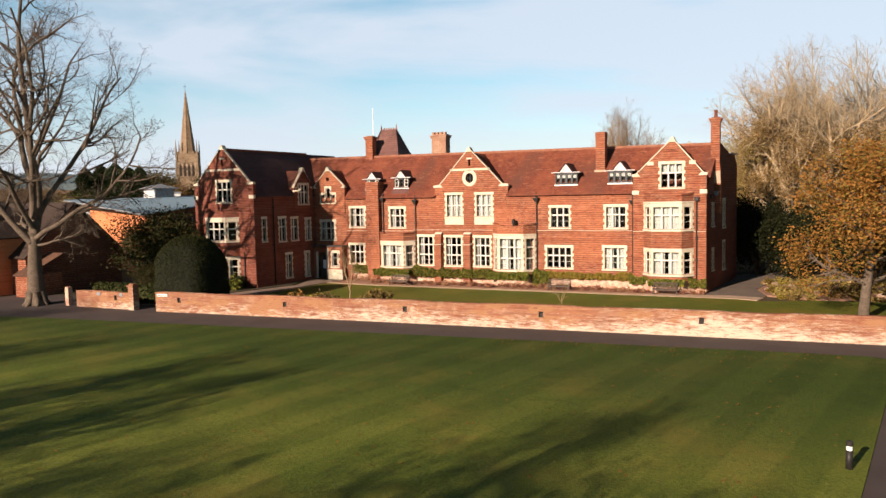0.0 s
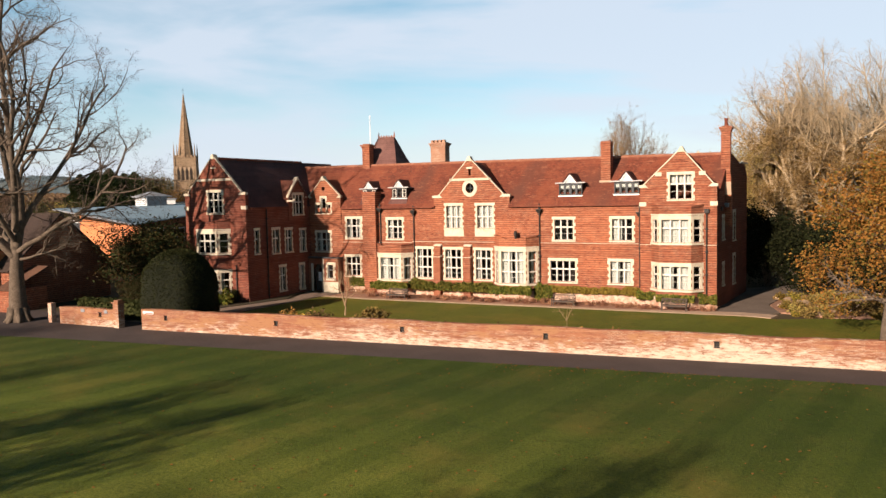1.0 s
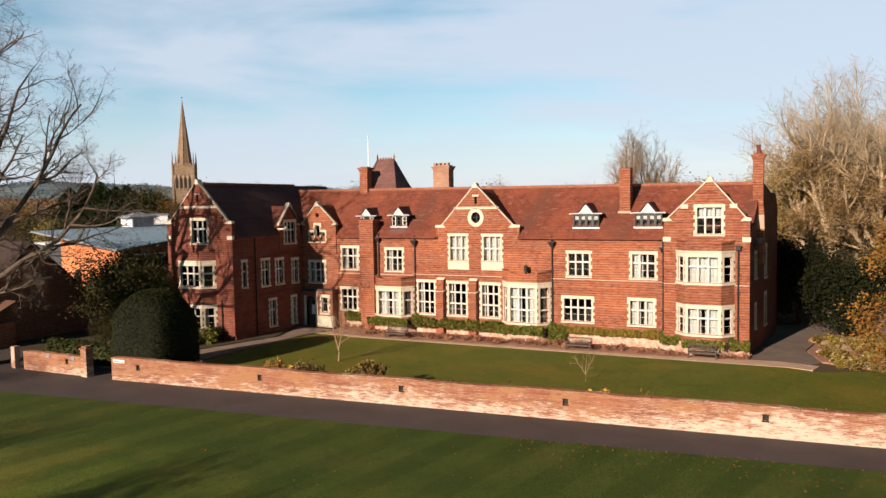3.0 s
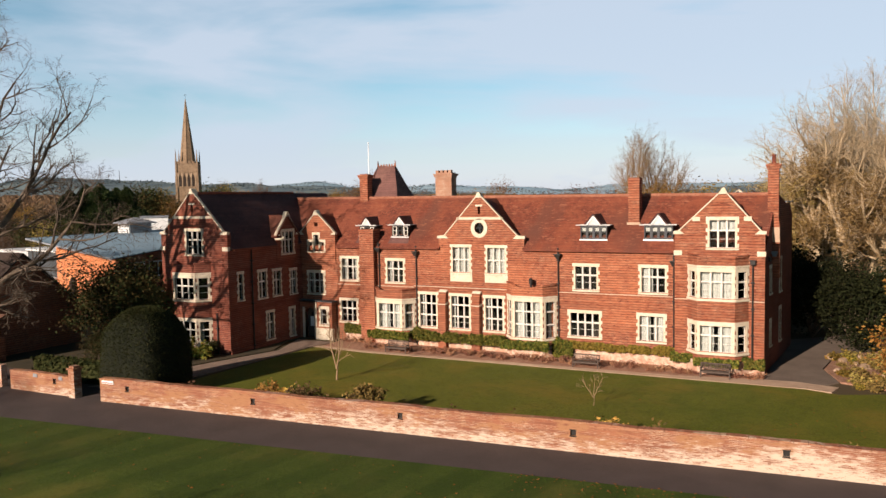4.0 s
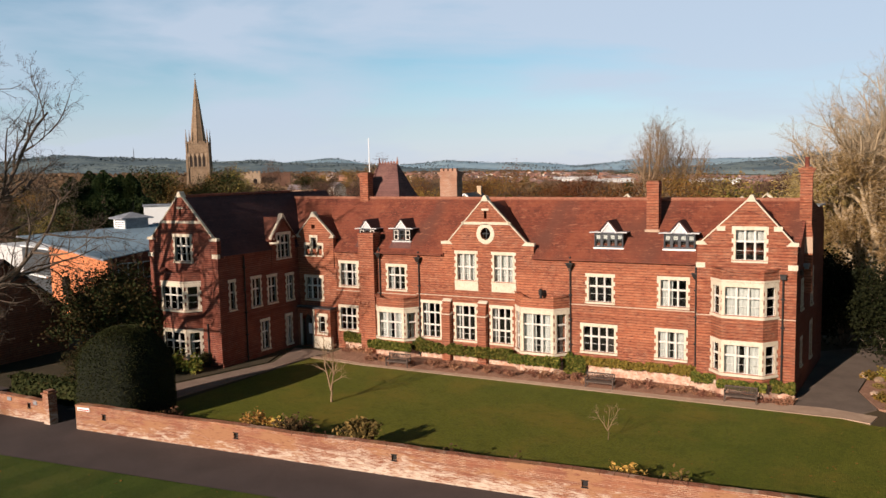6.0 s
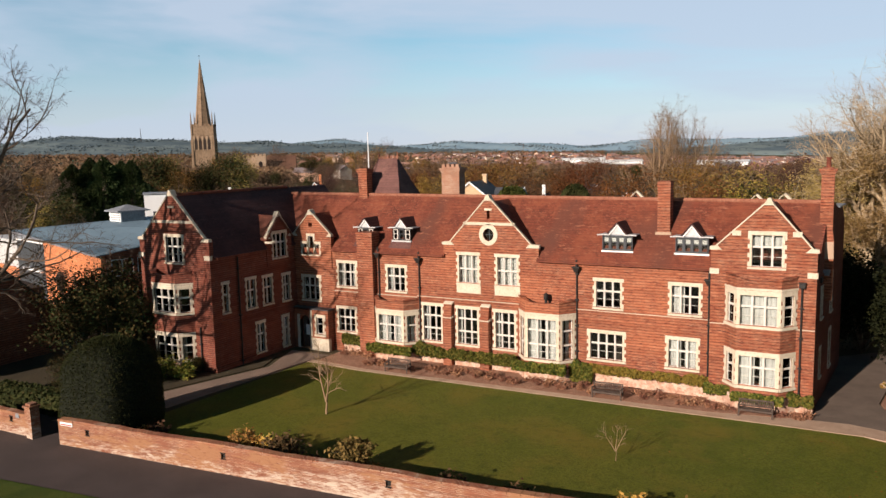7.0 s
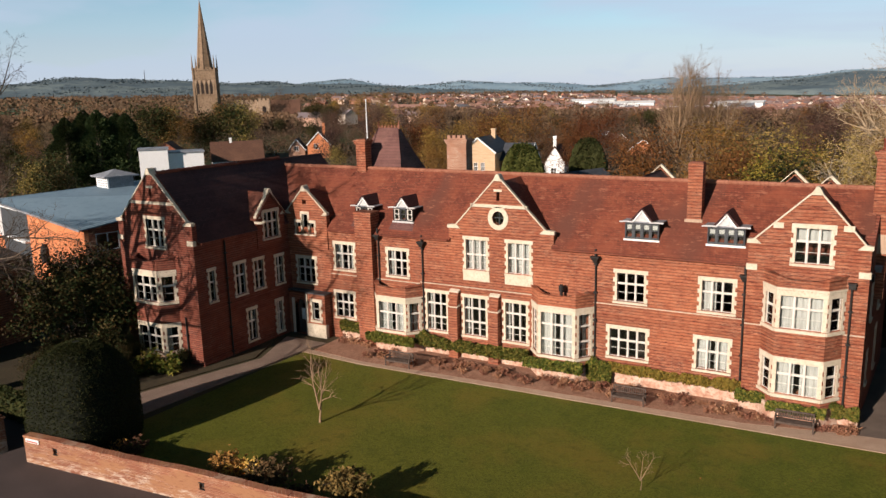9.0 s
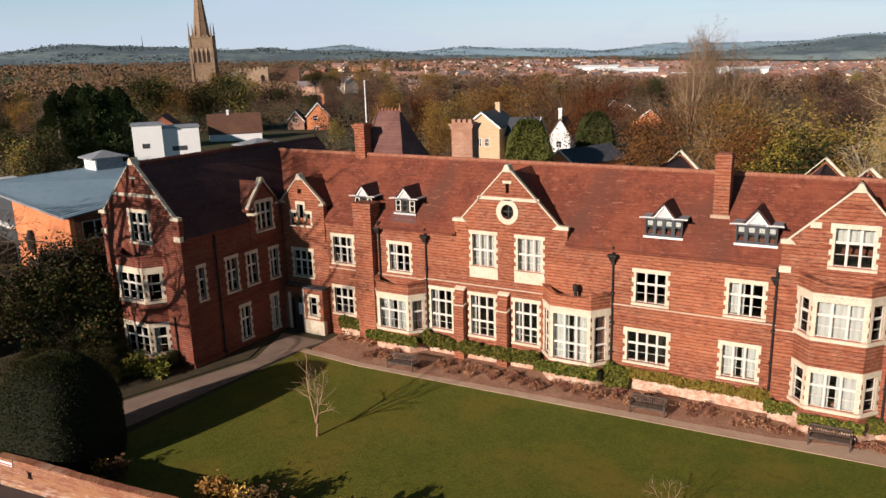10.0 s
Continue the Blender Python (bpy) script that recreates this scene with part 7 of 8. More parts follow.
for z in (12, 20, 27.2, 31.6):
    box(bm, -5.15, 5.15, -5.15, 5.15, z, z + 0.4)
    part("string_course", bm, STONE_OLD, tw)
    bm = bmesh.new()
bm.free()
for side in range(4):
    m = Matrix.Rotation(side * math.pi / 2, 4, "Z")
    # solid dark blocks on the tower face, coloured as the openings' shade
    for x in (-3.0, -1.0, 1.0, 3.0):
        bm = bmesh.new()
        hexa(bm, [(x - 0.5, -5.05, 20.8), (x + 0.5, -5.05, 20.8), (x + 0.5, -4.8, 20.8), (x - 0.5, -4.8, 20.8), (x - 0.5, -5.05, 24.8), (x + 0.5, -5.05, 24.8), (x + 0.5, -4.8, 24.8), (x - 0.5, -4.8, 24.8)])
        hexa(bm, [(x - 0.5, -5.05, 24.8), (x + 0.5, -5.05, 24.8), (x + 0.5, -4.8, 24.8), (x - 0.5, -4.8, 24.8), (x - 0.05, -5.05, 26.2), (x + 0.05, -5.05, 26.2), (x + 0.05, -4.8, 26.2), (x - 0.05, -4.8, 26.2)])
        for q in bm.verts:
            q.co = m @ q.co
        part("belfry_opening", bm, ROOM, tw)
    for x in (-4.0, -2.0, 0.0, 2.0, 4.0):
        bm = bmesh.new()
        box(bm, x - 0.2, x + 0.2, -5.2, -4.85, 20.4, 25.0)
        hexa(bm, [(x - 0.2, -5.2, 25.0), (x + 0.2, -5.2, 25.0), (x + 0.2, -4.85, 25.0), (x - 0.2, -4.85, 25.0), (x - 0.75, -5.2, 27.1), (x + 0.75, -5.2, 27.1), (x + 0.75, -4.85, 27.1), (x - 0.75, -4.85, 27.1)])
        for q in bm.verts:
            q.co = m @ q.co
        part("belfry_shaft", bm, STONE_PALE, tw, "paler carved belfry shaft")
    for k in range(5):
        bm = bmesh.new()
        m = Matrix.Rotation(side * math.pi / 2, 4, "Z")
        vs = box(bm, -4.2 + k * 1.75, -3.3 + k * 1.75, -5.0, -4.7, 31.8, 32.9)
        for q in vs:
            q.co = m @ q.co
        part("merlon", bm, STONE_OLD, tw)
bm = bmesh.new()
tube(bm, [(0, 0, 31), (0, 0, 44), (0, 0, 63.5)], [3.9, 2.35, 0.12], 8)
sp_ = part("spire", bm, STONE_OLD, ch)
for k in range(8):
    a = k * math.tau / 8
    bm = bmesh.new()
    tube(bm, [(3.75 * math.cos(a), 3.75 * math.sin(a), 31.5), (0.14 * math.cos(a), 0.14 * math.sin(a), 63)], [0.22, 0.06], 5)
    part("rib", bm, STONE_OLD, sp_)
bm = bmesh.new()
tube(bm, [(0, 0, 63), (0, 0, 66)], 0.06, 5)
box(bm, -0.5, 0.5, -0.05, 0.05, 65.2, 65.4)
part("weathervane", bm, IRON, sp_)
bm = bmesh.new()
box(bm, 4.9, 29.4, -6, 6, 0, 11.5)
part("nave_wall", bm, STONE_OLD, ch)
bm = bmesh.new()
hexa(bm, [(4.9, -6.4, 11.5), (14.0, -6.4, 11.5), (14.0, 6.4, 11.5), (4.9, 6.4, 11.5), (4.9, -0.2, 16), (14.0, -0.2, 16), (14.0, 0.2, 16), (4.9, 0.2, 16)])
part("nave_roof", bm, LEAD, ch)
bm = bmesh.new()
box(bm, 14.0, 24.3, -5.9, 5.9, 11.52, 16.6)
for k in range(5):
    box(bm, 14.0 + k * 2.1, 15.1 + k * 2.1, -5.9, -5.4, 16.6, 17.5)
part("clerestory", bm, STONE_PALE, ch, "pale battlemented clerestory")
bm = bmesh.new()
box(bm, 24.35, 29.45, -8.5, -5.0, 0, 17.2)
for k in range(3):
    box(bm, 24.35 + k * 1.95, 25.55 + k * 1.95, -8.5, -8.1, 17.2, 18.1)
tr = part("transept", bm, STONE_PALE, ch, "pale battlemented transept end")
bm = bmesh.new()
box(bm, 26.0, 27.8, -8.6, -8.3, 10.5, 13.6)
tube(bm, [(26.9, -8.6, 13.6), (26.9, -8.3, 13.6)], 0.9, 14)
part("transept_window", bm, ROOM, tr)
bm = bmesh.new()
box(bm, 29.5, 43.2, -5, 5, 0, 10.5)
part("chancel_wall", bm, STONE_OLD, ch)
bm = bmesh.new()
hexa(bm, [(29.5, -5.4, 10.5), (43.5, -5.4, 10.5), (43.5, 5.4, 10.5), (29.5, 5.4, 10.5), (29.5, -0.2, 17.2), (43.5, -0.2, 17.2), (43.5, 0.2, 17.2), (29.5, 0.2, 17.2)])
part("chancel_roof", bm, BROWN_TILE, ch)

# ---- houses of the town nearby ----
simple_house("house", "buff brick house with white verges and a slate roof", (-57.0, 130.8, 1.6), 8, 5.6, 9, 7.0, 9.2, BUFF, SLATE, wins=((2.0, 4.0, 0.7, 1.3), (3.2, 4.0, 0.7, 1.3)), chim=[(0.4, 7, 10.4)], verge=WHITE)
simple_house("house", "slate roofed extension of the buff brick house", (-50.3, 137.5, 1.6), 98, 6.0, 4.5, 5.6, 8.0, BUFF, SLATE, verge=WHITE)
simple_house("cottage", "white rendered cottage with a stout chimney", (-63.5, 180.5, -1.0), 12, 4.4, 9, 3.6, 7.0, WHITE, BROWN_TILE, wins=((1.4, 0.8, 1.2, 1.4),), chim=[(0, 0.4, 9.2)])
simple_house("house", "low brick building with a dark slate roof", (-45.5, 134.4, -1.2), -22, 6.0, 11.5, 4.2, 6.2, BRICK_ORANGE, SLATE, verge=WHITE)
simple_house("house", "red brick house with two gables", (-146.0, 200.5, -1.6), 35, 6.6, 10, 6.0, 9.6, BRICK_ORANGE, BROWN_TILE, wins=((1.8, 4.6, 1.4, 1.5), (1.8, 1.4, 1.4, 1.5)), chim=[(1.5, 4, 12)], verge=WHITE)
simple_house("house", "red brick house with a slate roof", (-152.0, 197.5, -1.6), 35, 4.8, 8, 4.6, 7.6, BRICK_PALE, BROWN_TILE, wins=((1.6, 4.0, 1.4, 1.5),), verge=WHITE)
simple_house("house", "long house with a brown tile roof and white gable", (-154.0, 166.0, -1.5), -42, 7.5, 13, 4.0, 8.6, WHITE, BROWN_TILE, wins=((3.0, 1.0, 1.2, 1.4),), chim=[(0, 5, 9.6)])
wb = thing("flat_block", "white flat-roofed modern block", "building", at=(-113.7, 111.4, 1.5), turn=50)
for q, m_ in (((0, 4.8, 0, 5.2, -4.5, 8.0), WHITE), ((4.8, 10.9, 1.3, 7, -4.5, 7.2), WHITE)):
    bm = bmesh.new()
    box(bm, *q)
    part("wall", bm, m_, wb)
    bm = bmesh.new()
    box(bm, q[0] - 0.2, q[1] + 0.2, q[2] - 0.2, q[3] + 0.2, q[5], q[5] + 0.25)
    part("flat_roof", bm, LEAD, wb)
    bm = bmesh.new()
    box(bm, q[0] + 1.4, q[1] - 2.2, q[2] - 0.03, q[2] + 0.05, q[5] - 3.9, q[5] - 3.1)
    part("window", bm, DARK_FRAME, wb)
simple_house("house", "brick house with a hipped brown roof", (-150, 148, 0), 40, 7, 8, 5.5, 8.2, BRICK, BROWN_TILE, wins=((2.5, 3.2, 1.4, 1.3),))
simple_house("house", "large orange brick house with a plain gable", (-61.5, 246, -5.2), 8, 9.5, 12, 5.0, 8.6, BRICK_ORANGE, BROWN_TILE, verge=WHITE)
simple_house("house", "low pale building with a flat grey roof", (-55.5, 219, -4.6), 100, 4.0, 9.5, 2.6, 2.9, WHITE, LEAD)
simple_house("house", "brick house with a white gable below the wood", (-84, 300, -6.5), 40, 8, 12, 5.0, 8.4, BRICK_PALE, BROWN_TILE, verge=WHITE)
simple_house("house", "brick house with a white gable below the wood", (-96, 322, -6.5), 55, 8, 12, 5.0, 8.4, BRICK_PALE, SLATE, verge=WHITE)
hedge("hedge", "tall clipped green hedge beside the buff house", -49.6, 123.2, -43.4, 126.0, 9.2, 4.0, HEDGE_GREEN, 131, 9000, 0.15, z=0.4)
hedge("hedge", "dark round-topped evergreen hedge among the houses", -50.0, 153.0, -43.6, 155.6, 8.2, 4.0, YEW, 132, 6000, 0.16, z=0.4)

# ---- trees behind the house ----
rt, rtt = bare_tree((3.5, 88, G), 16.8, 0.52, 141, "tall pale-stemmed tree with thin tan leaves behind the house", mat=BARK_TAN,
                    spec=[(8, 9, 15, 32, 0.56, 0.05, 0.02), (7, 6, 9, 36, 0.5, 0.12, 0.07), (5, 4, 7, 42, 0.5, 0.18, 0.04), (3, 3, 5, 46, 0.5, 0.2, 0.02), (2, 3, 0, 0, 0, 0.22, 0)], group="trees behind the house")
rr_ = random.Random(7)
low_ends = [e for e in rtt.ends if math.hypot(e.x, e.y) > 1.0 and rr_.random() < 1.0 - (e.z / 16.0) ** 3.0]
vv_, ff_ = leaves(rr_, low_ends, 23000, 0.3, 0.17, slim=0.17)
data_ob("leaves", vv_, ff_, TANLEAF, rt)
for x, y, k, rz in ((1.6, 92, 0.93, 60), (7.2, 86, 0.9, 130), (12.0, 88, 0.92, 200), (17.5, 84, 0.9, 260), (6.0, 96, 0.95, 310), (23, 88, 1.0, 30), (14, 97, 1.0, 160), (3.0, 99, 0.9, 240)):
    copy_thing(rt, pose(x, y, G, 0, 0, rz) @ Matrix.Scale(k, 4))
tall, _ = bare_tree((6.4, 92.0, G), 17.5, 0.55, 143, "tall bare tree with pale upright branches behind the house", mat=BARK_PALE,
                    spec=[(9, 9, 12, 30, 0.62, 0.05, 0.02), (8, 6, 9, 32, 0.5, 0.10, 0.09), (5, 4, 7, 36, 0.5, 0.15, 0.06), (3, 3, 5, 40, 0.5, 0.18, 0.03), (2, 3, 0, 0, 0, 0.2, 0)], group="tall pale trees")
for x, y, k, rz in ((10.5, 91.0, 0.95, 70), (3.4, 95.5, 0.82, 150), (-2.6, 97.6, 0.62, 230), (15.5, 94.0, 1.0, 300)):
    copy_thing(tall, pose(x, y, G, 0, 0, rz) @ Matrix.Scale(k, 4))
mt, mtt = bare_tree((-24.9, 128, -1), 15.5, 0.42, 151, "tall bare tree with upright twiggy branches", mat=BARK_GOLD,
                    spec=[(7, 7, 14, 30, 0.66, 0.05, 0.04), (7, 5, 9, 26, 0.5, 0.09, 0.10), (5, 4, 7, 30, 0.5, 0.14, 0.08), (3, 3, 5, 36, 0.5, 0.18, 0.04), (2, 3, 0, 0, 0, 0.2, 0)], group="tall bare trees")
copy_thing(mt, pose(-20.6, 127, -1, 0, 0, 220) @ Matrix.Scale(0.95, 4))
copy_thing(mt, pose(-22.6, 133, -1, 0, 0, 100) @ Matrix.Scale(0.85, 4))
# dark evergreen belt at the end of the house, its shade put into the leaf colour
ev = bush("evergreen_shrub", "tall evergreen shrub coloured dark for shade behind the house", (4.0, 80, G), LAUREL_SHADE, 15000, 2.6, 5.2, 0.11, 161, "shrub", 12, group="dark evergreens by the house")
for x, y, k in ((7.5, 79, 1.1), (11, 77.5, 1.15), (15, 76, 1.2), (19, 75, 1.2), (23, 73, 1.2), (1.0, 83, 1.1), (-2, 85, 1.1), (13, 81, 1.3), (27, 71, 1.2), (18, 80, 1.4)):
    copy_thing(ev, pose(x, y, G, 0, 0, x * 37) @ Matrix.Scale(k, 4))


def conifer(at, h, rad, seed, label):
    ob = thing("conifer", label, "tree", "conifers", at=at)
    r = random.Random(seed)
    t = Tree(seed)
    t.limb(Vector((0, 0, -0.3)), Vector((0, 0, 1)), h, rad * 0.09, 0, [(6, 6, 0, 0, 0, 0.01, 0.0), (3, 3, 0, 0, 0, 0.1, 0)])
    data_ob("trunk", t.v, t.f, BARK, ob)
    v, f = [], []
    for _ in range(11000):
        q = r.random() ** 0.75
        z = h * (0.04 + 0.96 * q)
        rr = rad * min(1.0, (1 - q) * 1.2) ** 0.85 * (0.72 + 0.4 * noise.noise(Vector((seed, z * 0.5, r.random() * 0.5)))) * r.uniform(0.55, 1.05)
        w = r.uniform(0, math.tau)
        rr *= 1 + 0.25 * noise.noise(Vector((math.cos(w) * 1.5, math.sin(w) * 1.5, z * 0.35)))
        p = Vector((rr * math.cos(w), rr * math.sin(w), z))
        a = Vector((math.cos(w), math.sin(w), r.uniform(-0.1, 0.9))).normalized()
        b = a.orthogonal().normalized()
        b.rotate(Matrix.Rotation(r.uniform(0, 6.28), 3, a))
        s = 0.3 * r.uniform(0.6, 1.4)
        k = len(v)
        v += [tuple(p - a * s), tuple(p + b * s * 0.5), tuple(p + a * s), tuple(p - b * s * 0.5)]
        f.append((k, k + 1, k + 2, k + 3))
    data_ob("crown", v, f, CONIFER, ob)
    return ob


cf = conifer((-133.7, 118.5, 1), 15.5, 10.0, 171, "dark green conifer rising behind the modern block")
for x, y, k, rz in ((-136.8, 113.6, 0.92, 90), (-130.8, 122.6, 0.95, 200), (-141.4, 121.0, 1.0, 40), (-137.5, 125.5, 0.95, 300)):
    copy_thing(cf, pose(x, y, 1, 0, 0, rz) @ Matrix.Scale(k, 4))


def wood_tree(name, seed, h, mat, nleaf, size, label, spread=0.75):
    ob, t = bare_tree((0, 0, -900), h, h * 0.017, seed, label, spec=[(6, 5, 10, 44, 0.52, 0.06, 0.04), (4, 4, 8, 44, 0.5, 0.14, 0.06), (3, 3, 0, 0, 0, 0.2, 0)], group="woodland trees")
    v, f = leaves(random.Random(seed), t.ends, int(nleaf * (1.9 if mat in (ORANGEWOOD, YELLOWGREEN) else 1.35)), spread * 1.15, size * (0.68 if mat in (ORANGEWOOD, YELLOWGREEN) else (1.5 if mat is WOODLAND else 0.8)), slim=0.1 if mat is WOODLAND else 0.4)
    data_ob("crown", v, f, mat, ob)
    return ob


protos = [wood_tree("tree", 181, 14, WOODLAND, 2800, 0.26, "leafless brown woodland tree"), wood_tree("tree", 182, 12, WOODLAND, 2800, 0.26, "brown twiggy woodland tree"),
          wood_tree("tree", 183, 12, ORANGEWOOD, 3000, 0.3, "orange autumn woodland tree", 0.8), wood_tree("tree", 184, 11, OLIVE, 2200, 0.32, "olive green woodland tree", 0.8),
          wood_tree("tree", 185, 10, HOLLY, 2400, 0.34, "dark evergreen woodland tree", 0.8), wood_tree("tree", 186, 13, ORANGEWOOD, 1500, 0.28, "thinly leaved orange woodland tree", 0.9),
          wood_tree("tree", 187, 11, YELLOWGREEN, 3000, 0.26, "yellow green leaved woodland tree", 0.7)]
r = random.Random(190)
clear = [(-57, 131, 14), (-45, 135, 12), (-63.5, 180, 9), (-35, 106, 15), (-151, 196, 12), (-154, 168, 14), (-130, 126, 16), (-113, 112, 12), (-135, 119, 12), (-331, 332, 14), (-312, 352, 26), (-150, 148, 9), (-46, 124, 8), (-44, 140, 10), (-27, 129, 9)]
placed = []
for x, y, kind_, k in ((-162.3, 180.7, 4, 1.85), (-159.5, 183.4, 3, 1.75), (-165.1, 177.7, 4, 1.6), (-174.9, 166.9, 4, 1.75), (-172.0, 170.3, 3, 1.5), (-177.2, 164.1, 4, 1.8), (-168.5, 174.1, 4, 1.3), (-34, 140, 2, 0.9), (-28, 121, 2, 1.3), (-20, 121, 5, 1.3), (-15, 111, 2, 1.15), (-20, 137, 3, 0.9), (-12, 125, 3, 1.0), (-15, 139, 2, 0.9), (-6, 121, 3, 1.0), (-9, 132, 5, 0.9), (-3, 112, 3, 0.9), (-52, 163, 2, 1.2), (-81, 160, 2, 1.25), (-78, 163, 5, 1.2),
                       (-62, 200, 2, 1.3), (-58, 215, 0, 1.2), (-85, 170, 4, 0.9), (-94, 176, 2, 1.2), (-100, 185, 0, 1.2), (-108, 160, 3, 0.7), (-118, 170, 0, 1.0), (-88, 190, 1, 1.2), (-138, 215, 0, 1.0), (-160, 225, 1, 1.2),
                       (-172, 230, 4, 1.1), (-180, 210, 1, 1.1), (-190, 200, 4, 1.1), (-200, 190, 1, 1.1), (-66, 118, 3, 0.45), (-75, 125, 3, 0.5), (-115, 120, 3, 0.45), (-105, 135, 3, 0.5), (-210, 215, 4, 0.9), (-225, 240, 4, 1.0), (-240, 262, 4, 0.9), (-232, 255, 4, 0.9), (-222, 268, 4, 0.95), (-214, 272, 4, 0.9), (-205, 262, 1, 0.9), (-196, 270, 1, 1.1), (-186, 262, 0, 1.1), (-176, 255, 1, 1.0),
                       (-74, 171, 2, 1.4), (-72, 183, 5, 1.5), (-57, 189, 2, 1.45), (-78, 178, 2, 1.4), (-92, 172, 2, 1.3), (-98, 165, 2, 1.25), (-84, 184, 1, 1.4),
                       (-12.6, 106, 6, 1.25), (-10.5, 110, 3, 1.35), (-8.0, 104, 4, 1.3), (-4.5, 100, 3, 1.2), (-5.5, 107, 6, 1.25), (-16.5, 112, 2, 1.2), (-15, 118, 3, 1.3), (-2, 106, 4, 1.25), (3, 108, 3, 1.3), (-6.2, 102, 6, 1.1), (-9.8, 107, 4, 1.25), (-18, 128, 2, 0.9), (-19.5, 116, 5, 1.2)):
    copy_thing(protos[kind_], pose(x, y, lie(x, y), 0, 0, r.uniform(0, 360)) @ Matrix.Scale(k * (r.uniform(0.6, 0.68) if k > 1.05 else r.uniform(0.58, 0.7)), 4))
    placed.append((x, y))
n = 0
while n < 195:
    yaw, dd = radians(r.uniform(-4, 66) if n % 3 else r.uniform(34, 66)), 118 + 340 * r.random() ** 1.2
    x, y = -3 - math.sin(yaw) * dd, 26 + math.cos(yaw) * dd
    if y < 95 and x > -95:
        continue
    if any(math.hypot(x - a, y - b) < c for a, b, c in clear):
        continue
    # keep the lines of sight to the houses and the church open
    yw, far = math.degrees(yaw), dd
    if any(a0 < yw < a1 and far < d1 for a0, a1, d1 in ((12.3, 17.6, 275), (38.5, 41.0, 215), (43.5, 49.0, 215), (24, 27.5, 170), (17.0, 24.0, 130), (19.8, 23.0, 175), (44.2, 46.8, 250), (34, 56, 178), (35.5, 43.5, 400))):
        continue
    if any(abs(x - a) + abs(y - b) < 6 for a, b in placed):
        continue
    placed.append((x, y))
    west = yw > 33
    kind_ = r.choice((0, 1, 1, 4, 0, 4, 3) if west and dd < 210 else (1, 0, 2, 4, 5, 4, 3, 4, 2) if west else (0, 1, 2, 5, 0, 1, 2, 3, 4))
    copy_thing(protos[kind_], pose(x, y, lie(x, y) - 0.3, 0, 0, r.uniform(0, 360)) @ Matrix.Scale(r.uniform(0.7, 1.05) * (0.72 if yw > 47 else 1.05 if west else 0.85), 4))
    n += 1
# unseen tree belts added south, east and west to block low sky light
for k in range(46):
    if k < 18:
        x, y, kk = -95 + k * 8.5, -78 + r.uniform(-6, 6), r.uniform(1.15, 1.5)
    elif k < 38:
        x, y, kk = 40 + r.uniform(-4, 8), -66 + (k - 18) * 8.2, r.uniform(1.1, 1.45)
    else:
        x, y, kk = -84 + r.uniform(-5, 5), -50 + (k - 38) * 8, r.uniform(0.9, 1.2)
    copy_thing(protos[(0, 4, 1, 4, 3, 4)[k % 6]], pose(x, y, G, 0, 0, r.uniform(0, 360)) @ Matrix.Scale(kk, 4))
# unseen trees added on the left to cast shade by the barn and drive
for x, y, kk, q in ((-80, 16, 0.8, 4), (-74, 9, 0.85, 4), (-84, 27, 0.75, 1), (-56, 4, 0.8, 0), (-69.5, 24.0, 1.15, 4), (-76.0, 31.0, 1.05, 0)):
    copy_thing(protos[q], pose(x, y, G, 0, 0, x * 13) @ Matrix.Scale(kk, 4))
for p_ in protos:
    for o in (p_, *p_.children_recursive):
        bpy.data.objects.remove(o)

# ---- scrub under the woodland, far woods, roofs of the town and hills ----
v, f = [], []
r = random.Random(197)
while len(f) < 150000:
    yaw, dd = radians(r.uniform(-5, 66)), 108 + 310 * r.random() ** 1.1
    x, y = -3 - math.sin(yaw) * dd, 26 + math.cos(yaw) * dd
    if (y < 100 and x > -95) or any(math.hypot(x - a, y - b) < c * 0.62 for a, b, c in clear) or noise.noise(Vector((x * 0.02, y * 0.02, 8))) < -0.15:
        continue
    zb, s = lie(x, y), r.uniform(1.2, 3.2) * (1.05 if yaw > 0.58 else 0.9)
    for q in range(40):
        p = Vector((x + r.gauss(0, s * 0.6), y + r.gauss(0, s * 0.6), zb + s * r.uniform(0.0, 1.3)))
        a = Vector((r.gauss(0, 1), r.gauss(0, 1), r.gauss(0, 1))).normalized()
        b = a.orthogonal().normalized()
        k = len(v)
        w = r.uniform(0.14, 0.34)
        v += [tuple(p - a * w), tuple(p + b * w * 0.7), tuple(p + a * w), tuple(p - b * w * 0.7)]
        f.append((k, k + 1, k + 2, k + 3))
SCRUB = mottled("brown scrub", (0.068, 0.046, 0.032), (0.12, 0.070, 0.038), (0.036, 0.042, 0.019), 0.05, 0.3, 1.0, bstr=0.0, lo=0.42, hi=0.58)
tagged(data_ob("woodland_scrub", v, f, SCRUB), "brown scrub and brambles under the woodland", "scrub", kind="stuff")
v, f = [], []
r = random.Random(201)
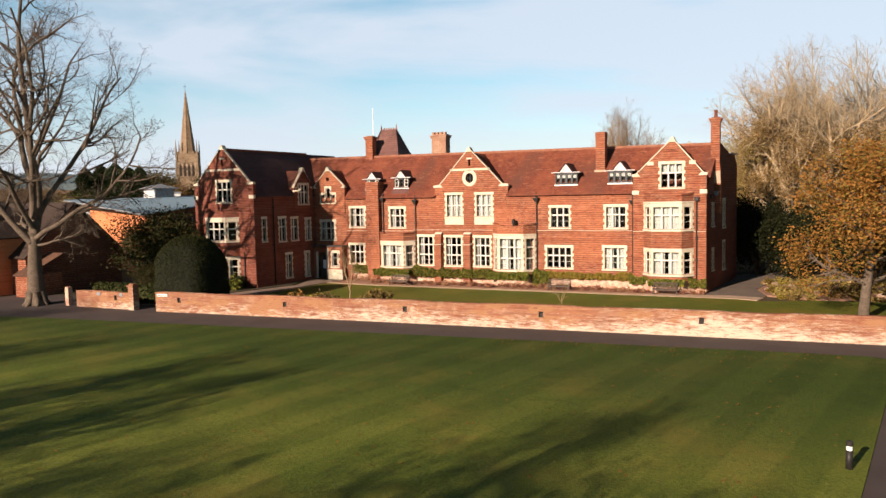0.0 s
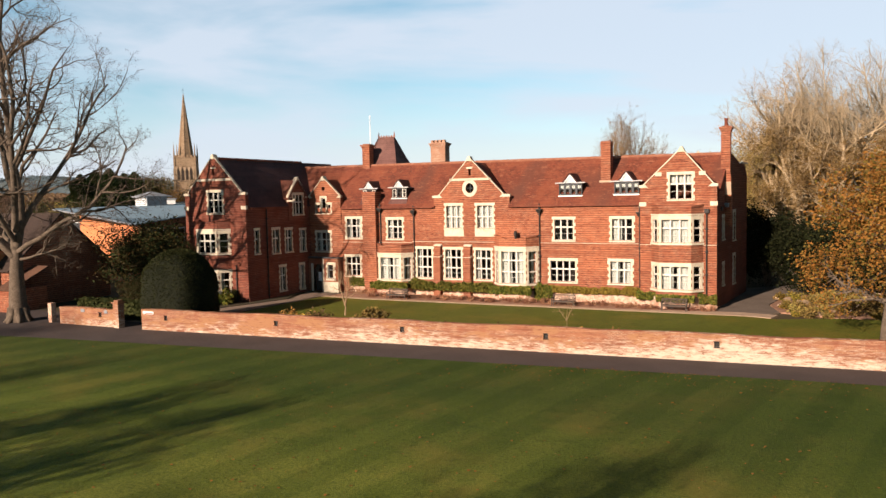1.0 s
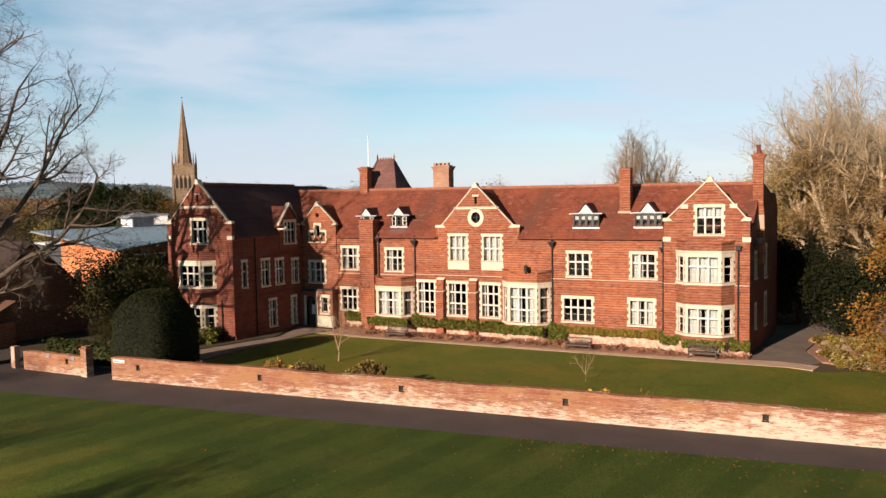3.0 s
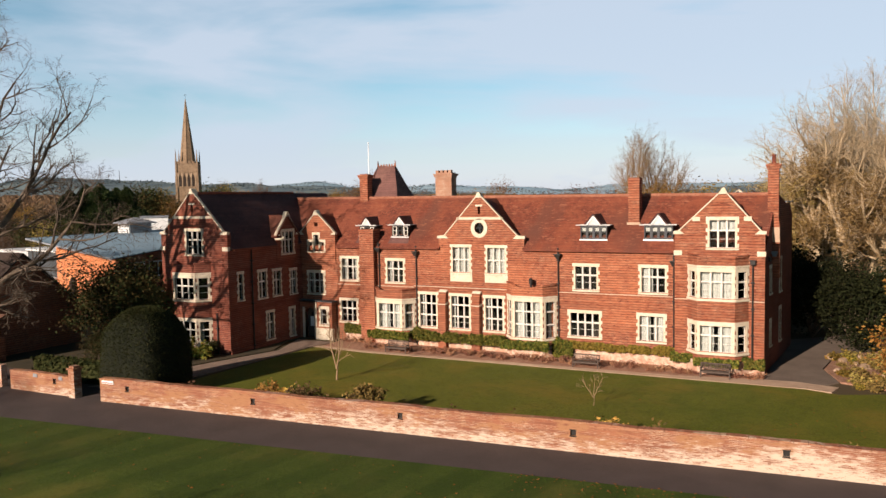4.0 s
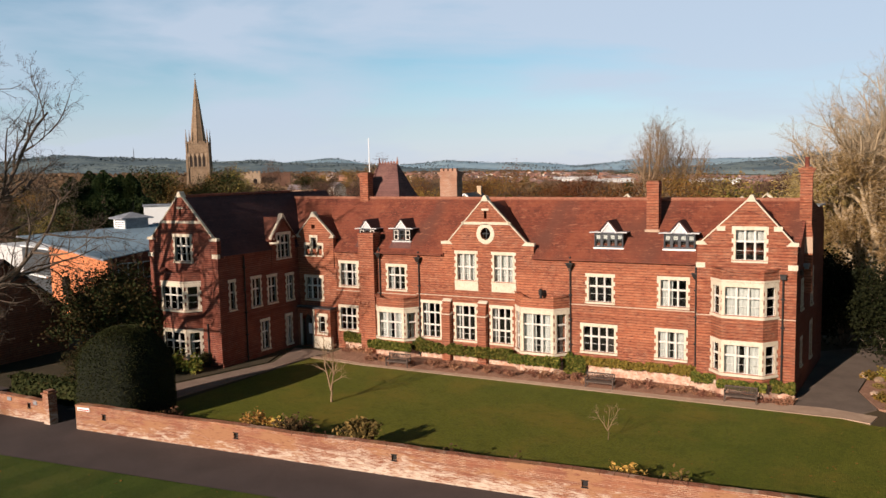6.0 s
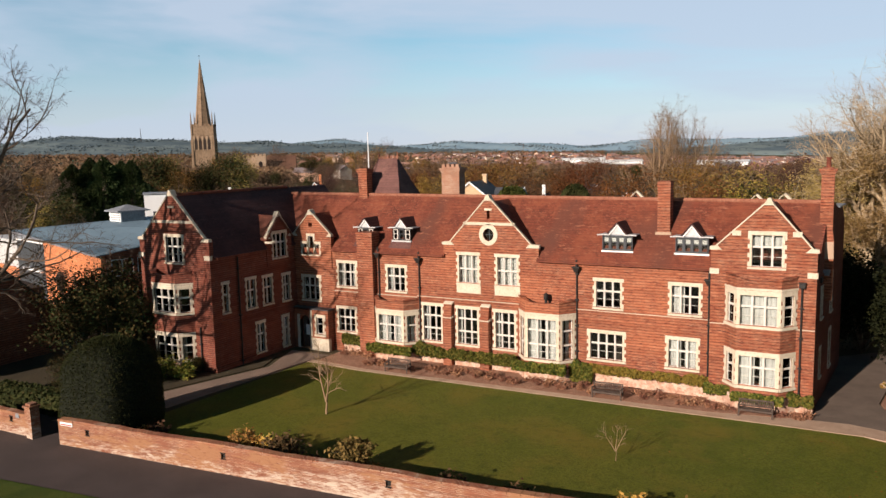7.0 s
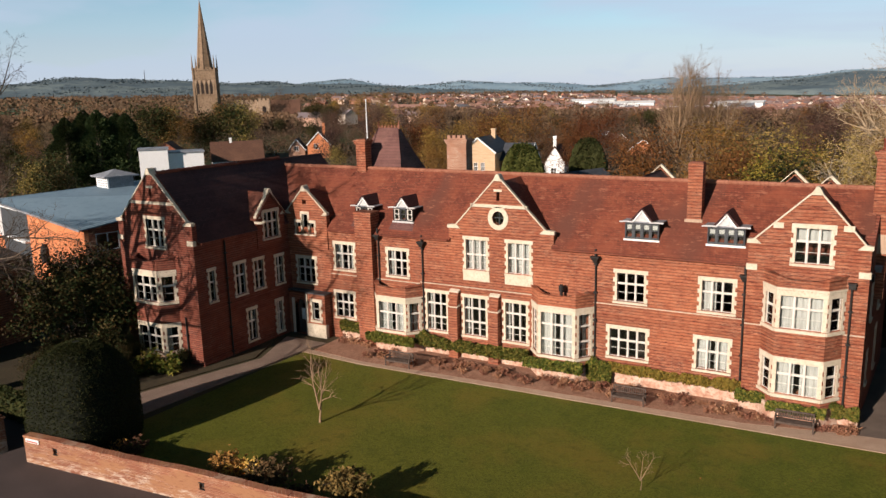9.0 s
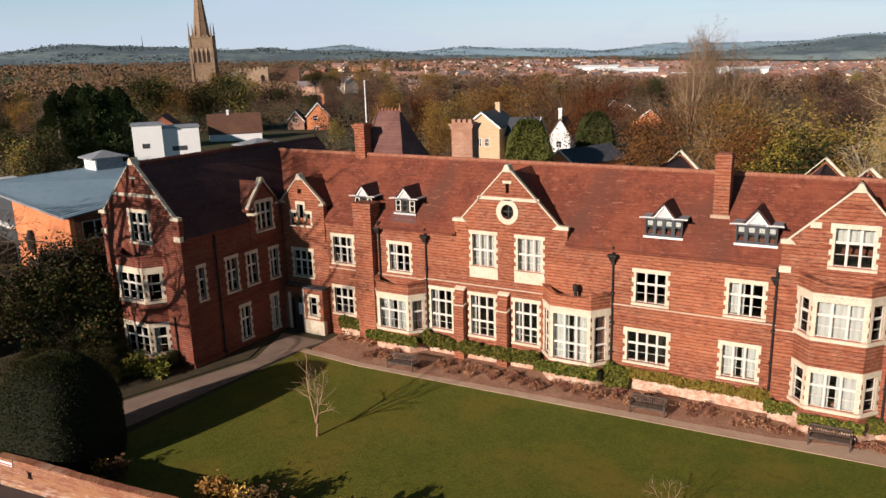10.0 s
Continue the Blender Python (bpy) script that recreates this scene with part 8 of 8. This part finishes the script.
for _ in range(6500):
    yaw, dd = radians(r.uniform(-6, 68)), 360 + 3000 * r.random() ** 2.0
    x, y = -3 - math.sin(yaw) * dd, 26 + math.cos(yaw) * dd
    if noise.noise(Vector((x * 0.006, y * 0.006, 3))) < -0.12 or (yaw < 0.3 and dd > 480 and r.random() < 0.8):
        continue
    zb, s = lie(x, y), r.uniform(5, 10)
    near = dd < 900
    for q in range(84 if near else 16):
        p = Vector((x + r.gauss(0, s * 0.45), y + r.gauss(0, s * 0.45), zb + s * r.uniform(0.1, 1.0)))
        a = Vector((r.gauss(0, 1), r.gauss(0, 1), r.gauss(0, 1))).normalized()
        b = a.orthogonal().normalized()
        k = len(v)
        w = s * (0.085 if near else 0.24)
        v += [tuple(p - a * w), tuple(p + b * w * 0.7), tuple(p + a * w), tuple(p - b * w * 0.7)]
        f.append((k, k + 1, k + 2, k + 3))
tagged(data_ob("far_woods", v, f, WOODFAR), "brown leafless woods towards the hills", "woods", kind="stuff")
vw, fw, vr, fr_ = [], [], [], []
for _ in range(1500):
    yaw, dd = radians(r.triangular(-6, 40, 6)), 430 + 1400 * r.random() ** 1.1
    x, y = -3 - math.sin(yaw) * dd, 26 + math.cos(yaw) * dd
    zb, w, d, h, rz = lie(x, y), r.uniform(3.5, 5), r.uniform(5, 10), r.uniform(4.5, 6), r.uniform(0, 3.14)
    c, s = math.cos(rz), math.sin(rz)
    T = lambda a, b, z: (x + c * a - s * b, y + s * a + c * b, zb + z)
    k = len(vw)
    vw += [T(-w, -d, -1), T(w, -d, -1), T(w, d, -1), T(-w, d, -1), T(-w, -d, h), T(w, -d, h), T(w, d, h), T(-w, d, h), T(0, -d, h + 2.6), T(0, d, h + 2.6)]
    fw += [(k, k + 1, k + 5, k + 8, k + 4), (k + 1, k + 2, k + 6, k + 5), (k + 2, k + 3, k + 7, k + 9, k + 6), (k + 3, k, k + 4, k + 7)]
    k = len(vr)
    vr += [T(-w - 0.3, -d - 0.3, h - 0.1), T(0, -d - 0.3, h + 2.8), T(0, d + 0.3, h + 2.8), T(-w - 0.3, d + 0.3, h - 0.1), T(w + 0.3, -d - 0.3, h - 0.1), T(w + 0.3, d + 0.3, h - 0.1)]
    fr_ += [(k, k + 1, k + 2, k + 3), (k + 1, k + 4, k + 5, k + 2)]
m, nn_, ll_, pp_ = base_mat("town walls", 0.9)
gg = nn_.new("ShaderNodeNewGeometry")
ll_.new(ramp(nn_, ll_, gg.outputs["Random Per Island"], [(0, (0.35, 0.15, 0.09)), (0.45, (0.45, 0.22, 0.14)), (0.75, (0.65, 0.5, 0.38)), (1, (0.75, 0.7, 0.62))]), pp_.inputs["Base Color"])
m2, nn_, ll_, pp_ = base_mat("town roofs", 0.9)
gg = nn_.new("ShaderNodeNewGeometry")
ll_.new(ramp(nn_, ll_, gg.outputs["Random Per Island"], [(0, (0.22, 0.11, 0.085)), (0.6, (0.30, 0.17, 0.13)), (1, (0.17, 0.17, 0.19))]), pp_.inputs["Base Color"])
tagged(data_ob("town_walls", vw, fw, m), "brick and rendered walls of the far town", "town", kind="stuff")
tagged(data_ob("town_roofs", vr, fr_, m2), "brown and grey roofs of the far town", "town", kind="stuff")
for x, y, w, d, h, rz, lab, fm in ((-148, 968, 58, 40, 10.5, 4, "long white factory shed in the town", WHITE), (-182, 925, 70, 24, 6.0, 6, "low white factory shed in the town", WHITE),
                                   (-136, 922, 26, 22, 9.0, 6, "dark grey works building in the town", LEAD), (-288, 985, 78, 30, 9.0, 12, "white flat factory block in the town", WHITE),
                                   (-258, 940, 36, 20, 6.5, 12, "pale low workshop in the town", WHITE), (-352, 1060, 60, 24, 9.0, 12, "long white terrace block in the town", WHITE)):
    fo = thing("factory_shed", lab, "factory", at=(x, y, lie(x, y)), turn=rz)
    bm = bmesh.new()
    box(bm, -w / 2, w / 2, 0, d, -1, h)
    part("wall", bm, fm, fo)
    bm = bmesh.new()
    hexa(bm, [(-w / 2 - 1, -1, h), (w / 2 + 1, -1, h), (w / 2 + 1, d + 1, h), (-w / 2 - 1, d + 1, h), (-w / 2 - 1, d / 2 - 0.5, h + 2.5), (w / 2 + 1, d / 2 - 0.5, h + 2.5), (w / 2 + 1, d / 2 + 0.5, h + 2.5), (-w / 2 - 1, d / 2 + 0.5, h + 2.5)])
    part("roof", bm, fm, fo)
    for k in range(6):
        bm = bmesh.new()
        box(bm, -w / 2 + 4 + k * w / 6.3, -w / 2 + 9 + k * w / 6.3, -0.15, 0.1, 1, 4.5)
        part("opening", bm, DARK_FRAME, fo)


def hill_mat(name, a, b, c):
    m, n, l, p = base_mat(name, 1.0, spec=0.0)
    co = n.new("ShaderNodeTexCoord").outputs["Object"]
    mp = n.new("ShaderNodeMapping")
    mp.inputs["Scale"].default_value = (1, 1, 3)
    l.new(co, mp.inputs["Vector"])
    f1, f2 = nz(n, l, mp.outputs["Vector"], 0.0045, 5, 0.6), nz(n, l, mp.outputs["Vector"], 0.02, 6, 0.75)
    k = mixc(n, l, stepped(n, l, f1, 0.45, 0.58), a, b)
    k = mixc(n, l, stepped(n, l, f2, 0.52, 0.62), k, c)
    l.new(k, p.inputs["Base Color"])
    return m


# the haze of distance is painted into both hill colours as blue-grey
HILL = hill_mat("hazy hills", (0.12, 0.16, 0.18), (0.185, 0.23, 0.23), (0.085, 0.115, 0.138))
HILL_FAR = hill_mat("haze-blue far hills", (0.26, 0.37, 0.45), (0.31, 0.42, 0.48), (0.22, 0.33, 0.42))


hill_spots = []


def hills(name, d0, depth, prof, mat, label, seed):
    """A range of hills on an arc round the place; prof: rows of yaw in degrees and height."""
    bm = bmesh.new()
    rows_ = []
    n, deep = 300, 22
    for k in range(n + 1):
        yaw = -12 + 90 * k / n
        h = prof[0][1] if yaw < prof[0][0] else prof[-1][1]
        for (a, za), (b, zb) in zip(prof, prof[1:]):
            if a <= yaw <= b:
                q = (yaw - a) / (b - a)
                h = za + (zb - za) * q * q * (3 - 2 * q)
                break
        row = []
        for j in range(deep + 1):
            dd = 1.25 * j / deep
            hh = math.sin(min(1.0, dd) * math.pi / 2) if dd <= 1 else 1 - (dd - 1) * 1.6
            R_ = d0 + depth * dd
            x, y = -1.7 - math.sin(radians(yaw)) * R_, 23 + math.cos(radians(yaw)) * R_
            base = max(-10, -0.0187 * (x + 60)) * 0.55
            z = base + (h - base) * hh
            if j:
                z += (noise.noise(Vector((x * 0.0035, y * 0.0035, seed))) * 9 + noise.noise(Vector((x * 0.013, y * 0.013, seed + 4))) * 5) * (0.3 + 0.7 * hh)
            else:
                z = base - 20
            row.append(bm.verts.new((x, y, z)))
            if 2 < j < deep - 3 and noise.noise(Vector((x * 0.006, y * 0.006, seed + 20))) > 0.12:
                hill_spots.append((x, y, z))
        rows_.append(row)
    for a, b in zip(rows_, rows_[1:]):
        for j in range(deep):
            bm.faces.new([a[j], a[j + 1], b[j + 1], b[j]])
    bmesh.ops.recalc_face_normals(bm, faces=bm.faces[:])
    tagged(mesh_ob(name, bm, mat, smooth=True), label, "hills", kind="structure")


hills("backdrop_hills", 2700, 900, [(-12, 80), (1, 72), (6, 46), (12, 20), (20, 18), (28, 40), (36, 76), (43, 94), (50, 112), (55, 128), (60, 104), (75, 100)], HILL, "wooded hills beyond the town with haze in their colour", 2)
hills("backdrop_hills_far", 3700, 700, [(-12, 80), (2, 92), (4, 74), (9, 68), (13, 84), (18, 54), (23, 74), (28, 92), (33, 74), (37.5, 120), (42, 100), (50, 90), (75, 80)], HILL_FAR, "skyline hills painted blue with haze", 7)
v, f = [], []
r = random.Random(205)
for x, y, z in hill_spots:
    for q in range(5):
        p = Vector((x + r.gauss(0, 22), y + r.gauss(0, 22), z + r.uniform(0, 3.5)))
        a = Vector((r.gauss(0, 1), r.gauss(0, 1), r.gauss(0, 0.5))).normalized()
        b = a.orthogonal().normalized()
        w = r.uniform(3, 6)
        k = len(v)
        v += [tuple(p - a * w), tuple(p + b * w * 0.6), tuple(p + a * w), tuple(p - b * w * 0.6)]
        f.append((k, k + 1, k + 2, k + 3))
# the copses carry the same painted haze tint
tagged(data_ob("hill_woods", v, f, mottled("haze-tinted hill woods", (0.075, 0.10, 0.115), (0.10, 0.125, 0.13), (0.08, 0.10, 0.10), 0.01, 0.05, 1.0, bstr=0.0)), "dark copses and hedgerows on the hills", "woods", kind="stuff")
bm = bmesh.new()
tube(bm, [(-2280, 1880, 90), (-2280, 1880, 136)], [1.6, 0.6], 5)
tagged(mesh_ob("mast", bm, IRON), "thin radio mast on the far hill", "mast")

# ---- fallen leaves on the lawns ----
v, f = [], []
r = random.Random(211)
for k in range(1900):
    if k < 1250:
        x, y = r.uniform(-46, 9), r.uniform(10, 44)
        if y > 38.0 + (x + 43.5) * 0.134 - 0.2 or x > 8:
            continue
        z = G + 0.06
    elif k < 1500:
        x = r.uniform(-10, 8)
        y = 38.0 + (x + 43.5) * 0.134 - abs(r.gauss(0, 1.2))
        z = G + 0.06
    else:
        x, y, z = r.gauss(9, 6), r.gauss(56, 4), G + 0.04
        if y < wall_y(x) + 0.6:
            continue
    a = r.uniform(0, 6.28)
    s = r.uniform(0.035, 0.08)
    k0 = len(v)
    for q in range(4):
        v.append((x + s * math.cos(a + q * 1.57), y + s * math.sin(a + q * 1.57) * 0.7, z + r.uniform(0, 0.05)))
    f.append((k0, k0 + 1, k0 + 2, k0 + 3))
tagged(data_ob("fallen_leaves", v, f, FALLEN), "orange fallen leaves scattered on the lawns", "leaves", kind="stuff")
